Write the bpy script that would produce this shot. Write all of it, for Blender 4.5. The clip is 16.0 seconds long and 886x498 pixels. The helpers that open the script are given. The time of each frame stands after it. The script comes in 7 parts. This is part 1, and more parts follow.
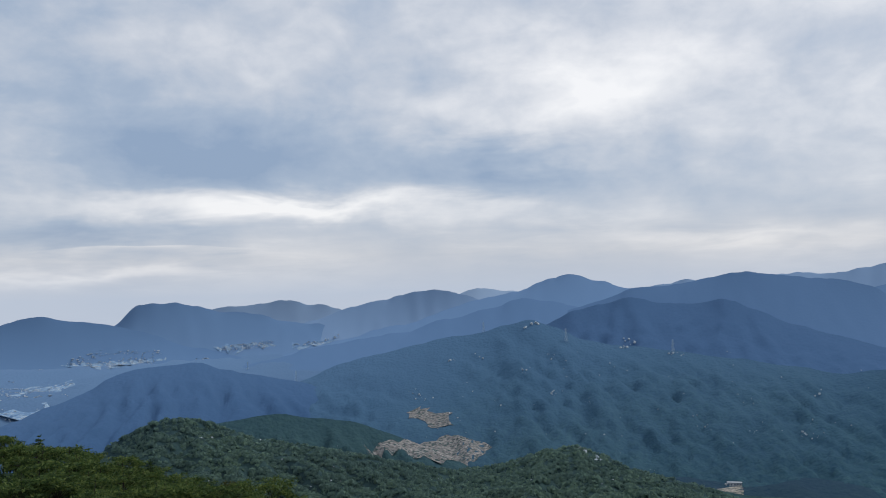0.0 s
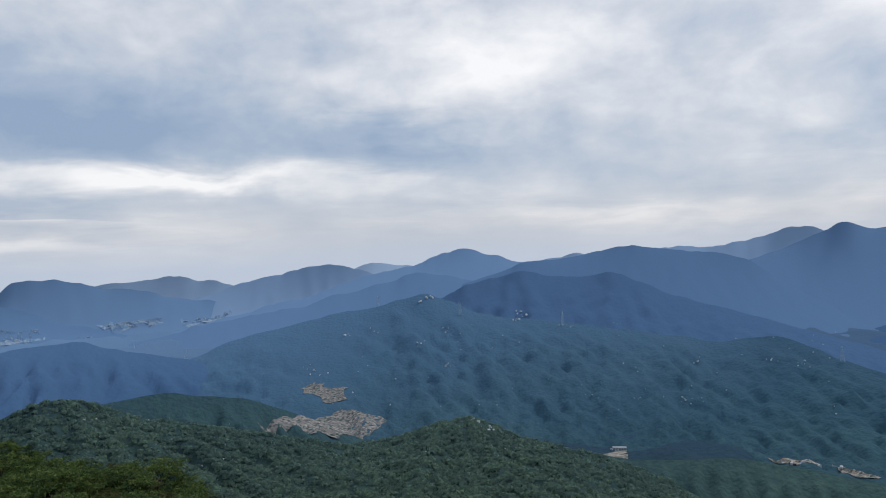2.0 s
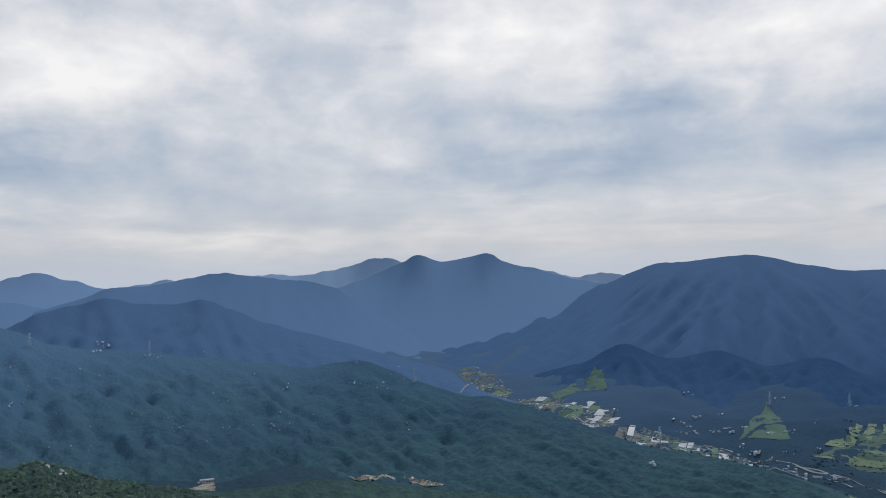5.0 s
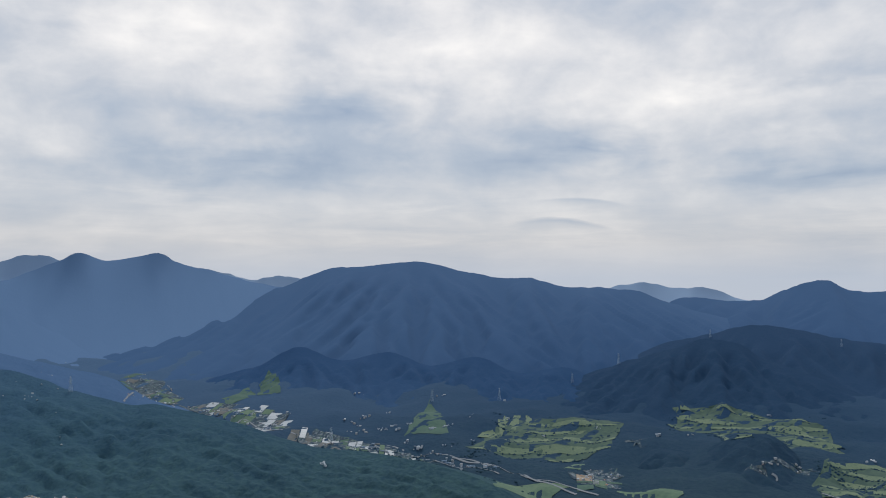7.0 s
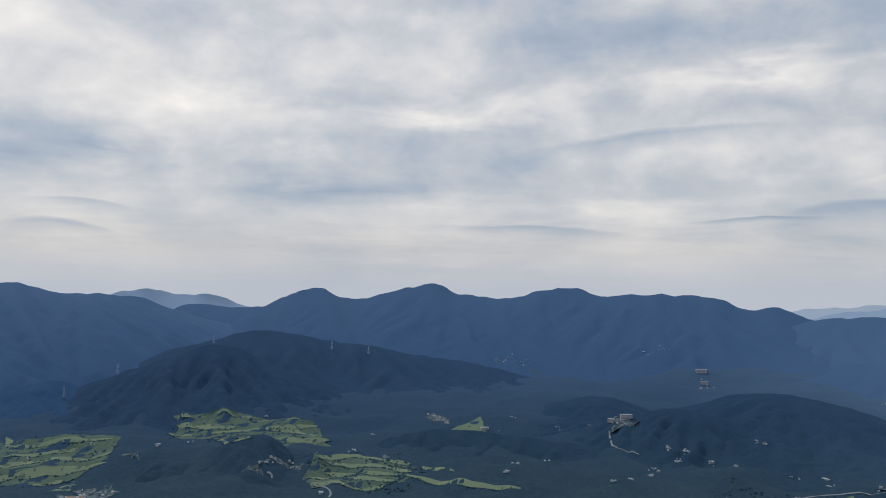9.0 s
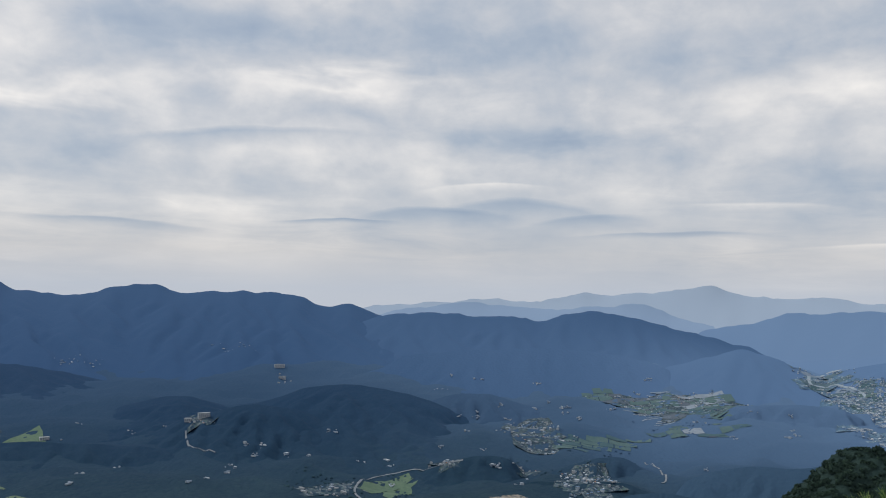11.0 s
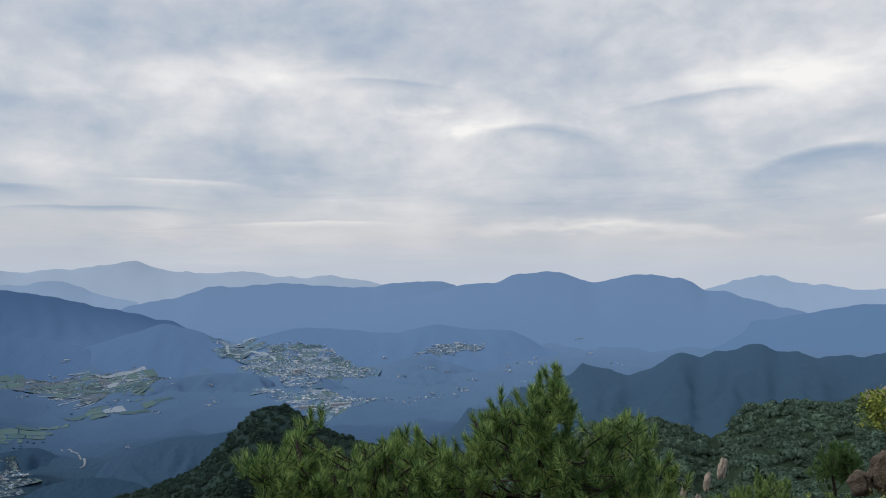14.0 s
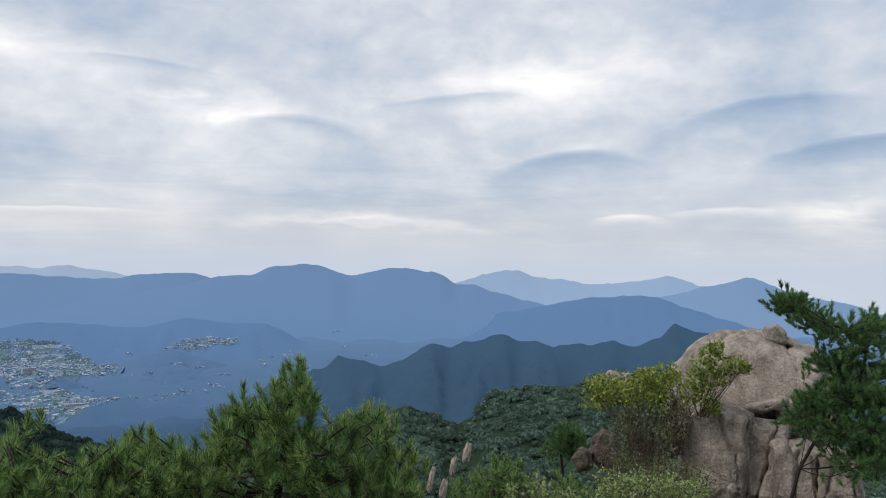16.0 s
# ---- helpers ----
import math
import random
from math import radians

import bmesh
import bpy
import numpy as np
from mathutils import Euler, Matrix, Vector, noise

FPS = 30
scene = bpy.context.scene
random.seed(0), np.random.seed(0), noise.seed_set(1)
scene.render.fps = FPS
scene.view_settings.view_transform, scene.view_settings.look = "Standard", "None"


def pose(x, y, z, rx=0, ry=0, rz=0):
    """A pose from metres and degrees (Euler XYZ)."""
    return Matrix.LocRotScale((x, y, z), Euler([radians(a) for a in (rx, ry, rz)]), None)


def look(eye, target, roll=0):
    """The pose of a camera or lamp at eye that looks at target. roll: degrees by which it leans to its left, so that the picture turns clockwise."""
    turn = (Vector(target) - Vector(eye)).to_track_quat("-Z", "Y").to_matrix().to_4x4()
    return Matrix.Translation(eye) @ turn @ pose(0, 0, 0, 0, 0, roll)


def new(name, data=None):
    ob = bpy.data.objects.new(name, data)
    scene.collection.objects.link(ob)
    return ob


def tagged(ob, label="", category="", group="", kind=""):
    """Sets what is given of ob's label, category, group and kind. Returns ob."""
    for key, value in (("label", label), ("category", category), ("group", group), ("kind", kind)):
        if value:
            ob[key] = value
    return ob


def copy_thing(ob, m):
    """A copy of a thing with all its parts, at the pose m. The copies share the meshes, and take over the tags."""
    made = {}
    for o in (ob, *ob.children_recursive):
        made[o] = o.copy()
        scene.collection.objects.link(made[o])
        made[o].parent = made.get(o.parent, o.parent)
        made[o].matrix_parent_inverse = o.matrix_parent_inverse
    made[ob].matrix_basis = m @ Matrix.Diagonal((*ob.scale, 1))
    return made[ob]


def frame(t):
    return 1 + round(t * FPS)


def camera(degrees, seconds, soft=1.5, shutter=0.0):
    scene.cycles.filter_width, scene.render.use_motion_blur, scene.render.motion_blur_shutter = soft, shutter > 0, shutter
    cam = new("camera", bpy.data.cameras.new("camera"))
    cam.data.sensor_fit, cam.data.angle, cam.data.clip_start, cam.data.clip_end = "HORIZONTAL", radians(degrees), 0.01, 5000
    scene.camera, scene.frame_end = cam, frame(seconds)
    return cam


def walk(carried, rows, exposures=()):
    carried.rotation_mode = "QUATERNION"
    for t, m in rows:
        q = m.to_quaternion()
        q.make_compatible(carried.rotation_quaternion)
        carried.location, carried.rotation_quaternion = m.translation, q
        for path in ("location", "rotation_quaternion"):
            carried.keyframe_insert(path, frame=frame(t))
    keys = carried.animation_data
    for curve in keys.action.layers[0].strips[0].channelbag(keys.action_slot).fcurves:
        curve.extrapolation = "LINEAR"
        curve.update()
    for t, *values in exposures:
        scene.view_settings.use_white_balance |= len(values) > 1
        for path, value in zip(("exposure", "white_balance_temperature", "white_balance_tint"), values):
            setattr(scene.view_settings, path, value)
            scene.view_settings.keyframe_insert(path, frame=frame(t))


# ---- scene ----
LENS, REACH, EYE = 56.18, 0.28, 1.6   # the camera is held at arm's reach and swung round
cam = camera(LENS, 16.0, 1.0)
# seconds, heading, pitch, roll
ROWS = [
    (0.0, 0.04, 2.73, 1.62),
    (0.5, 1.69, 1.93, 1.75),
    (1.0, 2.27, 1.11, 1.83),
    (1.5, 0.91, 0.87, 1.84),
    (2.0, -7.20, 0.75, 1.91),
    (2.5, -14.22, 0.90, 1.59),
    (3.0, -19.70, 1.21, 1.20),
    (3.5, -22.47, 1.82, 0.82),
    (4.0, -26.12, 2.18, 0.72),
    (4.2, -28.41, 2.17, 0.99),
    (6.3, -45.54, 1.67, -0.09),
    (6.5, -48.58, 1.69, -0.13),
    (7.0, -56.73, 1.91, 0.09),
    (7.5, -66.31, 2.03, 0.20),
    (8.0, -75.45, 2.22, 0.19),
    (8.5, -81.76, 2.33, -0.18),
    (9.0, -89.86, 2.50, -0.56),
    (9.2, -93.09, 2.52, -0.53),
    (11.4, -123.37, 2.39, -0.66),
    (11.5, -124.74, 2.27, -0.50),
    (12.0, -132.73, 1.72, -0.16),
    (12.5, -138.99, 1.55, 0.03),
    (13.0, -145.13, 1.50, 0.16),
    (13.5, -151.67, 1.48, -0.02),
    (14.0, -156.34, 1.45, -0.32),
    (14.5, -160.87, 1.35, -0.60),
    (15.0, -165.54, 1.26, -0.78),
    (15.5, -169.88, 1.19, -0.93),
    (16.0, -172.95, 1.15, -1.05),
]
walk(cam, [(t, pose(-REACH * math.sin(radians(h)), REACH * math.cos(radians(h)), EYE, 90 + p, r, h)) for t, h, p, r in ROWS],
     exposures=[(0, 0.02, 6250, 10), (1.5, 0.06, 6250, 10), (2.5, 0.04, 6300, 10), (4, -0.01, 6400, 10), (7.5, 0.01, 6550, 10), (8.5, -0.10, 6650, 10), (9, -0.06, 6650, 10),
                (10.5, -0.01, 6650, 10), (12.5, 0.0, 6600, 10), (13.5, -0.02, 6550, 10), (14.5, 0.12, 6500, 10), (16, 0.20, 6400, 10)])

# ---- world and sun ----
SUN_BEARING, SUN_HEIGHT = 58.0, 48.0
world = bpy.data.worlds.new("overcast_sky")
scene.world = world
world.use_nodes = True
WN, WL = world.node_tree.nodes, world.node_tree.links
WN.clear()


def wnode(kind, **values):
    n = WN.new(kind)
    for key, v in values.items():
        if key.startswith("i"):
            n.inputs[int(key[1:])].default_value = v
    return n


def wmath(op, a, b=None, c=None, clamp=False):
    n = WN.new("ShaderNodeMath")
    n.operation, n.use_clamp = op, clamp
    for k, v in enumerate((a, b, c)):
        if v is None:
            continue
        if isinstance(v, (int, float)):
            n.inputs[k].default_value = v
        else:
            WL.new(v, n.inputs[k])
    return n.outputs[0]


def wmix(fac, a, b):
    n = WN.new("ShaderNodeMix")
    n.data_type = "RGBA"
    for k, v in ((0, fac), (6, a), (7, b)):
        if isinstance(v, (int, float)):
            n.inputs[k].default_value = v
        elif isinstance(v, tuple):
            n.inputs[k].default_value = (*v, 1)
        else:
            WL.new(v, n.inputs[k])
    return n.outputs[2]


def wnoise(vector, scale, detail=5.0, rough=0.55, distortion=0.0):
    n = WN.new("ShaderNodeTexNoise")
    n.inputs["Scale"].default_value, n.inputs["Detail"].default_value = scale, detail
    n.inputs["Roughness"].default_value, n.inputs["Distortion"].default_value = rough, distortion
    WL.new(vector, n.inputs["Vector"])
    return n


# bearing and height above the horizon, in degrees, of every part of the sky
coord = WN.new("ShaderNodeTexCoord")
turned = WN.new("ShaderNodeVectorRotate")
turned.rotation_type = "Z_AXIS"
turned.inputs["Angle"].default_value = radians(86)
WL.new(coord.outputs["Generated"], turned.inputs["Vector"])
sep = WN.new("ShaderNodeSeparateXYZ")
WL.new(turned.outputs[0], sep.inputs[0])
bearing = wmath("MULTIPLY_ADD", wmath("ARCTAN2", sep.outputs[0], sep.outputs[1]), 57.2958, 86.0)
height = wmath("MULTIPLY", wmath("ARCSINE", sep.outputs[2]), 57.2958)
# cloud layers seen in perspective: they draw together towards the horizon
up = wmath("MAXIMUM", wmath("ADD", sep.outputs[2], 0.17), 0.10)
layer = WN.new("ShaderNodeCombineXYZ")
WL.new(wmath("DIVIDE", sep.outputs[0], up), layer.inputs[0])
WL.new(wmath("DIVIDE", sep.outputs[1], up), layer.inputs[1])
place = WN.new("ShaderNodeCombineXYZ")
WL.new(bearing, place.inputs[0])
WL.new(height, place.inputs[1])
squash = WN.new("ShaderNodeMapping")
squash.inputs["Scale"].default_value = (0.10, 0.34, 1)
WL.new(place.outputs[0], squash.inputs[0])
ragged = wnoise(squash.outputs[0], 1.1, 4.0, 0.55, 0.3)
shift = WN.new("ShaderNodeVectorMath")
shift.operation = "SUBTRACT"
WL.new(ragged.outputs["Color"], shift.inputs[0])
shift.inputs[1].default_value = (0.5, 0.5, 0.5)
grow = WN.new("ShaderNodeVectorMath")
grow.operation = "MULTIPLY"
WL.new(shift.outputs[0], grow.inputs[0])
grow.inputs[1].default_value = (14, 4.5, 0)
bent = WN.new("ShaderNodeVectorMath")
bent.operation = "ADD"
WL.new(place.outputs[0], bent.inputs[0])
WL.new(grow.outputs[0], bent.inputs[1])

# bearing, height, half width, half height, lean, strength of each bank of cloud
DARK_BANKS = [
    (-17, 9.6, 22, 5.0, -4, 0.46), (4, 8.0, 12, 2.6, -6, 0.45), (-22, 3.8, 14, 1.9, 0, 0.38), (-26, 18.5, 14, 4, 0, 0.22),
    (49, 11.0, 10, 2.6, 4, 0.36), (45, 7.5, 16, 2.2, 0, 0.30), (65, 8.6, 7, 2.0, 0, 0.42), 
    (81, 6.6, 10, 2.0, 4, 0.34), (106, 17, 17, 3.2, 0, 0.22), 
    (125, 10, 15, 2.6, -4, 0.34), 
]
LIGHT_BANKS = [
    (-11, 6.0, 21, 1.5, -2, 0.62), (-23, 1.6, 12, 0.8, 0, 0.42), (10, 13, 15, 6.5, 6, 0.42), (37, 16.5, 16, 5, 0, 0.32),
    (56, 15, 18, 5, 0, 0.34), (72, 12, 11, 3.4, -6, 0.3), (89, 11.6, 15, 1.6, 5, 0.36), (111, 13.6, 14, 1.5, 3, 0.32),
    (143, 12.8, 15, 3, -3, 0.3), (157, 10.0, 6, 1.2, 4, 0.34), (179, 12.4, 15, 3.2, 2, 0.36), (166, 2.9, 16, 0.9, 0, 0.3),
    (100, 5.2, 18, 1.6, 0, 0.22), (196, 4.0, 9, 1.0, 4, 0.3), (22, 2.6, 26, 1.2, 0, 0.2),
]
cover = wmath("ADD", 0.5, 0.0)
for banks, sign in ((DARK_BANKS, -1), (LIGHT_BANKS, 1)):
    for b, h, w, t, lean, strength in banks:
        spot = WN.new("ShaderNodeMapping")
        spot.vector_type = "TEXTURE"
        spot.inputs["Location"].default_value = (b, h, 0)
        spot.inputs["Rotation"].default_value = (0, 0, radians(lean))
        spot.inputs["Scale"].default_value = (w * 1.25, t * 1.25, 1)
        WL.new(bent.outputs[0], spot.inputs[0])
        ball = WN.new("ShaderNodeTexGradient")
        ball.gradient_type = "QUADRATIC_SPHERE"
        WL.new(spot.outputs[0], ball.inputs[0])
        cover = wmath("MULTIPLY_ADD", ball.outputs["Fac"], sign * strength * 1.35, cover)


def stretched(across, upward):
    """Bearing and height, drawn out for a layer of cloud."""
    m = WN.new("ShaderNodeMapping")
    m.inputs["Scale"].default_value = (across, upward, 1)
    WL.new(place.outputs[0], m.inputs[0])
    return m.outputs[0]


def lens_cloud(b, h, half, deep, lean, strength):
    """A smooth cloud with a crisp arched top that melts away below."""
    m = WN.new("ShaderNodeMapping")
    m.vector_type = "TEXTURE"
    m.inputs["Location"].default_value = (b, h, 0)
    m.inputs["Rotation"].default_value = (0, 0, radians(lean))
    m.inputs["Scale"].default_value = (half, deep, 1)
    WL.new(wavy.outputs[0], m.inputs[0])
    xyz = WN.new("ShaderNodeSeparateXYZ")
    WL.new(m.outputs[0], xyz.inputs[0])
    x, y = xyz.outputs[0], xyz.outputs[1]
    y = wmath("MULTIPLY_ADD", wmath("MULTIPLY", x, x), 0.7, y)
    ends = wmath("SUBTRACT", 1.0, wmath("MULTIPLY", x, x), clamp=True)
    crisp = wmath("MULTIPLY", y, -5.0, clamp=True)
    melt = wmath("ADD", 1.0, y, clamp=True)
    return wmath("MULTIPLY", wmath("MULTIPLY", wmath("MULTIPLY", ends, ends), wmath("MULTIPLY", crisp, wmath("POWER", melt, 1.4))), strength)


broad = wnoise(stretched(0.08, 0.16), 1.0, 5.0, 0.48, 0.25)
billow = wnoise(stretched(0.26, 0.38), 1.0, 6.0, 0.56, 0.2)
streak = wnoise(stretched(0.13, 1.0), 1.0, 6.0, 0.62, 0.5)
patchy = wnoise(stretched(0.06, 0.25), 1.0, 2.0, 0.5)
fine = wnoise(layer.outputs[0], 2.2, 7.0, 0.6, 0.5)
ripples = wnoise(stretched(0.12, 0.5), 1.0, 3.0, 0.5)
wavy = WN.new("ShaderNodeVectorMath")
wavy.operation = "MULTIPLY_ADD"
WL.new(ripples.outputs["Color"], wavy.inputs[0])
wavy.inputs[1].default_value = (2.0, 0.9, 0)
WL.new(place.outputs[0], wavy.inputs[2])
lower = wmath("MULTIPLY", wmath("SUBTRACT", 9.0, height), 0.16, clamp=True)
upper = wmath("MULTIPLY", wmath("SUBTRACT", height, 2.0), 0.16, clamp=True)
cover = wmath("MULTIPLY_ADD", wmath("SUBTRACT", broad.outputs["Fac"], 0.5), 0.95, cover)
cover = wmath("MULTIPLY_ADD", wmath("MULTIPLY", wmath("SUBTRACT", billow.outputs["Fac"], 0.5), upper), 0.62, cover)
lower = wmath("MULTIPLY", lower, wmath("MULTIPLY", wmath("SUBTRACT", patchy.outputs["Fac"], 0.3), 2.2, clamp=True))
cover = wmath("MULTIPLY_ADD", wmath("MULTIPLY", wmath("SUBTRACT", streak.outputs["Fac"], 0.5), lower), 0.95, cover)
cover = wmath("MULTIPLY_ADD", wmath("SUBTRACT", fine.outputs["Fac"], 0.5), 0.09, cover)
for b, h, half, deep, lean, strength in (
    (181.4, 8.0, 7.0, 2.6, 5, -0.62), (194.5, 11.3, 7.5, 2.0, 6, -0.55), (199.5, 8.6, 7.5, 2.2, 5, -0.6), (173.5, 11.9, 7.0, 1.3, 5, -0.42),
    (163.0, 10.1, 6.0, 2.0, -3, -0.42), (152.5, 13.0, 6.0, 1.0, -2, -0.3), (185.4, 3.8, 3.2, 0.8, 0, 0.5), (191.5, 4.3, 4.5, 0.8, 3, 0.35),
    (117.5, 5.6, 7.5, 1.7, 2, -0.45), (123.5, 6.3, 7.0, 2.0, -2, -0.42), (128.0, 5.2, 5.5, 1.3, 3, -0.35), (121.0, 7.2, 6.0, 0.7, 2, 0.3), (133.0, 4.1, 8.0, 0.5, 1, -0.4), (96.0, 4.2, 9.0, 0.7, -2, -0.4), (139.0, 6.0, 7.0, 0.8, -2, 0.3), (147.0, 3.4, 8.0, 0.6, 1, 0.35), (-20.0, 3.3, 9.0, 0.5, 0, 0.4), (110.5, 4.6, 5.0, 0.35, 0, -0.6), (104.0, 10.6, 11.0, 1.6, 5, -0.4), (65.0, 4.0, 4.5, 1.1, -4, -0.55), (66.0, 5.4, 4.0, 0.8, -3, -0.35),
):
    cover = wmath("ADD", cover, lens_cloud(b + 1.0, h + 0.45, half, deep, lean, strength))
ramp = WN.new("ShaderNodeValToRGB")
ramp.color_ramp.elements[0].position, ramp.color_ramp.elements[0].color = 0.0, (0.29, 0.38, 0.52, 1)
ramp.color_ramp.elements[1].position, ramp.color_ramp.elements[1].color = 1.0, (0.97, 0.95, 0.93, 1)
for position, colour in ((0.28, (0.405, 0.48, 0.59)), (0.52, (0.575, 0.61, 0.67)), (0.74, (0.76, 0.765, 0.785))):
    e = ramp.color_ramp.elements.new(position)
    e.color = (*colour, 1)
WL.new(cover, ramp.inputs[0])
air = WN.new("ShaderNodeTexSky")
air.sky_type, air.sun_disc = "NISHITA", False
air.sun_elevation, air.sun_rotation = radians(SUN_HEIGHT), radians(SUN_BEARING)
air.air_density, air.dust_density = 1.0, 3.0
thin = WN.new("ShaderNodeVectorMath")
thin.operation = "SCALE"
WL.new(air.outputs[0], thin.inputs[0])
thin.inputs[3].default_value = 0.10
# low down the layers merge into pale mist
low = wmath("MULTIPLY", wmath("SUBTRACT", 5.0, height), 0.17, clamp=True)
sky = wmix(0.90, thin.outputs[0], ramp.outputs[0])
sky = wmix(wmath("MULTIPLY", low, 0.55), sky, (0.66, 0.63, 0.605))
verge = wmath("MULTIPLY", wmath("SUBTRACT", 2.4, height), 0.4, clamp=True)
sky = wmix(wmath("MULTIPLY", verge, 0.7), sky, (0.46, 0.53, 0.64))
out = wnode("ShaderNodeBackground")
out.inputs["Strength"].default_value = 1.0
WL.new(sky, out.inputs[0])
end = WN.new("ShaderNodeOutputWorld")
WL.new(out.outputs[0], end.inputs[0])

sun = new("sun", bpy.data.lights.new("sun", "SUN"))
sun.data.energy, sun.data.angle, sun.data.color = 1.5, radians(14), (1.0, 0.96, 0.90)
sb, sh = radians(SUN_BEARING), radians(SUN_HEIGHT)
sun.matrix_world = look((math.sin(sb) * math.cos(sh), math.cos(sb) * math.cos(sh), math.sin(sh)), (0, 0, 0))


# ---- materials ----
def surface(name, rough=0.9, metal=0.0):
    m = bpy.data.materials.new(name)
    m.use_nodes = True
    b = m.node_tree.nodes["Principled BSDF"]
    b.inputs["Roughness"].default_value, b.inputs["Metallic"].default_value = rough, metal
    b.inputs["Specular IOR Level"].default_value = 0.25
    return m, m.node_tree.nodes, m.node_tree.links, b


def grain(name, colours, scales, rough=0.9, bump=0.0, bump_scale=None, metal=0.0, cells=None, varied=0.0, through_light=0.0):
    """Colours blended by noise at two scales, with relief; cells: the size of tree crowns or stones, in metres."""
    m, N, L, b = surface(name, rough, metal)
    geo = N.new("ShaderNodeNewGeometry")
    big, small = N.new("ShaderNodeTexNoise"), N.new("ShaderNodeTexNoise")
    for n, s, d in ((big, scales[0], 5), (small, scales[1], 6)):
        L.new(geo.outputs["Position"], n.inputs["Vector"])
        n.inputs["Scale"].default_value, n.inputs["Detail"].default_value = 1 / s, d
        n.inputs["Roughness"].default_value = 0.6
    both = N.new("ShaderNodeMath")
    both.operation = "MULTIPLY_ADD"
    L.new(small.outputs["Fac"], both.inputs[0])
    both.inputs[1].default_value = 0.55
    half = N.new("ShaderNodeMath")
    half.operation = "MULTIPLY"
    L.new(big.outputs["Fac"], half.inputs[0])
    half.inputs[1].default_value = 0.45
    L.new(half.outputs[0], both.inputs[2])
    value = both.outputs[0]
    relief = small.outputs["Fac"]
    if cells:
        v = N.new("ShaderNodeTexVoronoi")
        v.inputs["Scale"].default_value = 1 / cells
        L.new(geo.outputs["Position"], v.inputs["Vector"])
        # shade in the gaps between tree crowns, painted as a darker tone
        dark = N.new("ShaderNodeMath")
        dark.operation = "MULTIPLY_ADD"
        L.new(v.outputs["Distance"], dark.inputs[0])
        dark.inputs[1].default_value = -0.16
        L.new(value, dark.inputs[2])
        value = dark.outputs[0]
        inv = N.new("ShaderNodeMath")
        inv.operation = "MULTIPLY_ADD"
        L.new(v.outputs["Distance"], inv.inputs[0])
        inv.inputs[1].default_value = -0.5
        L.new(small.outputs["Fac"], inv.inputs[2])
        relief = inv.outputs[0]
    if varied:
        info = N.new("ShaderNodeNewGeometry")
        add = N.new("ShaderNodeMath")
        add.operation = "MULTIPLY_ADD"
        L.new(info.outputs["Random Per Island"], add.inputs[0])
        add.inputs[1].default_value = varied
        L.new(value, add.inputs[2])
        back = N.new("ShaderNodeMath")
        back.operation = "SUBTRACT"
        L.new(add.outputs[0], back.inputs[0])
        back.inputs[1].default_value = varied / 2
        value = back.outputs[0]
    r = N.new("ShaderNodeValToRGB")
    span = 0.46
    r.color_ramp.elements[0].position, r.color_ramp.elements[1].position = 0.27, 0.27 + span
    r.color_ramp.elements[0].color, r.color_ramp.elements[1].color = (*colours[0], 1), (*colours[-1], 1)
    for k, c in enumerate(colours[1:-1], 1):
        r.color_ramp.elements.new(0.27 + span * k / (len(colours) - 1)).color = (*c, 1)
    L.new(value, r.inputs[0])
    L.new(r.outputs[0], b.inputs["Base Color"])
    if through_light:
        leaf, both_ways = N.new("ShaderNodeBsdfTranslucent"), N.new("ShaderNodeMixShader")
        both_ways.inputs[0].default_value = through_light
        L.new(r.outputs[0], leaf.inputs[0])
        L.new(b.outputs[0], both_ways.inputs[1])
        L.new(leaf.outputs[0], both_ways.inputs[2])
        L.new(both_ways.outputs[0], N["Material Output"].inputs[0])
    if bump:
        bp = N.new("ShaderNodeBump")
        bp.inputs["Distance"].default_value = bump
        bp.inputs["Strength"].default_value = 1.0
        L.new(relief, bp.inputs["Height"])
        L.new(bp.outputs[0], b.inputs["Normal"])
    return m


def tone(c, s):
    return tuple(v * s for v in c)


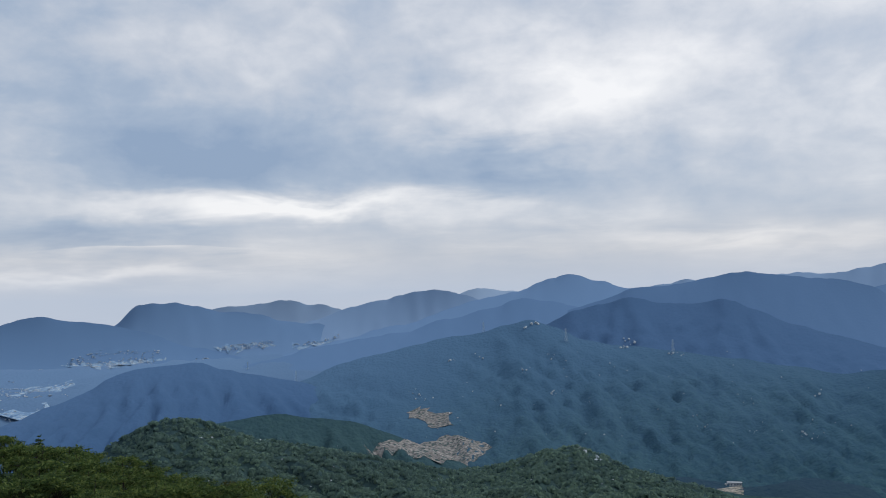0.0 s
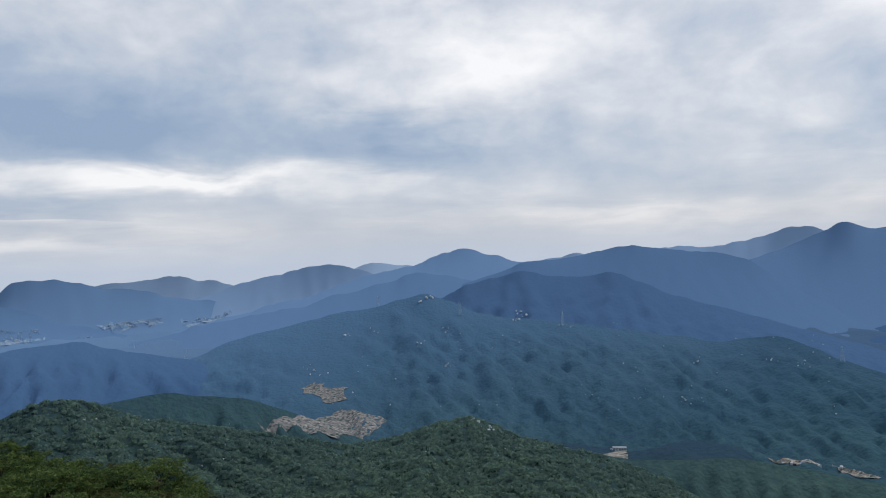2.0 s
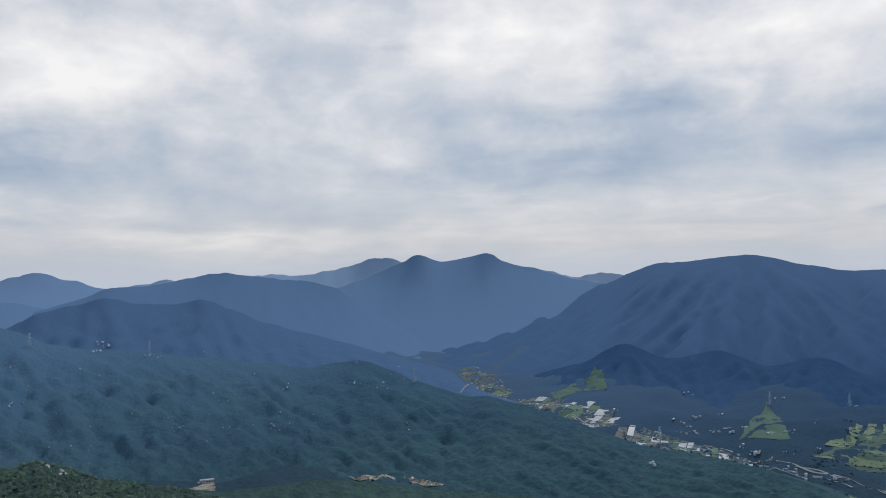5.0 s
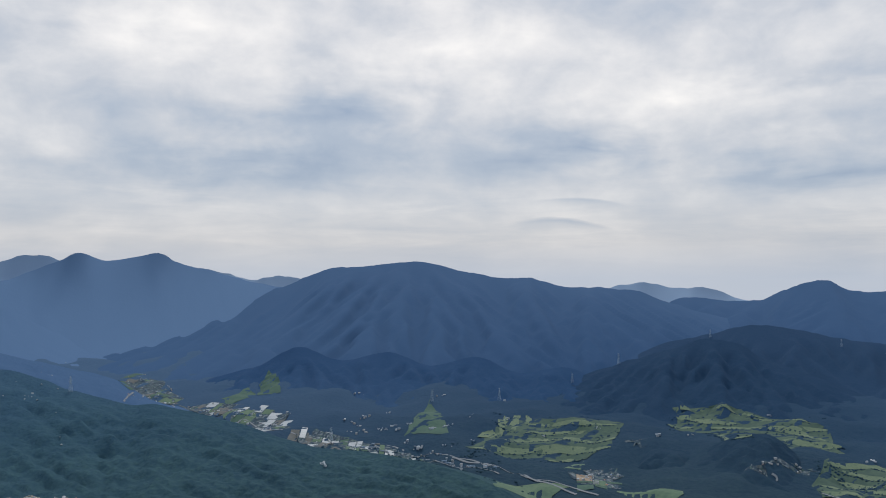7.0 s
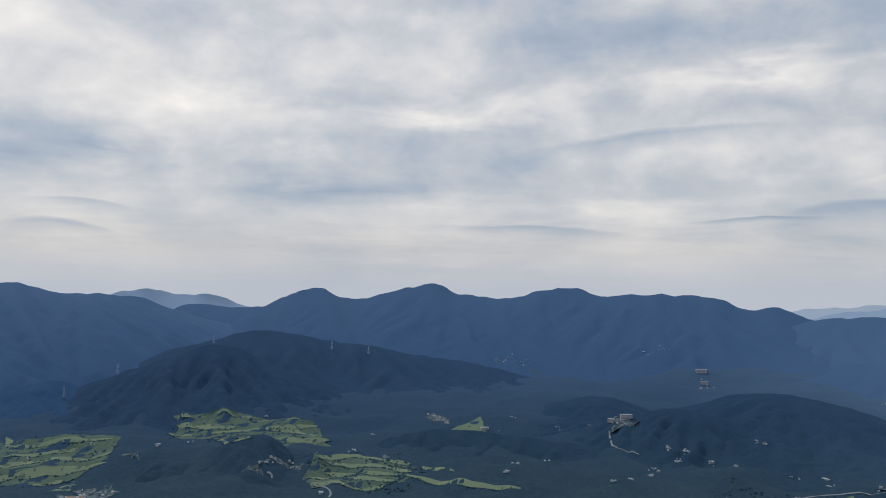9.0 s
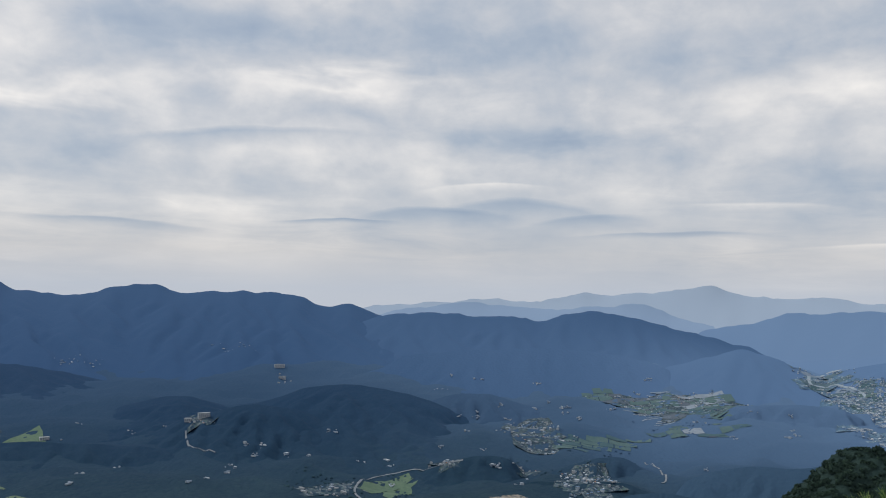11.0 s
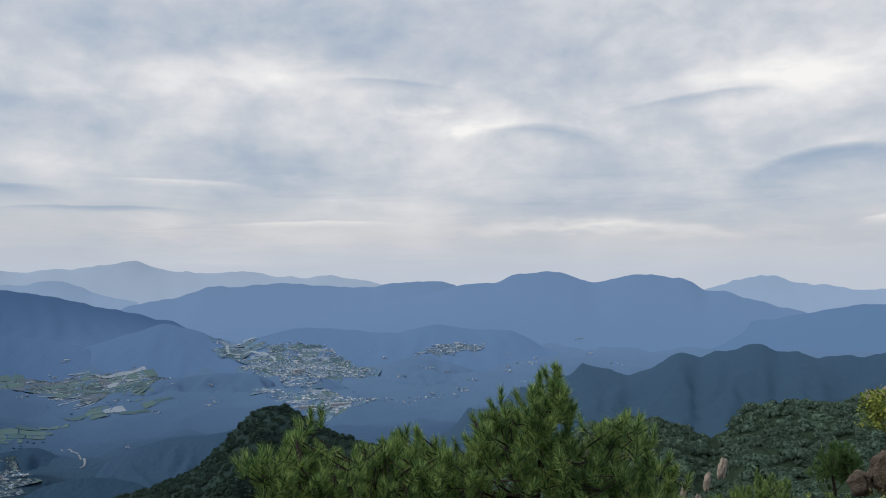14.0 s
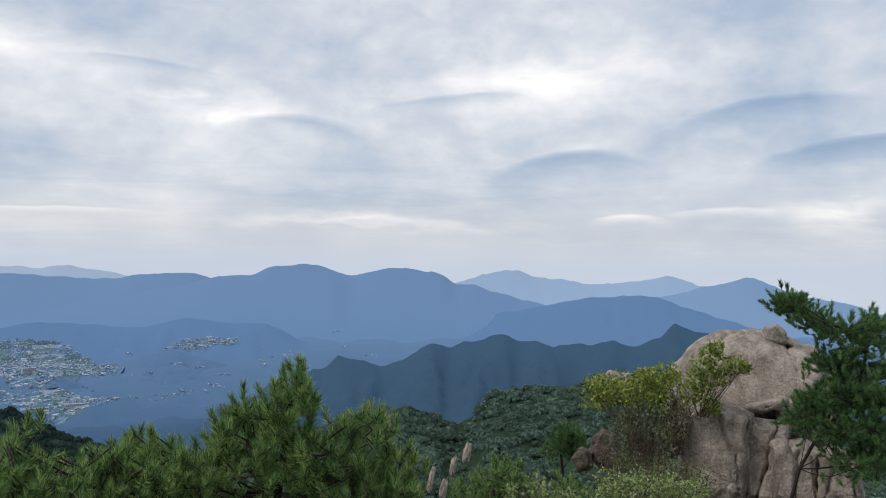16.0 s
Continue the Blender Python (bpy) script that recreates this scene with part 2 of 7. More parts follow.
def woods(name, stretch, spread, cells=9.0, bump=4.0, colour=(0.030, 0.054, 0.034), foot=None, crest=None, haze_tint=(0.0165, 0.058, 0.146), varied=0.0, thin=0.0, soften=0.62):
    """Wooded land of the backdrop, with distance haze mixed into its base colour: the further the bluer. The ranges
    stand nearer than in nature, as the view ends at 5 km; stretch says how many times farther a crest is. Towards
    the foot of a range the haze passes into the valley's own value, which differs round the compass."""
    lo, hi = 1 - spread, 1 + spread
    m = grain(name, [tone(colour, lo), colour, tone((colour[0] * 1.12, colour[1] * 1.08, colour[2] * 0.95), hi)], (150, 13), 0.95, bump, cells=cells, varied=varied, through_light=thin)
    N, L = m.node_tree.nodes, m.node_tree.links
    b = N["Principled BSDF"]
    b.inputs["Specular IOR Level"].default_value = 0.05
    source = b.inputs["Base Color"].links[0].from_socket
    geo = N.new("ShaderNodeNewGeometry")
    far = N.new("ShaderNodeVectorMath")
    far.operation = "LENGTH"
    L.new(geo.outputs["Position"], far.inputs[0])

    def calc(op, a, c, clamp=False):
        n = N.new("ShaderNodeMath")
        n.operation, n.use_clamp = op, clamp
        for k, v in enumerate((a, c)):
            if isinstance(v, (int, float)):
                n.inputs[k].default_value = v
            else:
                L.new(v, n.inputs[k])
        return n.outputs[0]

    part = N.new("ShaderNodeSeparateXYZ")
    L.new(geo.outputs["Position"], part.inputs[0])
    turn = calc("FRACT", calc("ADD", calc("MULTIPLY", calc("ARCTAN2", part.outputs[0], part.outputs[1]), 0.159155), 0.25), 0)
    wheel = N.new("ShaderNodeValToRGB")
    wheel.color_ramp.interpolation = "EASE"
    el = wheel.color_ramp.elements
    # strength of the painted haze round the compass from west by north: the plain, the valleys, the town
    el[0].position, el[1].position = 0.0, 1.0
    el[0].color = el[1].color = (0.4, 0.4, 0.4, 1)
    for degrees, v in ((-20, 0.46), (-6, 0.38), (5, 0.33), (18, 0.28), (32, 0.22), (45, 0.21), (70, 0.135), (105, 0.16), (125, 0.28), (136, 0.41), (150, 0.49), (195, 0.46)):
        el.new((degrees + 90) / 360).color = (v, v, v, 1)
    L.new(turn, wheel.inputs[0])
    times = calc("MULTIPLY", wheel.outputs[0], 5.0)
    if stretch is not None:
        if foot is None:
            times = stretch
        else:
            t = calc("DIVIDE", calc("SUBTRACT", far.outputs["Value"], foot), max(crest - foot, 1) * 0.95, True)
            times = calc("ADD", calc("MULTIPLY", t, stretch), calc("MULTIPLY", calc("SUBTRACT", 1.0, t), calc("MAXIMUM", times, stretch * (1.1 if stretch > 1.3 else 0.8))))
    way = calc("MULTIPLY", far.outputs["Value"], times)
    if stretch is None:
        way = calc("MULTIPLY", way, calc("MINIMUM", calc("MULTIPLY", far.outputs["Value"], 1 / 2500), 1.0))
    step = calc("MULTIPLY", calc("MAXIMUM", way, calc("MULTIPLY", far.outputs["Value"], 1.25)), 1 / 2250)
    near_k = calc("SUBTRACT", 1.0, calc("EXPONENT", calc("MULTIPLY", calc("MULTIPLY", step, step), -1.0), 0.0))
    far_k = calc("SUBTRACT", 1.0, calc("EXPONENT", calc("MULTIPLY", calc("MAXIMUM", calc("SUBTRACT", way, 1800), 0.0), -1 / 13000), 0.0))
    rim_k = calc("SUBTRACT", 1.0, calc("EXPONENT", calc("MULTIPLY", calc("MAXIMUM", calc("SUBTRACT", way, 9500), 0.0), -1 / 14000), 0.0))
    # haze painted into the base colour: bluer, then paler, with distance
    for k, c in ((near_k, haze_tint), (far_k, (0.255, 0.41, 0.645)), (rim_k, (0.38, 0.46, 0.56))):
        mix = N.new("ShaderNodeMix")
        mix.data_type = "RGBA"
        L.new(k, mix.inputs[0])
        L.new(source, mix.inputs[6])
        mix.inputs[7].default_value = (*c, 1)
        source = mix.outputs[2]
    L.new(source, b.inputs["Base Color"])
    # translucent leaves take the same colour with haze mixed in
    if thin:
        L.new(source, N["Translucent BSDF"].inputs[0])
        return m
    # normals lean upright with distance, imitating how haze softens the relief
    clear = calc("MULTIPLY", calc("SUBTRACT", 1.0, near_k), calc("SUBTRACT", 1.0, far_k))
    soft = N.new("ShaderNodeMix")
    soft.data_type = "VECTOR"
    L.new(calc("MULTIPLY", calc("SUBTRACT", 1.0, clear), soften), soft.inputs[0])
    L.new(b.inputs["Normal"].links[0].from_socket if b.inputs["Normal"].links else geo.outputs["Normal"], soft.inputs[4])
    soft.inputs[5].default_value = (0, 0, 1)
    unit = N.new("ShaderNodeVectorMath")
    unit.operation = "NORMALIZE"
    L.new(soft.outputs[1], unit.inputs[0])
    L.new(unit.outputs[0], b.inputs["Normal"])
    return m


# dimmer tint of painted haze for the dark valley hills and tree belts
DIM_HAZE = (0.015, 0.047, 0.108)
VALLEY = woods("hazed_valley_woods", None, 0.5, 12, 5.0, (0.032, 0.055, 0.034), haze_tint=(0.020, 0.055, 0.114))


def patchwork(name, colours, size, turn, rough=0.9):
    """Small plots, yards and lanes side by side, each of its own colour, with grain."""
    m = grain(name, [tone(colours[0], 0.8), colours[0], tone(colours[0], 1.2)], (60, 6), rough)
    N, L = m.node_tree.nodes, m.node_tree.links
    b = N["Principled BSDF"]
    geo = N.new("ShaderNodeNewGeometry")
    grid = N.new("ShaderNodeMapping")
    grid.inputs["Rotation"].default_value = (0, 0, radians(turn))
    grid.inputs["Scale"].default_value = (1 / size, 1.9 / size, 0.02)
    L.new(geo.outputs["Position"], grid.inputs[0])
    cell = N.new("ShaderNodeTexVoronoi")
    cell.distance = "CHEBYCHEV"
    cell.inputs["Scale"].default_value = 1.0
    L.new(grid.outputs[0], cell.inputs["Vector"])
    pick = N.new("ShaderNodeSeparateColor")
    L.new(cell.outputs["Color"], pick.inputs[0])
    r = N.new("ShaderNodeValToRGB")
    r.color_ramp.interpolation = "CONSTANT"
    r.color_ramp.elements[0].color = (*colours[0], 1)
    r.color_ramp.elements[1].position, r.color_ramp.elements[1].color = 1 - 1 / len(colours), (*colours[-1], 1)
    for k, c in enumerate(colours[1:-1], 1):
        r.color_ramp.elements.new(k / len(colours)).color = (*c, 1)
    L.new(pick.outputs[0], r.inputs[0])
    speck = N.new("ShaderNodeTexNoise")
    speck.inputs["Scale"].default_value, speck.inputs["Detail"].default_value = 1 / 5.0, 5
    L.new(geo.outputs["Position"], speck.inputs["Vector"])
    gain = N.new("ShaderNodeMapRange")
    gain.inputs[1].default_value, gain.inputs[2].default_value = 0.3, 0.7
    gain.inputs[3].default_value, gain.inputs[4].default_value = 0.6, 1.4
    L.new(speck.outputs["Fac"], gain.inputs[0])
    times = N.new("ShaderNodeVectorMath")
    times.operation = "SCALE"
    L.new(r.outputs[0], times.inputs[0])
    L.new(gain.outputs[0], times.inputs[3])
    L.new(times.outputs[0], b.inputs["Base Color"])
    return m


# ---- plan helpers ----
def spot(bearing, distance, z):
    b = radians(bearing)
    return Vector((distance * math.sin(b), distance * math.cos(b), z))


def floor_height(r):
    """The valley floor round the summit: level out to 2300 m, then rising gently."""
    return -400 + max(0.0, r - 2300) * 0.04


def ground_height(x, y):
    r = math.hypot(x, y)
    summit = -0.38 * r - 0.6 * min(r, 4)
    if r > 900:
        z = max(summit, floor_height(r)) + min(1, (r - 900) / 400) * (34 * (noise.fractal((x / 360, y / 360, 7), 0.9, 2.0, 4) - 0.15) + 26 * (0.45 - abs(noise.fractal((x / 210, y / 210, 3), 1.0, 2.0, 3))))
    else:
        z = summit
    if r < 120:
        # the rocky shoulder that carries the boulder and the bushes
        b = math.degrees(math.atan2(x, y)) % 360
        z += 6.2 * math.exp(-((r - 19) / 10) ** 2 - ((b - 194) / 15) ** 2) + 0.35 * noise.noise((x * 0.2, y * 0.2, 3)) + 0.12 * noise.noise((x * 0.9, y * 0.9, 5))
    return z


def mesh_object(name, verts, faces, material, smooth=True, parent=None):
    me = bpy.data.meshes.new(name)
    me.from_pydata(verts, [], faces)
    me.materials.append(material)
    if smooth:
        me.polygons.foreach_set("use_smooth", [True] * len(me.polygons))
    me.update()
    ob = new(name, me)
    ob.parent = parent
    return ob


def grid_faces(nu, nv, wrap=False):
    f = []
    for i in range(nu - 1 + wrap):
        for j in range(nv - 1):
            a, b = i * nv + j, (i + 1) % nu * nv + j
            f.append((a, b, b + 1, a + 1))
    return f


from mathutils.bvhtree import BVHTree
LAND, LAND_OF = [], {}


def keep_land(verts, faces, key="ground"):
    LAND_OF[key] = BVHTree.FromPolygons(verts, faces)
    LAND.append(LAND_OF[key])


def on_land(bearing, height):
    """Where the ground lies that one sees from the summit at that bearing and height in degrees; None: sky."""
    h = radians(height)
    way = spot(bearing, math.cos(h), math.sin(h))
    best = None
    for tree in LAND:
        place, normal, _, d = tree.ray_cast(Vector((0, 0, EYE)), way)
        if place is not None and d > 3 and (best is None or d < best[2]):
            best = (place, normal if normal.z > 0 else -normal, d)
    return best


def land_z(x, y, key=None):
    """The height of the land at a place of the plan."""
    tops = []
    for tree in LAND if key is None else [LAND_OF[key]]:
        place = tree.ray_cast(Vector((x, y, 500)), Vector((0, 0, -1)))[0]
        if place is not None:
            tops.append(place.z)
    return max(tops) if tops else None


# ---- ground ----
RINGS = [0.0, 1.5, 3, 4, 5, 6, 7, 8, 9, 10, 11, 12, 13, 14, 15, 16, 17, 18, 19, 20, 21, 22, 23, 24, 26, 28, 30, 33, 36, 40, 45, 50, 57, 65, 75, 90, 110, 150, 220, 320, 450, 600, 800, 900, 1000, 1052, 1200, 1350] + list(range(1400, 3900, 40)) + [3900, 4100, 4400, 4700, 4950]
verts, faces = [], []
for k in range(720):
    for r in RINGS:
        p = spot(k / 2, r, 0)
        verts.append((p.x, p.y, ground_height(p.x, p.y)))
faces = grid_faces(720, len(RINGS), True)
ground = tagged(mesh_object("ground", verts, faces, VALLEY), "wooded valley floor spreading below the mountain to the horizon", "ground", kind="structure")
keep_land(verts, faces)

# ---- mountain ranges: distances at both ends, and the crest as (bearing, height) ----
CRESTS = {}
CRESTS["A0"] = (4450, 4450, [(-28.1, -123), (-26.9, -95), (-25.8, -82), (-23.7, -116), (-21.7, -140), (-19.7, -186), (-17.2, -252)])
CRESTS["A1"] = (4600, 4600, [(-23.4, -230), (-21.5, -142), (-20.3, -53), (-18.4, -34), (-16.5, -63), (-14.7, -89), (-12.5, -119), (-8.7, -176), (-5.7, -246)])
CRESTS["A1b"] = (4750, 4700, [(-14.9, -79), (-13.2, -58), (-10.6, -43), (-8.7, -70), (-6.8, -103), (-4.9, -143)])
CRESTS["A2"] = (4650, 4650, [(-8.7, -147), (-7.2, -104), (-5.3, -68), (-3.3, -35), (-1.2, -2), (0.2, -18), (1.4, -36), (3.3, -97)])
CRESTS["A2b"] = (4850, 4850, [(0.6, -46), (2.7, -2), (4.5, -22), (6.4, -59)])
CRESTS["A3"] = (4500, 4500, [(2.9, -63), (5.2, -22), (7.4, 34), (8.8, 52), (10.2, 21), (12.1, -16), (14.3, -48)])
CRESTS["A2f"] = (4100, 4000, [(-11.8, -311), (-8.8, -265), (-3.4, -209), (0.5, -148), (3.3, -98), (5.0, -55), (6.8, -63), (8.7, -93), (10.5, -136)])
CRESTS["A4"] = (4900, 4800, [(12.3, -59), (13.8, -28), (16.1, 2), (19.2, 31), (21.9, 34), (23.1, 43), (25.0, 24), (27.0, 54), (30.5, 114), (31.6, 106), (32.7, 78)])
CRESTS["A5"] = (4000, 4000, [(10.4, -85), (13.0, -22), (15.3, -3), (17.6, 22), (20.2, 36), (23.1, 11), (25.4, -8), (27.4, -50), (29.3, -133), (31.5, -228), (33.8, -308)])
CRESTS["B2"] = (3050, 2480, [(7.1, -131), (8.9, -88), (10.8, -69), (12.5, -45), (14.6, -65), (16.9, -70), (18.8, -57), (20.3, -86), (22.7, -133), (25.4, -168), (28.1, -201), (30.7, -232), (33.0, -261), (35.2, -289)])
CRESTS["B1"] = (2500, 2350, [(-9.6, -255), (-7.3, -213), (-4.2, -184), (-1.9, -162), (-0.3, -147), (2.6, -130), (4.4, -110), (5.9, -98), (7.3, -116), (9.3, -155), (12.1, -174), (15.3, -190), (17.6, -203), (19.9, -215), (23.0, -230), (25.3, -246), (27.3, -234), (29.2, -227), (31.1, -248), (32.6, -270), (34.4, -286), (36.3, -298), (37.5, -293), (39.6, -301), (43.2, -320), (45.8, -339), (48.1, -352), (51.5, -349), (54.2, -351), (57.3, -356), (60.4, -370), (62.3, -388)])
CRESTS["C1"] = (2350, 2400, [(-27.2, -298), (-25.3, -270), (-23.4, -241), (-21.7, -206), (-20.4, -191), (-18.7, -188), (-16.5, -182), (-15.1, -199), (-13.7, -218), (-11.8, -232), (-10.1, -247), (-8.1, -275), (-5.8, -303), (-3.5, -348), (-1.2, -400)])
CRESTS["D2"] = (1650, 1650, [(-17.3, -249), (-13.7, -237), (-11.1, -234), (-8.9, -243), (-6.6, -252), (-4.3, -277), (-2.0, -301)])
CRESTS["D1"] = (1000, 950, [(-23.4, -178), (-21.8, -159), (-20.4, -145), (-18.7, -136), (-16.9, -137), (-15.2, -148), (-13.0, -163), (-10.4, -172), (-7.4, -181), (-5.5, -188), (-2.8, -199), (0.2, -207), (3.3, -204), (5.3, -194), (7.2, -186), (8.5, -183), (10.2, -190), (11.6, -202), (13.8, -213), (15.9, -222), (18.0, -231)])
CRESTS["D3"] = (1430, 1330, [(15.3, -328), (19.7, -337), (25.9, -327), (29.6, -331), (33.1, -341), (36.5, -348), (39.7, -351), (41.8, -356)])
CRESTS["F1"] = (4500, 4400, [(25.6, -105), (28.4, -19), (30.2, 26), (32.0, 85), (33.3, 115), (34.4, 92), (35.4, 95), (36.5, 114), (37.7, 123), (38.9, 72), (40.3, 42), (42.3, 13), (43.8, -23), (46.2, -62), (48.5, -121)])
CRESTS["F0"] = (4850, 4850, [(39.2, 13), (40.7, 40), (42.3, 20), (43.8, -16), (46.0, 11), (47.3, -25), (48.5, -51)])
CRESTS["G1"] = (4300, 4300, [(42.3, -163), (45.8, -46), (47.3, 4), (49.2, 51), (51.2, 57), (52.6, 66), (54.0, 74), (56.0, 68), (57.7, 28), (59.2, 8), (60.4, -14), (62.4, -8), (63.7, -28), (65.2, -49), (67.3, -46), (69.1, -67), (71.4, -111), (73.7, -164), (76.1, -209)])
CRESTS["H"] = (4850, 4850, [(66.8, -84), (68.3, -52), (70.2, -27), (72.2, -63), (74.5, -71), (76.3, -121), (77.6, -154)])
CRESTS["I"] = (4600, 4600, [(71.4, -144), (73.0, -107), (74.5, -120), (77.6, -121), (79.2, -68), (80.4, -43), (81.6, -16), (82.9, -69), (84.2, -78), (86.1, -44), (87.6, -8), (89.1, 1), (90.5, -33), (92.7, -54), (95.1, -54), (96.8, -25), (98.8, -14), (100.4, -42), (103.8, -36), (106.2, -43), (108.3, -48), (109.5, -95), (111.7, -103), (113.2, -145), (116.3, -230)])
CRESTS["J2"] = (3350, 3350, [(71.4, -263), (74.5, -219), (76.1, -192), (78.0, -181), (79.9, -196), (82.3, -223), (85.7, -251), (88.3, -282), (91.2, -301), (93.7, -330), (96.4, -377), (99.7, -400)])
CRESTS["J1"] = (2950, 2900, [(60.9, -463), (62.7, -418), (65.3, -363), (67.6, -316), (69.9, -278), (72.2, -240), (74.1, -212), (76.1, -224), (78.0, -269), (80.7, -317), (83.7, -373), (86.0, -399)])
CRESTS["K1"] = (1950, 1900, [(66.8, -493), (69.1, -423), (71.4, -384), (73.7, -384), (76.0, -348), (78.0, -334), (79.5, -367), (81.0, -447)])
CRESTS["K2"] = (2700, 2500, [(97.4, -369), (101.2, -341), (103.9, -376), (106.4, -352), (109.2, -310), (111.4, -301), (114.1, -308), (117.1, -340), (120.2, -395), (122.6, -467)])
CRESTS["L1"] = (4400, 4400, [(111.4, -207), (114.7, -141), (117.0, -125), (119.7, -144), (122.5, -148), (124.8, -155), (126.3, -123), (128.1, -101), (130.2, -128), (132.5, -161), (134.8, -201), (137.7, -254)])
CRESTS["L2"] = (4700, 4700, [(112.5, -165), (116.3, -118), (118.6, -82), (121.7, -89), (124.0, -93), (127.1, -99), (129.4, -87), (131.7, -69), (133.6, -123), (135.5, -167)])
CRESTS["L3"] = (4920, 4920, [(111.3, -134), (115.1, -98), (117.8, -90), (122.0, -59), (124.8, -73), (127.9, -20), (131.7, 1), (134.0, 19), (135.9, 31), (137.7, -10), (139.9, -23), (142.4, -20), (145.8, -38), (149.3, -42)])
CRESTS["M1"] = (4650, 4650, [(134.5, -198), (138.5, -156), (140.7, -101), (143.0, -89), (146.1, -80), (148.4, -96), (151.1, -90), (154.6, -58), (156.2, -64), (157.7, -102), (160.0, -157)])
CRESTS["N1"] = (4450, 4450, [(154.6, -140), (157.6, -85), (159.9, -61), (161.0, -24), (162.5, -1), (164.9, -20), (166.8, -60), (168.4, -37), (169.7, -23), (171.9, -33), (172.9, -47), (173.8, -97), (175.3, -92), (176.5, -132), (178.8, -179), (181.4, -227)])
CRESTS["O"] = (4900, 4900, [(172.7, -135), (174.2, -99), (175.9, -47), (177.8, -21), (179.5, -58), (182.1, -80), (184.0, -96), (186.1, -64), (188.4, -38), (190.2, -81), (192.2, -114)])
CRESTS["P"] = (4750, 4750, [(185.1, -199), (188.1, -146), (190.6, -88), (193.2, -40), (195.0, -84), (197.0, -124), (198.9, -162), (201.0, -201)])
CRESTS["Q"] = (4200, 4200, [(172.7, -300), (176.5, -237), (179.6, -190), (181.8, -158), (184.0, -132), (186.1, -125), (187.9, -146), (189.2, -183), (191.6, -229), (194.1, -273)])
CRESTS["S"] = (1500, 1350, [(161.9, -203), (164.2, -184), (166.5, -162), (168.9, -165), (170.4, -154), (172.0, -133), (173.5, -146), (174.7, -125), (175.8, -121), (177.3, -120), (178.3, -129), (179.4, -112), (180.7, -121), (182.2, -132), (184.4, -127), (186.1, -120), (187.5, -100), (188.6, -86), (189.6, -89), (190.6, -92), (192.2, -106), (194.8, -127)])
CRESTS["KN"] = (700, 650, [(132.9, -179), (137.1, -165), (140.0, -153), (141.9, -132), (143.4, -113), (144.6, -108), (146.1, -109), (146.9, -116), (148.4, -125), (150.7, -135)])
CRESTS["T1"] = (330, 260, [(163.0, -63), (164.5, -59.3), (167.5, -52.9), (169.9, -51.3), (172.2, -52.6), (174.5, -55.8), (176.5, -44.7), (178.8, -41.4), (181.4, -40.8), (183.0, -38.0), (185.9, -36.2), (188.9, -34.3)])
CRESTS["E"] = (170, 140, [(-29.2, -27), (-26.4, -27), (-24.0, -29), (-21.8, -31), (-20.1, -33), (-18.4, -35), (-15.9, -36), (-13.0, -37), (-11.5, -39), (-10.0, -42)])
CRESTS["Y1"] = (1520, 1450, [(133.0, -371), (134.6, -320), (136.7, -299), (138.9, -286), (141.5, -282), (143.8, -264), (146.1, -258)])
CRESTS["Y2"] = (1330, 1330, [(129.1, -331), (131.1, -311), (133.5, -305), (136.0, -316), (137.8, -335)])
CRESTS["X1"] = (3500, 3500, [(143.4, -293), (144.8, -263), (146.7, -242), (150.3, -255), (153.1, -260), (156.1, -232), (158.7, -248), (160.8, -247)])
CRESTS["X2"] = (3450, 3450, [(133.4, -295), (136.1, -248), (137.6, -217), (139.2, -232), (141.1, -277), (142.2, -303)])
CRESTS["X3"] = (3400, 3400, [(115.6, -281), (118.9, -258), (122.6, -243), (126.4, -235), (129.5, -250), (132.2, -277)])
CRESTS["V1"] = (3100, 3000, [(150.0, -462), (151.1, -440), (152.3, -376), (153.7, -323), (155.0, -311), (156.4, -330), (158.1, -357), (160.0, -424), (161.5, -451)])
CRESTS["V2"] = (2800, 2800, [(133.4, -462), (135.7, -405), (137.6, -357), (140.3, -341), (143.3, -342), (144.8, -367), (145.6, -431)])
CRESTS["V3"] = (1860, 1860, [(117.5, -400), (118.7, -384), (120.8, -368), (123.0, -377), (124.2, -421)])
CRESTS["V4"] = (1900, 1900, [(126.1, -401), (127.2, -386), (128.7, -370), (130.3, -367), (132.2, -396)])
CRESTS["V5"] = (2650, 2650, [(115.7, -403), (118.6, -340), (121.1, -329), (124.1, -363), (127.2, -383), (129.5, -411), (131.8, -447)])
CRESTS["V6"] = (2750, 2750, [(145.2, -387), (146.7, -358), (148.1, -352), (149.9, -387)])
CRESTS["V7"] = (2300, 2300, [(98.3, -401), (102.0, -343), (105.6, -321), (108.5, -337)])
CRESTS["V8"] = (2130, 2100, [(83.7, -429), (86.7, -382), (90.4, -362), (94.3, -374), (98.0, -384), (101.2, -412)])
CRESTS["G2"] = (3050, 2950, [(41.5, -352), (44.0, -318), (47.0, -250), (49.5, -296), (53.0, -268), (56.0, -318), (59.0, -286), (62.0, -340), (65.0, -318), (68.0, -372)])
CRESTS["V9"] = (1660, 1660, [(121.9, -401), (124.2, -376), (127.2, -373), (130.3, -368), (133.0, -391), (134.9, -429)])


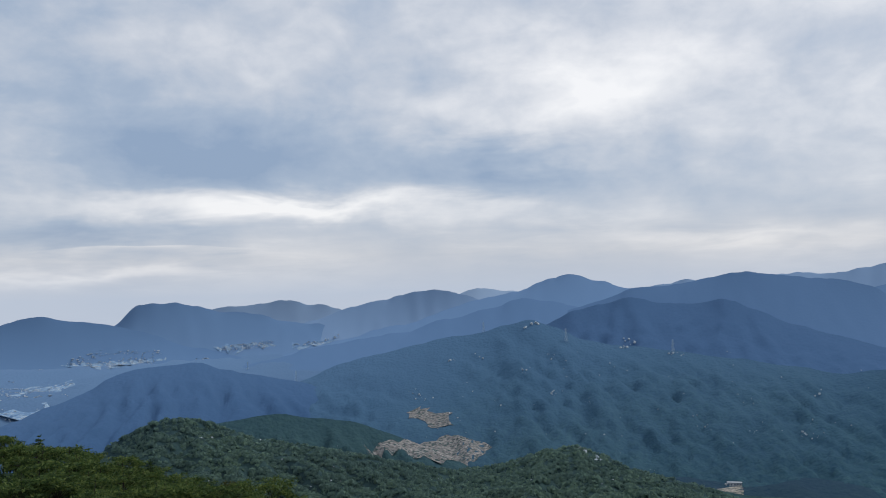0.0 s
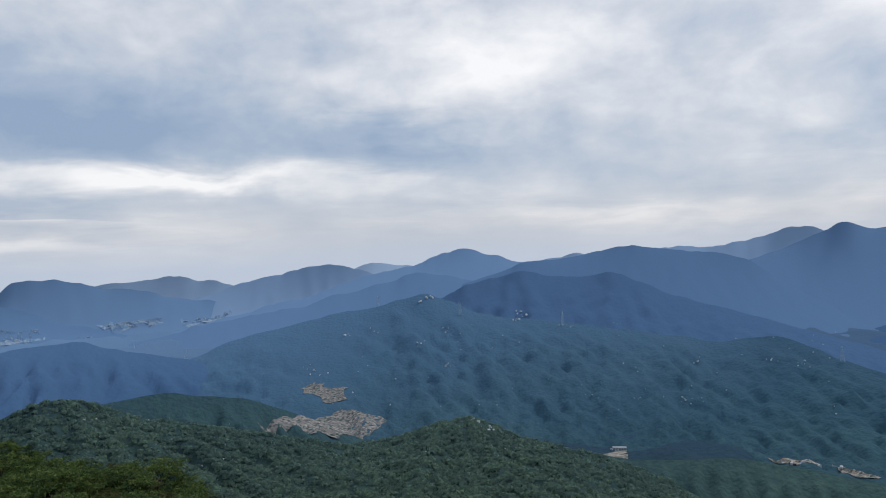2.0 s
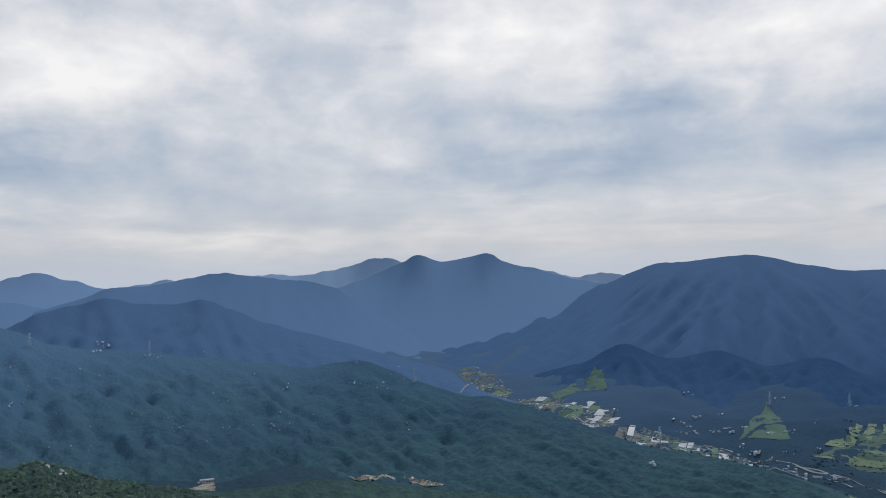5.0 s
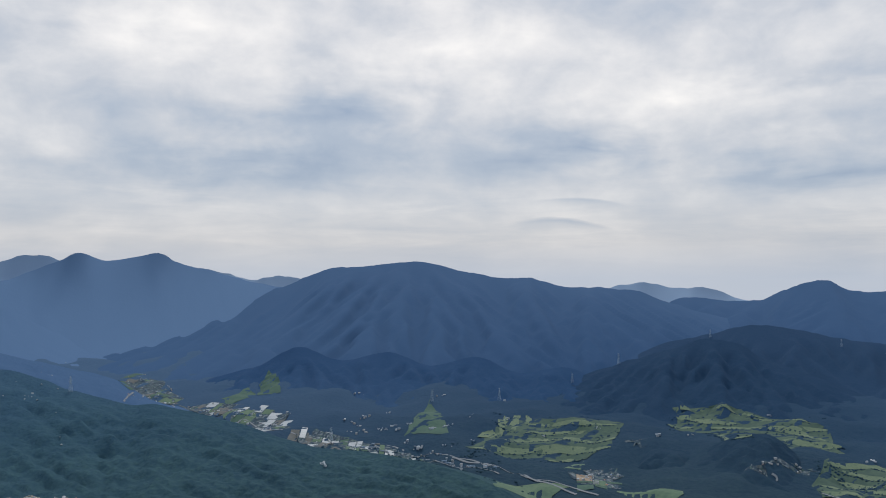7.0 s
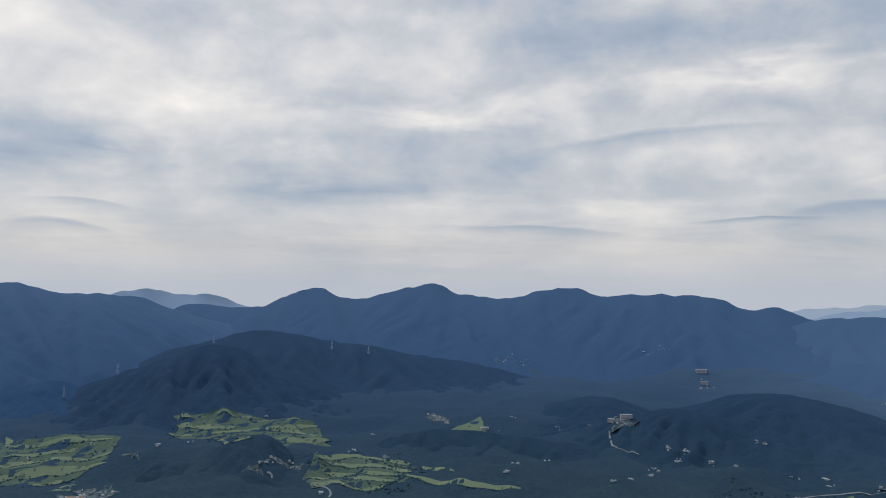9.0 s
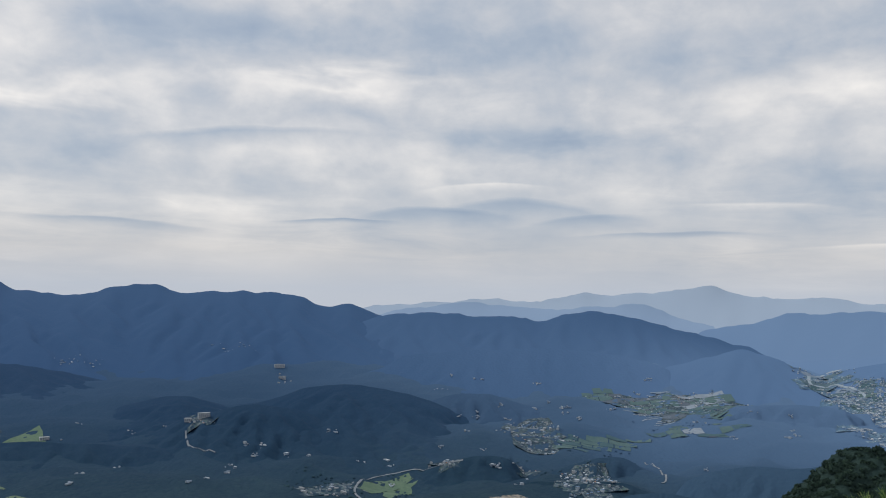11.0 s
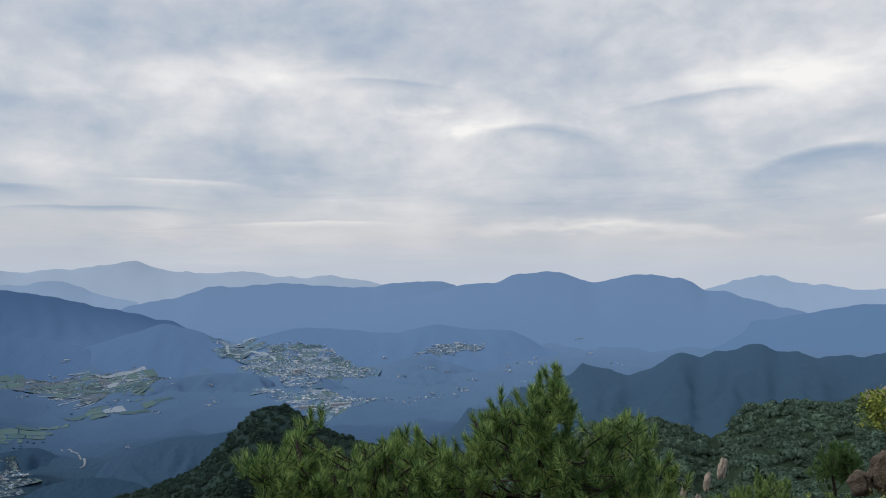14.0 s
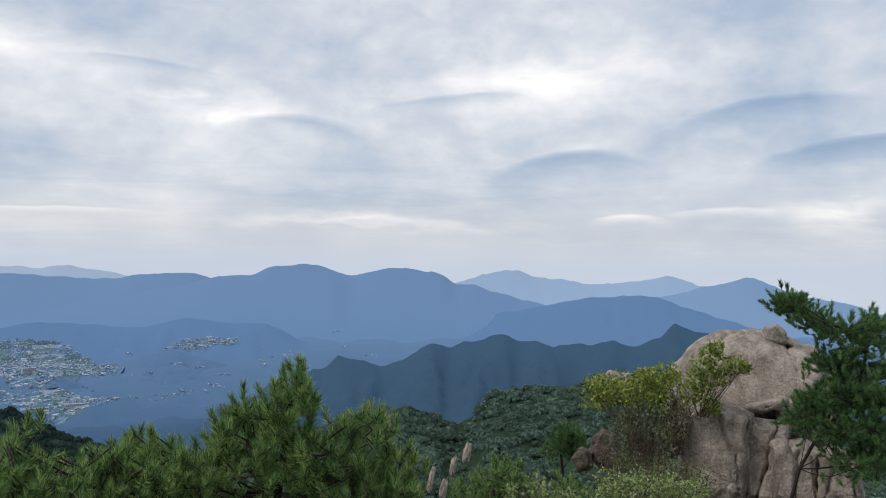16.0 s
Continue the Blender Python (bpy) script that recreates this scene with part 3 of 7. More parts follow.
def crest_line(knots, bearings):
    """A smooth line through the knots of a crest."""
    kb, kz = np.array([k[0] for k in knots]), np.array([k[1] for k in knots])
    slope = np.gradient(kz, kb)
    i = np.clip(np.searchsorted(kb, bearings) - 1, 0, len(kb) - 2)
    d = kb[i + 1] - kb[i]
    t = (bearings - kb[i]) / d
    return ((1 + 2 * t) * (1 - t) ** 2 * kz[i] + t * (1 - t) ** 2 * d * slope[i] * 0.7 + t * t * (3 - 2 * t) * kz[i + 1] + t * t * (t - 1) * d * slope[i + 1] * 0.7)


# ranges that swing round: bearings, distances and depths of the slope
SWINGS = {"B1": ((-10, 27, 46, 62.3), (2500, 2380, 1800, 1450), (960, 820, 500, 280))}


def joined(name, verts, faces, material, smooth=True, parent=None):
    """One mesh from numpy arrays of vertices and triangles."""
    me = bpy.data.meshes.new(name)
    me.vertices.add(len(verts))
    me.vertices.foreach_set("co", np.asarray(verts, dtype=np.float32).ravel())
    n = len(faces)
    k = faces.shape[1]
    me.loops.add(n * k)
    me.loops.foreach_set("vertex_index", np.asarray(faces, dtype=np.int32).ravel())
    me.polygons.add(n)
    me.polygons.foreach_set("loop_start", np.arange(0, n * k, k, dtype=np.int32))
    me.polygons.foreach_set("use_smooth", [smooth] * n)
    me.materials.append(material)
    me.update(calc_edges=True)
    me.validate()
    ob = new(name, me)
    ob.parent = parent
    return ob


def lattice(n):
    """A table of random numbers for ripple()."""
    return np.random.default_rng(n).uniform(-1, 1, (256, 256))


TABLE = lattice(77)


def ripple(x, y, octaves=4, rough=0.5):
    """Soft random relief between about -1 and 1, for whole arrays at once."""
    total, weight, high = 0.0, 1.0, 0.0
    for k in range(octaves):
        xi, yi = np.floor(x).astype(int), np.floor(y).astype(int)
        fx, fy = x - xi, y - yi
        fx, fy = fx * fx * (3 - 2 * fx), fy * fy * (3 - 2 * fy)
        a, c = TABLE[xi % 256, yi % 256], TABLE[(xi + 1) % 256, yi % 256]
        d, e = TABLE[xi % 256, (yi + 1) % 256], TABLE[(xi + 1) % 256, (yi + 1) % 256]
        total = total + weight * ((a * (1 - fx) + c * fx) * (1 - fy) + (d * (1 - fx) + e * fx) * fy)
        high += weight
        weight *= rough
        x, y = x * 2.03 + 17.3, y * 2.03 + 41.7
    return total / high * 1.6


def weather(z, dx, dy, rounds, strength):
    """Running water cuts gullies into a slope: every cell drains to its lowest neighbour, and streams that gather more
    water cut deeper. The foot and the crest keep their heights."""
    nu, nv = z.shape
    ids = np.arange(nu * nv).reshape(nu, nv)
    ways = [(i, j, math.hypot(i * dx, j * dy)) for i in (-1, 0, 1) for j in (-1, 0, 1) if i or j]
    ring = np.pad(ids, 1, mode="edge")
    to = [ring[1 + i:1 + i + nu, 1 + j:1 + j + nv] for i, j, _ in ways]
    level = z.mean(0)
    for k in range(rounds):
        flat = z.ravel()
        falls = np.stack([(z - flat[t]) / d for t, (_, _, d) in zip(to, ways)])
        best = np.argmax(falls, 0)
        down_to = np.take_along_axis(np.stack(to), best[None], 0)[0]
        steep = np.take_along_axis(falls, best[None], 0)[0]
        down_to = np.where(steep > 0, down_to, ids)
        gone = (steep > 0).ravel()
        water = np.ones(nu * nv)
        for _ in range(int(nv * 1.3)):
            water = 1 + np.bincount(down_to.ravel()[gone], water[gone], nu * nv)
        far = np.array([d for _, _, d in ways])[best]
        cut = strength * np.sqrt(water.reshape(nu, nv) * dx * dy) / far
        fresh = (z + cut * flat[down_to]) / (1 + cut)
        wide = np.pad(fresh, 1, mode="edge")
        fresh = fresh + 0.05 * (wide[2:, 1:-1] + wide[:-2, 1:-1] + wide[1:-1, 2:] + wide[1:-1, :-2] - 4 * fresh)
        # the land rises as fast as it is worn down
        fresh += (level - fresh.mean(0))[None]
        z[:, 1:-1] = fresh[:, 1:-1]
    return z


def smoothed(z, wide):
    """The mean of z over a stretch along its first axis."""
    n = 2 * wide + 1
    total = np.cumsum(np.pad(z, ((wide + 1, wide), (0, 0)), mode="edge"), 0)
    return (total[n:] - total[:-n]) / n


def mountain(key, stretch, front, label, back=500, across=240, down=46, spurs=None, jag=1.0, name="mountain", run_out=None, lean=0.0, cells=14.0, spread=0.34, colour=(0.030, 0.054, 0.034), haze_tint=(0.0165, 0.058, 0.146), calm=None, lumpy=1.0, soften=0.62):
    """A range whose crest follows CRESTS[key], falling to the valley over 'front' metres with spurs and gullies."""
    r0, r1, knots = CRESTS[key]
    # both ends run out to the valley floor
    knots = list(knots)
    for end in (0, -1):
        b, z = knots[end]
        low = -0.38 * r0 - 6 if r0 < 1000 else floor_height(r0) - 30
        run = math.degrees(max(z - low, 5) * (run_out or (4.5 if r0 > 3800 else 2.5)) / r0)
        more = [(b - run * (1 if end == 0 else -1), low), (b - run * 0.5 * (1 if end == 0 else -1), low + (z - low) * 0.42)]
        knots = more + knots if end == 0 else knots + more[::-1]
    left, right = knots[0][0], knots[-1][0]
    own, stretch = stretch, stretch or 1.2
    length = radians(right - left) * (r0 + r1) / 2
    cell = max(5.0, r0 / 290)
    across = int(min(480, length / cell))
    down = int(min(90, max(20, front / (cell * 1.3))))
    if r0 > 3800 and stretch > 1.8:
        across, down = min(across, 220), min(down, 30)
    bs = np.linspace(left, right, across)
    crest = crest_line(knots, bs)
    seed = sum(ord(c) for c in key) * 1.7
    wide = max(3, across // 10)
    body = np.convolve(np.pad(crest, wide, mode="edge"), np.ones(2 * wide + 1) / (2 * wide + 1), "valid")
    body = np.minimum(body, crest)[:, None]
    r = r0 + (r1 - r0) * (bs - left) / (right - left)
    fall = np.full(across, float(front))
    if key in SWINGS:
        r, fall = (np.interp(bs, SWINGS[key][0], SWINGS[key][k]) for k in (1, 2))
    depth = float(np.mean(fall))
    arc = np.radians(bs) * r
    teeth = jag * r / 1400 * (1.5 * ripple(arc / (40 if jag > 2 else 70), arc * 0 + seed, 5, 0.6) + (3.6 if r0 > 3800 else 1.6) * ripple(arc / (150 if r0 > 3800 else 90), arc * 0 + seed + 60, 3, 0.6))

    if jag > 3:
        # rocky teeth: sharp tops between rounded notches
        teeth = teeth * 0.5 + jag * (0.9 - 2.6 * np.abs(ripple(arc / 60, arc * 0 + seed + 20, 2)))

    def low_land(d):
        return np.where(d < 1000, -0.38 * d, np.array([floor_height(q) for q in d])) - 25

    foot, rear = low_land(r - fall)[:, None], low_land(r + back)[:, None]
    u = np.linspace(0, 1, down)[None, :]
    rr = (r - fall)[:, None] + fall[:, None] * u
    tall = body - foot
    shape = foot + (tall + (crest[:, None] - body) * u ** 4) * (0.25 * u + 0.75 * u ** 1.35)
    # long spurs first, then the gullies that water cuts into them
    along = arc[:, None] + lean * u * depth
    sway = 0.35 * ripple(along / (0.5 * depth), rr / (0.8 * depth) + seed, 2)
    ridges = 1 - 2.0 * np.abs(ripple(along / (0.38 * depth) + sway, rr / (1.3 * depth) + seed, 2))
    start = shape + tall * u * (1 - u) * (0.35 * ridges + 0.12 * ripple(along / (0.08 * depth), rr / (0.10 * depth) + seed, 4, 0.6))
    start += 1.5 * ripple(along / 22, rr / 22 + seed, 2)
    start[:, -1] = crest
    start[:, 0] = foot[:, 0]
    carved = weather(start, max(length / across, 1), max(depth / down, 1), 26, 0.15)
    carved = (carved + np.roll(carved, 1, 0) + np.roll(carved, -1, 0)) / 3
    relief = carved - smoothed(carved, max(4, int(0.10 * depth / max(length / across, 1))))
    spurs = spurs if spurs is not None else (0.15 if stretch > 1.75 else 0.6 if stretch > 1.4 else 1.0)
    z = shape + 1.7 * spurs * 15 * np.tanh(relief / 15) * np.minimum(1, 6 * (1 - u))
    if r0 < 3200:
        bumpy = np.minimum(1, 5 * (1 - u)) * np.minimum(1, 5 * u) * r[:, None] / 2000 * (2.6 if jag > 3 else lumpy)
        rills = ripple(along / 62, rr / 62 + seed, 2)
        if lumpy > 1:
            # side ridges that slant down the slope
            slant = along + 0.55 * (rr - r[:, None]) + 16 * ripple(along / 90, rr / 90 + seed + 5, 2)
            rills = 0.9 - 2.6 * np.abs(ripple(slant / 84, rr / 420 + seed, 2))
        z = z + bumpy * (2.5 * rills + 3.2 * ripple(along / 24, rr / (24 if lumpy == 1 else 48) + seed, 2) + 1.5 * ripple(along / 11, rr / 11 + seed, 1))
    if calm:
        # an even stretch of slope
        z += (shape - z) * 0.9 * np.exp(-((bs - calm[0]) / calm[1]) ** 2)[:, None]
    # nothing on the slope stands above the line of sight to its crest
    z = np.minimum(z, EYE + (crest[:, None] - EYE) * rr / r[:, None] - (1 - u) * 3)
    z[:, -1] = crest
    z += teeth[:, None] * u ** 12
    nb = max(8, down // 5)
    v = np.linspace(0, 1, nb)[None, :]
    rb = r[:, None] + back * v
    zb = crest[:, None] + teeth[:, None] * (1 - v) + (rear - crest[:, None]) * v ** 1.1
    east, north = np.sin(np.radians(bs))[:, None], np.cos(np.radians(bs))[:, None]
    # the crest is an edge: front and rear meet there with normals of their own
    verts = np.concatenate([np.stack([d * east, d * north, h], 2).reshape(-1, 3) for d, h in ((rr, z), (rb, zb))])
    ahead, behind = np.array(grid_faces(across, down)), np.array(grid_faces(across, nb)) + across * down
    faces = np.concatenate([ahead, behind])
    ob = joined(name, verts, faces, woods("hazed_range_" + key.lower(), own, spread, cells, 0.0 if r0 > 3800 and stretch > 1.75 else 1.6 if r0 > 3400 else 2.0 if jag > 3 else 4.5, colour, haze_tint=haze_tint, foot=max(r0 - front, 1) if r0 > 1200 else None, crest=r0, soften=soften))
    keep_land([tuple(p) for p in verts.tolist()], faces.tolist(), key)
    return tagged(ob, label, "mountain", "mountain ranges round the valley", "structure")


# the number after each key sets how strongly painted haze tints the range
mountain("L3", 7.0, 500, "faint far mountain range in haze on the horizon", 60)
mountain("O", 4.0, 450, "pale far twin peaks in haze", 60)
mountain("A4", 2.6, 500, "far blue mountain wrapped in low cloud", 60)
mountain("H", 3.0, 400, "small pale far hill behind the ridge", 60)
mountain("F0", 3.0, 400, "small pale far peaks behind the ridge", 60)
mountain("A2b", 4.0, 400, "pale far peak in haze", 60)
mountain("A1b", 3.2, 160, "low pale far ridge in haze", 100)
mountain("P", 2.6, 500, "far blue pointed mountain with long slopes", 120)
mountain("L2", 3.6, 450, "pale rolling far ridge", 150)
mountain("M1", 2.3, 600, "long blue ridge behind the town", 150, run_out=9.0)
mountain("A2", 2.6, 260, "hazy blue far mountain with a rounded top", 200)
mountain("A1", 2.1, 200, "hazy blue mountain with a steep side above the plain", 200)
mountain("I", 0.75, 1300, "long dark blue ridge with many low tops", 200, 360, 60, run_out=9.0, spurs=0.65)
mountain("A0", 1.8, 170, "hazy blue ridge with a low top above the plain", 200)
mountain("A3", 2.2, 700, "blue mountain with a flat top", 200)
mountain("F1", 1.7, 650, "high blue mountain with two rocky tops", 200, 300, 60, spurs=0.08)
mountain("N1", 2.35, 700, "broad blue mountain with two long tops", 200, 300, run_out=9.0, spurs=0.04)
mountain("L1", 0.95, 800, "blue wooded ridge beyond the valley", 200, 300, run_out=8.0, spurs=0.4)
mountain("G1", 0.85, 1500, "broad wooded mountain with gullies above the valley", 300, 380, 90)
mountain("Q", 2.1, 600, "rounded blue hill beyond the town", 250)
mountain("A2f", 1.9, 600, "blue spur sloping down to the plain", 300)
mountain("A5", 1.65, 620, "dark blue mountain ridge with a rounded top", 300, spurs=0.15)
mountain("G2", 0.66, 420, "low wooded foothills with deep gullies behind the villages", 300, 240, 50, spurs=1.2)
mountain("J2", 0.6, 650, "dark wooded hill behind the fairways", 300, 280, 50, haze_tint=DIM_HAZE)
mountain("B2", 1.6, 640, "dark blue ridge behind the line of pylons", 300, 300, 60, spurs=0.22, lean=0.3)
mountain("J1", 0.55, 520, "dark wooded hill crossed by a line of pylons", 300, 280, 70, 1.1, haze_tint=DIM_HAZE)
mountain("Y1", 1.9, 330, "dark wooded slope below the rocky knoll", 250, 220, 50, spurs=1.2, lean=0.5, cells=9, haze_tint=(0.020, 0.056, 0.114))
mountain("Y2", 1.9, 140, "low wooded bank below the villages", 200, 140, 36, cells=9, haze_tint=(0.020, 0.056, 0.114))
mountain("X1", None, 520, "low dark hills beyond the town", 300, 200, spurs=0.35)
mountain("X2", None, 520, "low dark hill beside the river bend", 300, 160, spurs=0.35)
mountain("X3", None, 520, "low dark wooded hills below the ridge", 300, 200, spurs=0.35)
mountain("V1", None, 350, "dark cone-shaped wooded hill beside the town", 300, 160, run_out=4.0, haze_tint=DIM_HAZE)
mountain("V2", None, 170, "low dark wooded hill between the villages", 300, 160, haze_tint=DIM_HAZE)
mountain("V5", None, 260, "low dark wooded ridge above the villages", 300, 160, haze_tint=DIM_HAZE)
mountain("V6", None, 130, "small dark wooded knoll inside the town", 250, 120, haze_tint=DIM_HAZE)
mountain("V7", None, 380, "low dark wooded rise in the valley", 300, 160, haze_tint=DIM_HAZE)
mountain("B1", None, 960, "dark wooded mountain scattered with pale rocks", 300, 620, 120, lean=0.5, spurs=0.5, cells=9, spread=0.6, colour=(0.053, 0.095, 0.049), haze_tint=(0.029, 0.082, 0.152), calm=(-1.5, 3.2), lumpy=1.7, soften=0.45)
mountain("K2", 0.68, 800, "low dark wooded hill in the valley", 300, 260, 80, 1.0, haze_tint=DIM_HAZE)
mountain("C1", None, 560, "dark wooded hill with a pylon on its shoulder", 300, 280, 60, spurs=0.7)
mountain("V8", None, 190, "dark wooded bank below the fairways", 250, 160, haze_tint=DIM_HAZE)
mountain("V4", None, 120, "small wooded knoll between village houses", 200, 120, haze_tint=DIM_HAZE)
mountain("V3", None, 110, "small wooded knoll above the river", 200, 120, haze_tint=DIM_HAZE)
mountain("K1", 0.68, 300, "dark wooded knoll beside the fairways", 200, 200, 40, haze_tint=DIM_HAZE)
mountain("V9", None, 90, "low wooded bank beside the building site", 250, 120, haze_tint=DIM_HAZE)
mountain("D2", 1.0, 380, "low green wooded ridge", 250, 240, 50, cells=8, colour=(0.054, 0.094, 0.050), haze_tint=(0.027, 0.070, 0.124), lumpy=2.0, soften=0.45)
mountain("D3", 1.0, 250, "low green wooded slopes beside the stream", 200, 240, 50, cells=8, colour=(0.062, 0.105, 0.062), haze_tint=(0.030, 0.075, 0.120), run_out=2.0, soften=0.5)
mountain("S", 2.1, 560, "jagged ridge with steep wooded and rocky tops", 300, 520, 90, 0.5, 7.0, lean=0.9, cells=4, spread=0.5, colour=(0.032, 0.054, 0.034), haze_tint=(0.024, 0.062, 0.112))
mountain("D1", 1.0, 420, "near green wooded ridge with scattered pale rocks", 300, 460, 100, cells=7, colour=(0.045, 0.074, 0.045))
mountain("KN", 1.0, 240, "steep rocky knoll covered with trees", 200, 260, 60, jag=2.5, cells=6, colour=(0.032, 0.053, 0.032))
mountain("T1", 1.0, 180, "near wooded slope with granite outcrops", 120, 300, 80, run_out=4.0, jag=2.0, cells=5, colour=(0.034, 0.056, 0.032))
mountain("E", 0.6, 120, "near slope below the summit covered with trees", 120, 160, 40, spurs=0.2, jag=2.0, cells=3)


# ---- valley: woods, fields, roads, houses ----
from mathutils.geometry import delaunay_2d_cdt


def icosphere(level):
    bm = bmesh.new()
    bmesh.ops.create_icosphere(bm, subdivisions=level, radius=1.0)
    v = np.array([p.co[:] for p in bm.verts])
    f = np.array([[q.index for q in p.verts] for p in bm.faces])
    bm.free()
    return v, f


BALLS = {1: icosphere(1), 2: icosphere(2)}


def crowns(places, sizes, level, rng, squat=0.9, rough=0.22):
    """Tree crowns as uneven lumps: vertices and triangles of them all."""
    bv, bf = BALLS[level]
    n, m = len(places), len(bv)
    bump = 1 + rng.uniform(-rough, rough, (n, m, 1))
    scale = np.array(sizes)[:, None, None] * np.array([1, 1, squat])[None, None, :] * rng.uniform(0.8, 1.2, (n, 1, 3))
    v = bv[None] * bump * scale + np.array(places)[:, None, :]
    f = bf[None] + (np.arange(n) * m)[:, None, None]
    return v.reshape(-1, 3), f.reshape(-1, 3)


def sprays(places, sizes, n, rng, leaf, squat=0.62):
    """Tree crowns as domes of n loose leafy sprays each: vertices and triangles of them all."""
    m = len(places)
    d = rng.normal(size=(m, n, 3))
    d[:, :, 2] = np.abs(d[:, :, 2]) * 1.1 - 0.25
    d /= np.linalg.norm(d, axis=2)[:, :, None]
    size = np.array(sizes)[:, None, None]
    c = np.array(places)[:, None, :] + d * size * np.array([1, 1, squat]) * rng.uniform(0.72, 1.08, (m, n, 1))
    face = d + rng.normal(size=(m, n, 3)) * 0.28
    s = np.cross(face, rng.normal(size=(m, n, 3)))
    s /= np.linalg.norm(s, axis=2)[:, :, None] + 1e-9
    t = np.cross(face, s)
    t /= np.linalg.norm(t, axis=2)[:, :, None] + 1e-9
    k = size * leaf * rng.uniform(0.6, 1.3, (m, n, 1))
    v = np.stack([c - s * k - t * k * 0.6, c + s * k - t * k * 0.6, c + t * k], 2)
    return v.reshape(-1, 3), np.arange(m * n * 3).reshape(-1, 3)


def inside(x, y, poly):
    c = False
    for (x1, y1), (x2, y2) in zip(poly, poly[1:] + poly[:1]):
        if (y1 > y) != (y2 > y) and x < (x2 - x1) * (y - y1) / (y2 - y1) + x1:
            c = not c
    return c


def forest(key, bearings, distances, gap, size, leaves, label, stretch=1.0, spread=0.28, colour=(0.030, 0.054, 0.034), haze_tint=(0.0165, 0.058, 0.146)):
    """Woods that clothe a mountainside: leafy crowns about every 'gap' metres."""
    rng = np.random.default_rng(len(key) * 31 + int(gap * 7))
    r0, r1 = distances
    area = radians(bearings[1] - bearings[0]) * (r1 * r1 - r0 * r0) / 2
    places, sizes = [], []
    for _ in range(int(area / gap ** 2)):
        b, r = rng.uniform(*bearings), math.sqrt(rng.uniform(r0 * r0, r1 * r1))
        x, y = r * math.sin(radians(b)), r * math.cos(radians(b))
        z = land_z(x, y, key)
        if z is None or z < max(-0.38 * r, floor_height(r)) - 15:
            continue
        tree = noise.noise((x / (gap * 3.2), y / (gap * 3.2), 4))
        s = size * (1 + 0.35 * tree) * rng.uniform(0.6, 1.25)
        places.append((x, y, z + size * (0.05 + 0.6 * tree)))
        sizes.append(s)
    v, f = sprays(places, sizes, leaves, rng, 3.2 / leaves ** 0.6)
    # crown colour carries painted haze, like the ranges
    paint = woods("hazed_crowns_" + key.lower(), stretch, spread, size * 1.3, 0.0, colour, varied=0.3, haze_tint=haze_tint, thin=0.45)
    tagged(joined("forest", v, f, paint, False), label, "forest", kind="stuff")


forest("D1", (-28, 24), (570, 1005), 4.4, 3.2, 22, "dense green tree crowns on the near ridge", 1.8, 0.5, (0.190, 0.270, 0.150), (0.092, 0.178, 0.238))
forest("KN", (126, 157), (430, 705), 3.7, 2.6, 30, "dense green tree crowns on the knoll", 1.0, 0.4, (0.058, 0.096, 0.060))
# bluish base tone stands in for thin haze over this slope
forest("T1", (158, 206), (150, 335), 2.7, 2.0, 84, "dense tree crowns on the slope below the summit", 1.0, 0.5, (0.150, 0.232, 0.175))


def outline_on_ground(outline):
    """The plan of an outline of (bearing, height), on the plane that lies nearest to the land there."""
    rows, near = [], []
    for b, h in outline:
        hit = on_land(b, h)
        if hit:
            rows.append((b, h))
            near.append(1 / math.hypot(hit[0].x, hit[0].y))
    if len(rows) < 4:
        return [spot(b, 1 / n, 0)[:2] for (b, _), n in zip(rows, near)]
    a = np.array([(1, b - rows[0][0], h) for b, h in rows])
    fit = a @ np.linalg.lstsq(a, np.array(near), rcond=None)[0]
    fit = np.clip(0.8 * fit + 0.2 * np.array(near), min(near), max(near))
    return [spot(b, 1 / n, 0)[:2] for (b, _), n in zip(rows, fit)]


def line_on_ground(line):
    hits = [on_land(b, h) for b, h in line]
    return [(hit[0].x, hit[0].y) for hit in hits if hit]


def drape(name, outline, material, label, category, lift=1.2, pieces=9, kind="structure", rag=0.0):
    """A sheet lying on the land inside an outline of (bearing, height)."""
    pts = outline_on_ground(outline)
    if rag:
        more = []
        for a, b in zip(pts, pts[1:] + pts[:1]):
            for k in range(4):
                t = k / 4
                more.append((a[0] + (b[0] - a[0]) * t + random.uniform(-rag, rag), a[1] + (b[1] - a[1]) * t + random.uniform(-rag, rag)))
        pts = more
    xs, ys = [p[0] for p in pts], [p[1] for p in pts]
    step = max(max(xs) - min(xs), max(ys) - min(ys)) / pieces
    grid = [Vector(p) for p in pts]
    n = len(pts)
    for i in range(pieces):
        for j in range(pieces):
            x, y = min(xs) + (i + 0.5) * step, min(ys) + (j + 0.5) * step
            if inside(x, y, pts):
                grid.append(Vector((x, y)))
    v, _, f, *_ = delaunay_2d_cdt(grid, [], [list(range(n))], 1, 0.01)
    heights = [land_z(p.x, p.y) for p in v]
    middle = sorted(z for z in heights if z is not None)[len(v) // 2]
    limit = 14 if rag > 20 else 60
    verts = [(p.x, p.y, min(z if z is not None else middle, middle + limit) + lift) for p, z in zip(v, heights)]
    ob = mesh_object(name, verts, f, material)
    return tagged(ob, label, category, kind=kind)


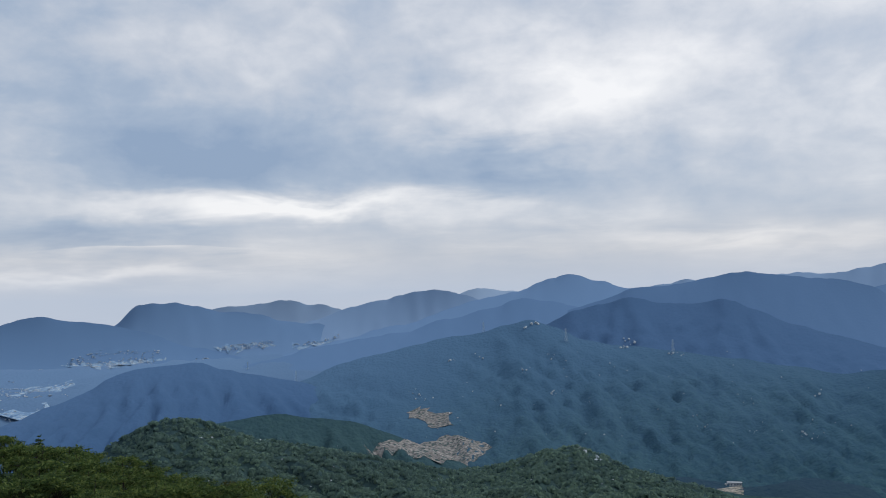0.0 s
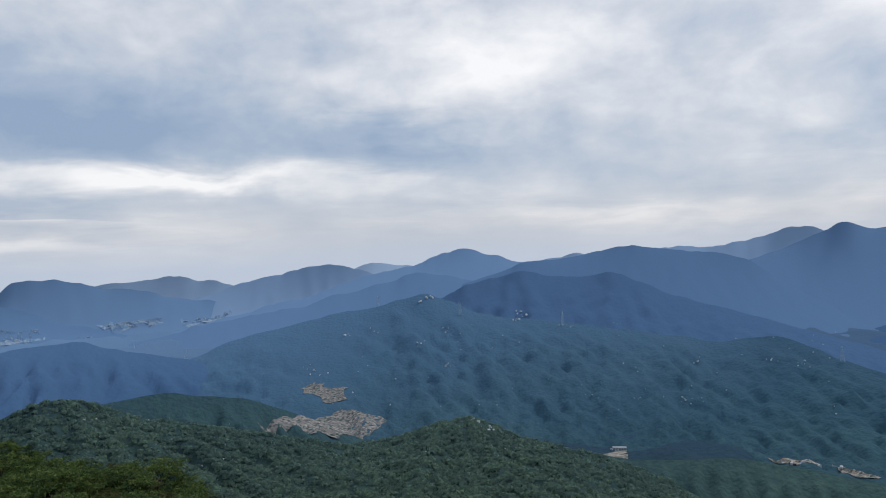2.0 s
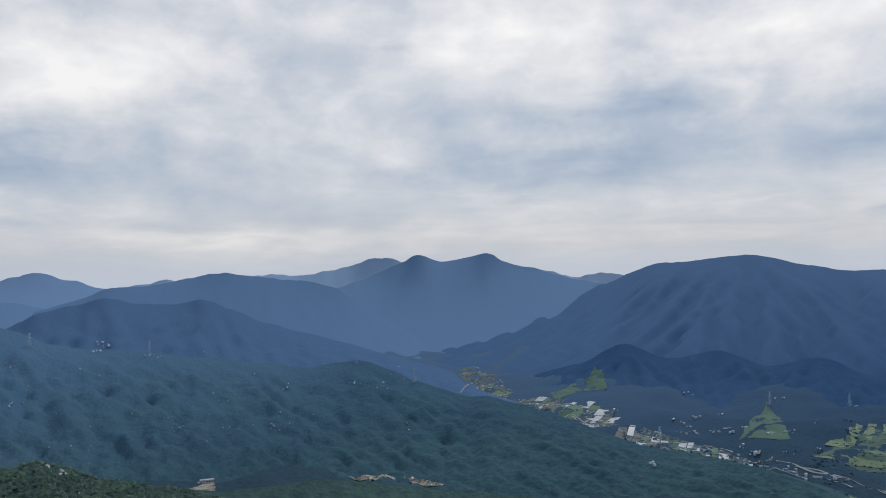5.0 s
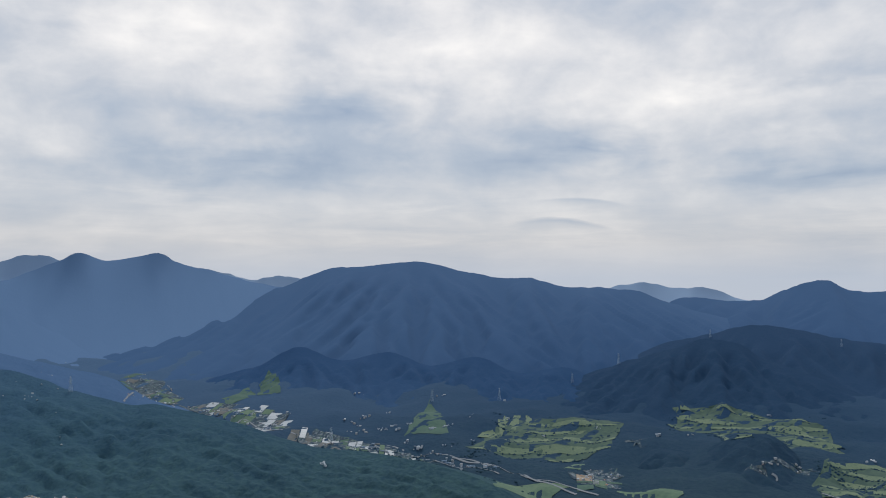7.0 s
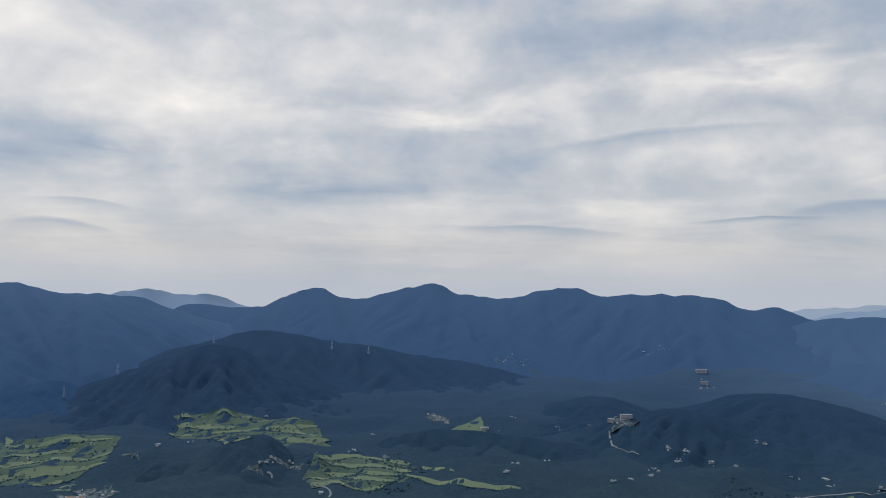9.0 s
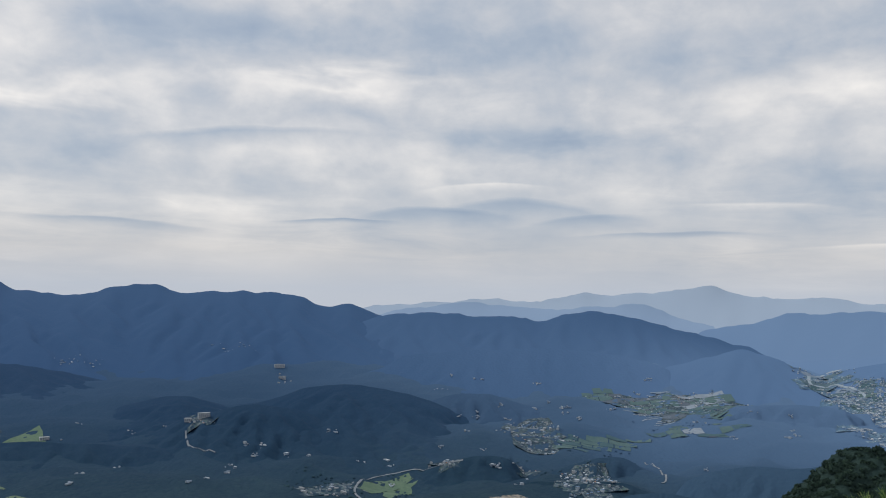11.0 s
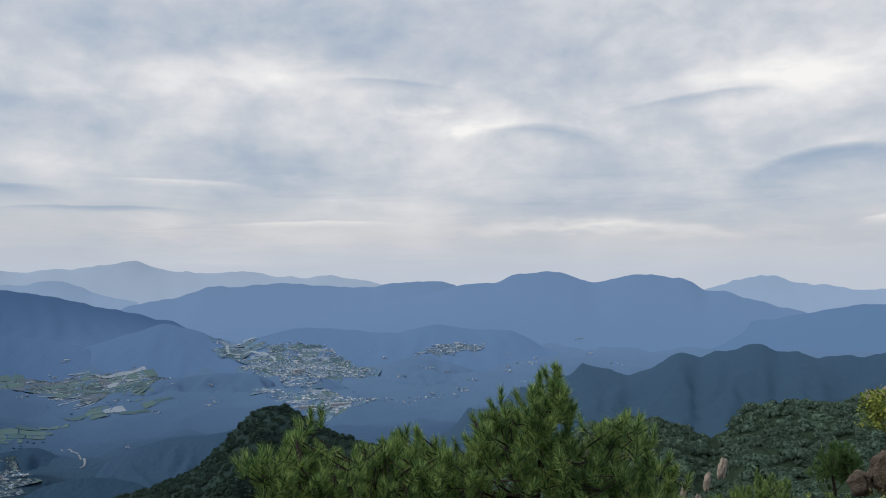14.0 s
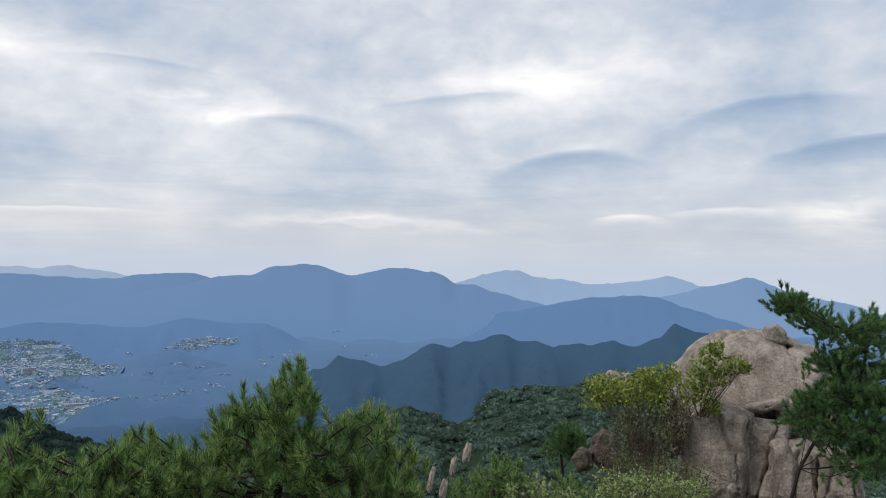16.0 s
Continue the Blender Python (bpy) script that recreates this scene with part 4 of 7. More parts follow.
def ribbon(name, line, width, material, label, category, lift=1.4):
    """A road or stream along a line of (bearing, height)."""
    pts = [Vector((*p, 0)) for p in line_on_ground(line)]
    fine = []
    for k in range(len(pts) - 1):
        p0, p1, p2, p3 = pts[max(k - 1, 0)], pts[k], pts[k + 1], pts[min(k + 2, len(pts) - 1)]
        for s in range(8):
            t = s / 8
            fine.append(0.5 * (2 * p1 + (p2 - p0) * t + (2 * p0 - 5 * p1 + 4 * p2 - p3) * t * t + (3 * p1 - p0 - 3 * p2 + p3) * t ** 3))
    fine.append(pts[-1])
    verts = []
    for k, p in enumerate(fine):
        d = (fine[min(k + 1, len(fine) - 1)] - fine[max(k - 1, 0)]).normalized()
        side = Vector((-d.y, d.x, 0)) * width / 2
        for q in (p - side, p + side):
            z = land_z(q.x, q.y)
            verts.append((q.x, q.y, (z or -400) + lift))
    ob = mesh_object(name, verts, grid_faces(len(fine), 2), material)
    return tagged(ob, label, category, kind="structure")


# grass, paddy and soil tones already hold some blue distance haze
GRASS = grain("mown_grass", [(0.074, 0.124, 0.092), (0.122, 0.176, 0.116), (0.178, 0.226, 0.146)], (60, 6), 0.95)
ROUGH_GRASS = grain("rough_meadow", [(0.042, 0.090, 0.082), (0.058, 0.115, 0.092), (0.082, 0.145, 0.108)], (40, 7), 0.95)
PADDY = grain("paddy", [(0.060, 0.115, 0.090), (0.100, 0.165, 0.112), (0.150, 0.205, 0.135)], (80, 8), 0.95)
SOIL = grain("bare_soil", [(0.085, 0.10, 0.105), (0.12, 0.13, 0.13), (0.17, 0.17, 0.165)], (40, 6), 0.95)
EARTH = grain("orange_earth", [(0.10, 0.11, 0.10), (0.27, 0.22, 0.165), (0.40, 0.33, 0.26)], (30, 5), 0.95)
FILM = grain("greenhouse_film", [(0.22, 0.27, 0.31), (0.33, 0.38, 0.42), (0.46, 0.50, 0.53)], (20, 3), 0.5)
YARD = patchwork("earth_yard", [(0.25, 0.225, 0.190), (0.15, 0.150, 0.140), (0.32, 0.29, 0.25), (0.06, 0.085, 0.08), (0.22, 0.20, 0.17), (0.29, 0.26, 0.22)], 8, 12)
BRUSH = patchwork("felled_brush", [(0.185, 0.180, 0.175), (0.105, 0.115, 0.12), (0.26, 0.245, 0.23), (0.05, 0.08, 0.080), (0.16, 0.155, 0.15), (0.215, 0.205, 0.195)], 6, 60)
ASPHALT = grain("pale_road", [(0.13, 0.16, 0.19), (0.19, 0.22, 0.25), (0.26, 0.29, 0.32)], (30, 4), 0.9)
SAND = grain("river_gravel", [(0.24, 0.31, 0.37), (0.30, 0.37, 0.43), (0.37, 0.44, 0.49)], (50, 8), 0.9)
WALL_LIGHT = grain("pale_plaster", [(0.27, 0.30, 0.33), (0.39, 0.41, 0.43), (0.54, 0.55, 0.56)], (12, 2), 0.85, varied=0.4)
ROOF_GREY = grain("grey_roof", [(0.16, 0.19, 0.22), (0.28, 0.31, 0.34), (0.50, 0.52, 0.55)], (14, 2), 0.8, varied=0.6)
ROOF_BLUE = grain("blue_roof", [(0.12, 0.20, 0.36), (0.16, 0.27, 0.46), (0.22, 0.34, 0.52)], (10, 2), 0.7)
ROOF_RED = grain("orange_tile_roof", [(0.30, 0.17, 0.12), (0.40, 0.23, 0.16), (0.46, 0.30, 0.22)], (10, 2), 0.8)
# pale granite with the blue of distance haze in its base colour
ROCK_FAR = grain("hazed_far_granite", [(0.30, 0.36, 0.43), (0.46, 0.52, 0.57), (0.64, 0.68, 0.70)], (9, 2), 0.9, 0.5)

# plots and far walls have distance haze put into their base colours
SETTLED = patchwork("village_plots", [(0.026, 0.056, 0.086), (0.060, 0.092, 0.115), (0.024, 0.052, 0.084), (0.135, 0.170, 0.20), (0.028, 0.060, 0.088), (0.060, 0.105, 0.110), (0.022, 0.050, 0.082), (0.092, 0.125, 0.14)], 8, 25)
HAZED_TOWN_GROUND = patchwork("town_plots", [(0.070, 0.145, 0.235), (0.125, 0.20, 0.275), (0.075, 0.150, 0.235), (0.165, 0.245, 0.315), (0.072, 0.147, 0.230), (0.115, 0.190, 0.250), (0.078, 0.152, 0.232)], 13, 35)
HAZED_PLAIN_GROUND = patchwork("hazed_far_town_plots", [(0.150, 0.260, 0.415), (0.230, 0.335, 0.455), (0.148, 0.258, 0.412), (0.320, 0.400, 0.480), (0.160, 0.270, 0.420), (0.270, 0.365, 0.465)], 18, 15)
HAZED_FAR_TOWN_LOOK = grain("hazed_far_town_walls", [(0.30, 0.40, 0.51), (0.40, 0.48, 0.57), (0.58, 0.62, 0.66)], (30, 4), 0.85, varied=0.8)
ROW_TREES = []


def strip(line, width, seed):
    """A fairway along a line of (bearing, height), swelling and narrowing, with a row of trees below it."""
    rng = random.Random(seed)
    pts = [Vector((*p, 0)) for p in line_on_ground(line)]
    fine = []
    for a, b in zip(pts, pts[1:]):
        n = max(2, int((b - a).length / 9))
        fine += [a.lerp(b, k / n) for k in range(n)]
    fine.append(pts[-1])
    verts = []
    for k, p in enumerate(fine):
        d = (fine[min(k + 1, len(fine) - 1)] - fine[max(k - 1, 0)]).normalized()
        side = Vector((-d.y, d.x, 0))
        near = side if side.dot(p) < 0 else -side
        end = min(1.0, 0.3 + 1.4 * min(k, len(fine) - 1 - k) / max(1, len(fine) / 4))
        half = width * end * (0.5 + 0.35 * noise.noise((p.x / 45, p.y / 45, seed)))
        sway = near * width * 0.35 * noise.noise((p.x / 70, p.y / 70, seed + 5))
        for q in (p - near * half + sway, p + sway, p + near * half + sway):
            verts.append((q.x, q.y, land_z(q.x, q.y) + 0.8))
        for _ in range(3):
            if rng.random() < 0.55:
                ROW_TREES.append((p + sway + near * (half + rng.uniform(0, 5)) + d * rng.uniform(-5, 5))[:2])
        if rng.random() < 0.16:
            ROW_TREES.append((p + near * rng.uniform(-half, half))[:2])
    tagged(mesh_object("fairway", verts, grid_faces(len(fine), 3), GRASS), "mown green golf fairway on a terraced slope", "fairway", "fairways of the golf course", "structure")


LINKS = grain("golf_rough", [(0.030, 0.064, 0.066), (0.054, 0.098, 0.078), (0.082, 0.130, 0.092)], (50, 9), 0.95)
for area in (
    [(58.2, -11.9), (59.6, -10.9), (61.5, -9.6), (64.0, -9.75), (68.6, -9.65), (68.4, -11.4), (66.0, -11.95), (62.0, -12.0)],
    [(72.0, -8.7), (76.2, -8.65), (80.5, -9.05), (81.6, -9.4), (82.2, -10.6), (78.8, -10.5), (76.0, -10.0), (72.3, -9.6)],
    [(81.0, -11.4), (84.2, -11.35), (88.2, -12.0), (88.0, -12.9), (86.8, -13.3), (83.5, -13.5), (80.9, -13.2)],
):
    drape("golf_ground", area, LINKS, "rough grass with tree clumps round the fairways", "golf course", 0.4, 26, rag=16)
# mown fairways, tee slopes and meadows
strip([(62.52, -9.99), (64.56, -9.93), (66.82, -9.86), (68.53, -9.83)], 20, 0)
strip([(62.34, -10.53), (64.56, -10.51), (66.44, -10.32)], 16, 1)
strip([(60.89, -11.03), (62.71, -10.98), (65.31, -10.87), (68.34, -10.74)], 26, 2)
strip([(58.39, -11.56), (60.89, -11.64), (63.45, -11.73), (66.07, -11.62), (68.34, -11.33)], 30, 3)
strip([(63.83, -12.32), (65.69, -12.22)], 14, 4)
strip([(72.37, -8.81), (74.11, -8.87), (76.04, -8.80), (77.59, -9.02)], 22, 5)
strip([(72.37, -9.19), (74.49, -9.39), (76.04, -9.47)], 30, 6)
strip([(76.82, -9.02), (79.14, -9.05), (80.48, -9.19)], 14, 7)
strip([(79.13, -9.50), (81.44, -9.52)], 24, 8)
strip([(74.49, -9.84), (77.20, -9.66), (79.90, -9.87), (81.44, -10.18)], 28, 9)
strip([(78.74, -10.32), (79.90, -10.46), (82.20, -10.43)], 28, 10)
strip([(71.79, -9.70), (73.33, -9.91)], 24, 11)
strip([(75.07, -10.22), (76.04, -10.33), (77.01, -10.11)], 26, 12)
strip([(81.43, -11.51), (84.09, -11.52), (85.96, -11.79), (87.82, -12.08)], 24, 13)
strip([(82.19, -11.90), (84.08, -12.14), (86.70, -12.34), (87.81, -12.55)], 24, 14)
strip([(81.80, -12.27), (84.45, -12.56), (87.07, -12.76)], 22, 15)
strip([(81.03, -12.86), (83.70, -12.98), (86.69, -13.13)], 24, 16)
strip([(81.03, -13.15), (83.31, -13.35), (85.95, -13.44)], 20, 17)
strip([(87.44, -12.74), (89.27, -13.19), (91.78, -13.32), (95.26, -13.52)], 20, 18)
strip([(88.55, -12.23), (90.72, -12.51)], 18, 19)
for area in (
    [(59.09, -10.83), (59.37, -10.49), (60.09, -10.35), (60.70, -10.60), (59.99, -10.95)],
    [(60.34, -10.54), (60.59, -9.83), (60.95, -9.38), (61.24, -9.54), (61.06, -10.04), (60.81, -10.74)],
    [(61.32, -10.23), (61.53, -9.41), (61.97, -9.35), (61.90, -10.15), (61.61, -10.42)],
    [(62.34, -9.95), (62.45, -9.37), (62.67, -9.45), (62.71, -9.93)],
):
    drape("fairway", area, GRASS, "mown green slope of the golf course", "fairway", 0.8, 12, rag=4)
def meadow(area):
    drape("meadow", area, PADDY, "green meadow on the valley floor", "meadow", 0.7, 22, rag=6)


meadow([(60.37, -13.72), (62.73, -13.76), (65.32, -14.17), (63.84, -14.52), (60.19, -14.30)])
meadow([(64.95, -12.80), (66.26, -12.25), (66.26, -12.79)])
meadow([(68.34, -14.15), (69.87, -13.98), (72.94, -13.90), (72.17, -14.39), (69.10, -14.38)])
meadow([(90.57, -9.63), (92.50, -8.90), (92.97, -9.71), (92.51, -10.01)])
meadow([(112.53, -13.48), (113.79, -12.89), (115.89, -12.54), (116.24, -12.92), (115.36, -13.28), (113.35, -13.82)])
meadow([(114.15, -13.71), (115.72, -13.13), (116.42, -12.93), (116.08, -13.74), (114.68, -14.26)])
for area in (
    [(54.07, -10.64), (54.83, -9.77), (55.77, -8.37), (56.71, -9.45), (57.33, -10.64)],
    [(44.16, -7.95), (44.31, -7.12), (44.93, -6.24), (45.55, -6.62), (45.63, -7.73)],
    [(41.91, -8.02), (43.77, -7.34), (44.04, -7.95), (42.30, -8.55)],
):
    drape("clearing", area, ROUGH_GRASS, "green cleared slope among dark woods", "clearing", 0.9, 26, rag=7)
for area in (
    [(-3.06, -8.38), (-1.97, -7.97), (-0.82, -8.31), (0.26, -8.49), (0.15, -9.46), (-0.85, -9.32), (-1.99, -8.91)],
    [(-5.70, -10.69), (-3.02, -11.02), (-2.80, -10.00), (-0.88, -10.32), (0.28, -10.46), (2.77, -11.07), (2.57, -11.36), (0.83, -11.47), (1.01, -11.91), (-0.53, -11.80), (-2.45, -11.37), (-5.32, -11.04)],
):
    drape("felled_slope", area, BRUSH, "bare brown felled slope amid green woods", "clearing", 1.0, 34, rag=11)
drape("temple_yard", [(17.64, -13.05), (19.2, -13.0), (19.3, -13.24), (17.87, -13.33)], YARD, "levelled yard of pale orange earth", "yard", 1.2, 20, rag=2)
drape("stable_yard", [(27.91, -13.22), (29.06, -13.17), (31.2, -13.33), (30.9, -13.46), (29.0, -13.30)], YARD, "narrow strip of pale earth beside the houses", "yard", 1.2, 20, rag=1)
drape("building_yard", [(31.9, -13.46), (33.1, -13.62), (34.50, -13.86), (34.31, -14.06), (33.2, -13.98), (32.2, -13.66)], YARD, "strip of bare pale earth along the stream", "yard", 1.8, 40, rag=2)
drape("building_site", [(121.47, -14.25), (122.66, -14.05), (123.60, -13.70), (124.55, -14.01), (125.69, -14.33), (127.60, -14.59), (129.14, -14.90), (127.22, -15.05), (124.17, -14.68), (121.92, -14.69)], YARD, "terraced building site of bare orange earth", "building site", 1.2, 24, rag=6)
drape("blue_sheet", [(124.0, -13.98), (124.6, -14.06), (124.6, -14.28), (124.05, -14.2)], ROOF_BLUE, "bright blue tarpaulin spread on the building site", "tarpaulin", 2.2, 4)

# plots, yards and gardens of the villages and the town
def village_plots(area):
    drape("village_ground", area, SETTLED, "patchwork of plots, yards and lanes between village houses", "village ground", 0.5, 24, rag=22)


village_plots([(35.10, -6.26), (36.91, -6.18), (38.44, -7.07), (39.14, -7.91), (36.36, -8.05), (35.33, -7.17)])
village_plots([(39.41, -8.37), (41.91, -8.32), (44.63, -8.79), (46.18, -9.16), (46.18, -10.14), (42.30, -9.45)])
village_plots([(46.18, -10.28), (48.89, -10.64), (53.87, -11.57), (56.13, -12.29), (53.87, -12.48), (48.12, -11.31)])
village_plots([(66.26, -12.79), (68.34, -12.68), (68.80, -13.23), (67.96, -13.99), (66.83, -13.70), (65.88, -13.13)])
village_plots([(68.72, -10.90), (69.86, -10.82), (70.06, -11.08), (68.91, -11.16)])
village_plots([(76.88, -12.02), (79.29, -11.80), (80.47, -11.90), (80.27, -12.19), (77.28, -12.30)])
village_plots([(101.06, -8.91), (101.99, -8.62), (103.28, -8.93), (103.10, -9.37), (101.44, -9.63)])
village_plots([(88.55, -8.75), (90.18, -9.08), (90.57, -9.45), (89.41, -9.31)])
village_plots([(122.43, -8.99), (125.27, -8.68), (126.50, -9.93), (125.67, -11.14), (123.95, -10.88), (122.81, -9.85)])
village_plots([(126.13, -12.25), (127.20, -11.79), (129.51, -11.64), (130.13, -12.67), (129.13, -13.39), (127.02, -13.79), (126.37, -13.05)])
village_plots([(122.94, -11.76), (124.15, -11.72), (124.91, -12.36), (123.59, -12.43)])
village_plots([(116.95, -12.15), (118.21, -11.68), (119.67, -11.46), (119.49, -11.85), (118.03, -12.31)])
village_plots([(108.62, -13.47), (109.59, -13.16), (112.59, -13.25), (112.94, -13.65), (111.25, -13.98), (108.95, -13.76)])
village_plots([(127.11, -7.14), (128.73, -6.74), (131.42, -7.00), (134.55, -6.51), (138.53, -7.00), (137.44, -7.89), (133.51, -8.53), (132.11, -8.04), (128.41, -7.49)])
def town_plots(area):
    drape("town_ground", area, HAZED_TOWN_GROUND if area[0][0] > 0 else HAZED_PLAIN_GROUND, "hazy patchwork of town blocks, plots and streets", "town ground", 0.5, 24, rag=34)


town_plots([(142.46, -6.15), (144.55, -5.12), (148.40, -5.46), (151.90, -6.80), (150.74, -7.38), (148.41, -6.98), (148.02, -8.12), (146.09, -8.48), (145.32, -7.33)])
town_plots([(143.60, -8.06), (146.09, -8.48), (148.41, -8.12), (149.57, -8.51), (152.29, -8.97), (149.19, -9.83), (147.64, -9.92), (145.33, -8.84)])
town_plots([(154.23, -5.76), (156.17, -5.14), (159.25, -5.03), (159.06, -5.42), (156.17, -5.90)])
town_plots([(140.76, -5.56), (142.45, -5.09), (144.16, -4.85), (144.55, -5.12), (143.02, -6.16), (141.89, -6.14)])
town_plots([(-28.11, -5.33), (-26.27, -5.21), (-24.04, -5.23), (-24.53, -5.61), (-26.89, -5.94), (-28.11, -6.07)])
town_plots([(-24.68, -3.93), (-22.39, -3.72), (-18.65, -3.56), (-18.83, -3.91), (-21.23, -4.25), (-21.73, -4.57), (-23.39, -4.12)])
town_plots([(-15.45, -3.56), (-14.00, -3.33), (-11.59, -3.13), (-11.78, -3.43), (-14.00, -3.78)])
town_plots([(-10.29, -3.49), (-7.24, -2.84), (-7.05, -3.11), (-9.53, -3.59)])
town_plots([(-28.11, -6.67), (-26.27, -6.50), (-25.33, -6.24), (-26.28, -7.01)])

# roads and the river
ribbon("road", [(35.79, -7.93), (38.45, -8.20), (40.37, -8.87), (43.08, -9.46), (46.18, -10.28), (50.05, -11.10), (52.35, -11.53), (56.13, -12.39), (60.54, -13.24)], 4.5, ASPHALT, "pale valley road between the villages", "road", 1.2)
ribbon("road", [(48.10, -10.81), (53.46, -11.51), (56.55, -12.01), (59.64, -12.62), (62.33, -13.31), (65.75, -14.43)], 6, ASPHALT, "pale main road curving along the valley", "road", 1.2)
ribbon("road", [(112.88, -14.19), (112.36, -13.47), (113.55, -12.80), (115.71, -12.36), (118.21, -11.89), (119.67, -11.57)], 4.5, ASPHALT, "pale road curving along the stream", "road", 1.2)
ribbon("road", [(101.18, -9.53), (101.44, -10.54), (102.73, -10.84), (103.10, -11.00)], 4, ASPHALT, "pale road winding up to the white building", "road", 1.2)
ribbon("road", [(131.83, -11.20), (132.42, -11.38), (132.84, -11.65), (133.19, -12.06), (132.91, -12.43)], 4, ASPHALT, "pale road bend beside the village", "road", 1.2)
ribbon("road", [(78.15, -12.42), (78.42, -12.57), (78.46, -12.82)], 4, ASPHALT, "pale lane winding between fairways and houses", "road", 1.2)
ribbon("road", [(81.03, -13.30), (81.79, -13.46), (82.36, -13.81), (82.24, -14.13)], 4, ASPHALT, "pale lane winding between fairways and houses", "road", 1.2)
ribbon("road", [(57.34, -12.23), (58.75, -12.39), (60.00, -12.75)], 4, ASPHALT, "pale lane winding between fairways and houses", "road", 1.2)
ribbon("road", [(61.99, -13.29), (63.46, -13.59), (65.32, -13.96), (67.21, -14.43)], 4, ASPHALT, "pale lane winding between fairways and houses", "road", 1.2)
ribbon("river", [(143.65, -4.61), (142.60, -5.05), (141.84, -5.40), (143.27, -5.56), (144.55, -5.84), (144.99, -6.24), (143.91, -6.53), (142.97, -6.74)], 12, SAND, "pale winding river through the town", "river", 1.6)


HAZED_LOOKS = {}


def hazed_farmland(look_at):
    """The same farmland farther off, with haze mixed into its colours: paler and bluer."""
    if look_at.name not in HAZED_LOOKS:
        HAZED_LOOKS[look_at.name] = m = look_at.copy()
        m.name = "hazed_" + look_at.name
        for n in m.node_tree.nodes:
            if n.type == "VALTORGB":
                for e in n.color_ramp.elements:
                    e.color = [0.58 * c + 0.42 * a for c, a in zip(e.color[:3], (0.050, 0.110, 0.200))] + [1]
    return HAZED_LOOKS[look_at.name]


def field_block(outline, across, along, turn, palette, fill, label, seed):
    """Parcels of farmland in rows inside an outline."""
    rng = random.Random(seed)
    poly = outline_on_ground(outline)
    if len(poly) < 3:
        return
    cx, cy = sum(p[0] for p in poly) / len(poly), sum(p[1] for p in poly) / len(poly)
    c, s = math.cos(radians(turn)), math.sin(radians(turn))
    reach = max(math.hypot(p[0] - cx, p[1] - cy) for p in poly)
    v = -reach
    while v < reach:
        h = along * rng.uniform(0.6, 1.3)
        u = -reach
        while u < reach:
            w = across * rng.uniform(0.5, 1.5)
            mx, my = cx + c * (u + w / 2) - s * (v + h / 2), cy + s * (u + w / 2) + c * (v + h / 2)
            if inside(mx, my, poly) and rng.random() < fill:
                verts, n = [], 4
                for i in range(n):
                    for j in range(n):
                        a, b = u + (w - 3) * i / (n - 1), v + (h - 3) * j / (n - 1)
                        x, y = cx + c * a - s * b, cy + s * a + c * b
                        z = land_z(x, y)
                        verts.append((x, y, (z if z is not None else -400) + 1.0))
                look_at = rng.choice(palette)
                # fields past bearing 115 take the copy with painted haze
                look_at = hazed_farmland(look_at) if outline[0][0] > 115 else look_at
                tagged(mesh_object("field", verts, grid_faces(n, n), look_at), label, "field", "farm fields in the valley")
            u += w
        v += h


# plot green with pale blue haze mixed into its tones
PLOT = grain("hazy_green_plot", [(0.085, 0.14, 0.15), (0.12, 0.18, 0.175), (0.16, 0.22, 0.21)], (60, 9), 0.95)
FARM = [PADDY, PADDY, PADDY, ROUGH_GRASS, SOIL, FILM]
field_block([(39.41, -8.37), (41.91, -8.32), (44.63, -8.79), (46.18, -9.16), (46.18, -10.14), (42.30, -9.45)], 43, 28, 20, FARM + [FILM, FILM], 0.7, "farm parcel with crops or film tunnels", 1)
field_block([(46.18, -10.28), (48.89, -10.64), (53.87, -11.57), (56.13, -12.29), (53.87, -12.48), (48.12, -11.31)], 49, 23, 35, FARM + [FILM, SOIL], 0.8, "farm parcel with crops or film tunnels", 2)
field_block([(35.10, -6.26), (36.91, -6.18), (38.44, -7.07), (39.14, -7.91), (36.36, -8.05), (35.33, -7.17)], 43, 42, 10, [PADDY, ROUGH_GRASS, SOIL], 0.5, "small green farm parcel by the village", 3)
field_block([(127.11, -7.14), (128.73, -6.74), (131.42, -7.00), (134.55, -6.51), (138.53, -7.00), (137.44, -7.89), (133.51, -8.53), (132.11, -8.04), (128.41, -7.49)], 68, 49, 60, FARM, 0.75, "farm parcel with crops or film tunnels", 4)
field_block([(131.95, -9.45), (134.56, -8.33), (138.18, -8.47), (137.81, -9.08), (133.52, -9.72)], 55, 35, 60, FARM, 0.7, "farm parcel with crops or film tunnels", 5)
field_block([(125.66, -10.03), (127.96, -9.58), (131.83, -9.60), (131.05, -10.16), (127.58, -10.69), (126.04, -10.67)], 55, 31, 50, [PADDY, PADDY, ROUGH_GRASS], 0.8, "green paddy along the stream", 6)
field_block([(143.60, -8.06), (146.09, -8.48), (148.41, -8.12), (149.57, -8.51), (152.29, -8.97), (149.19, -9.83), (147.64, -9.92), (145.33, -8.84)], 49, 31, 40, FARM + [FILM, FILM], 0.6, "farm parcel or film tunnels at the edge of town", 7)
field_block([(142.46, -6.15), (144.55, -5.12), (148.40, -5.46), (151.90, -6.80), (150.74, -7.38), (145.32, -7.33)], 74, 49, 25, [PLOT, PLOT, ROUGH_GRASS, SAND, PADDY], 0.8, "green plot between the town houses", 8)
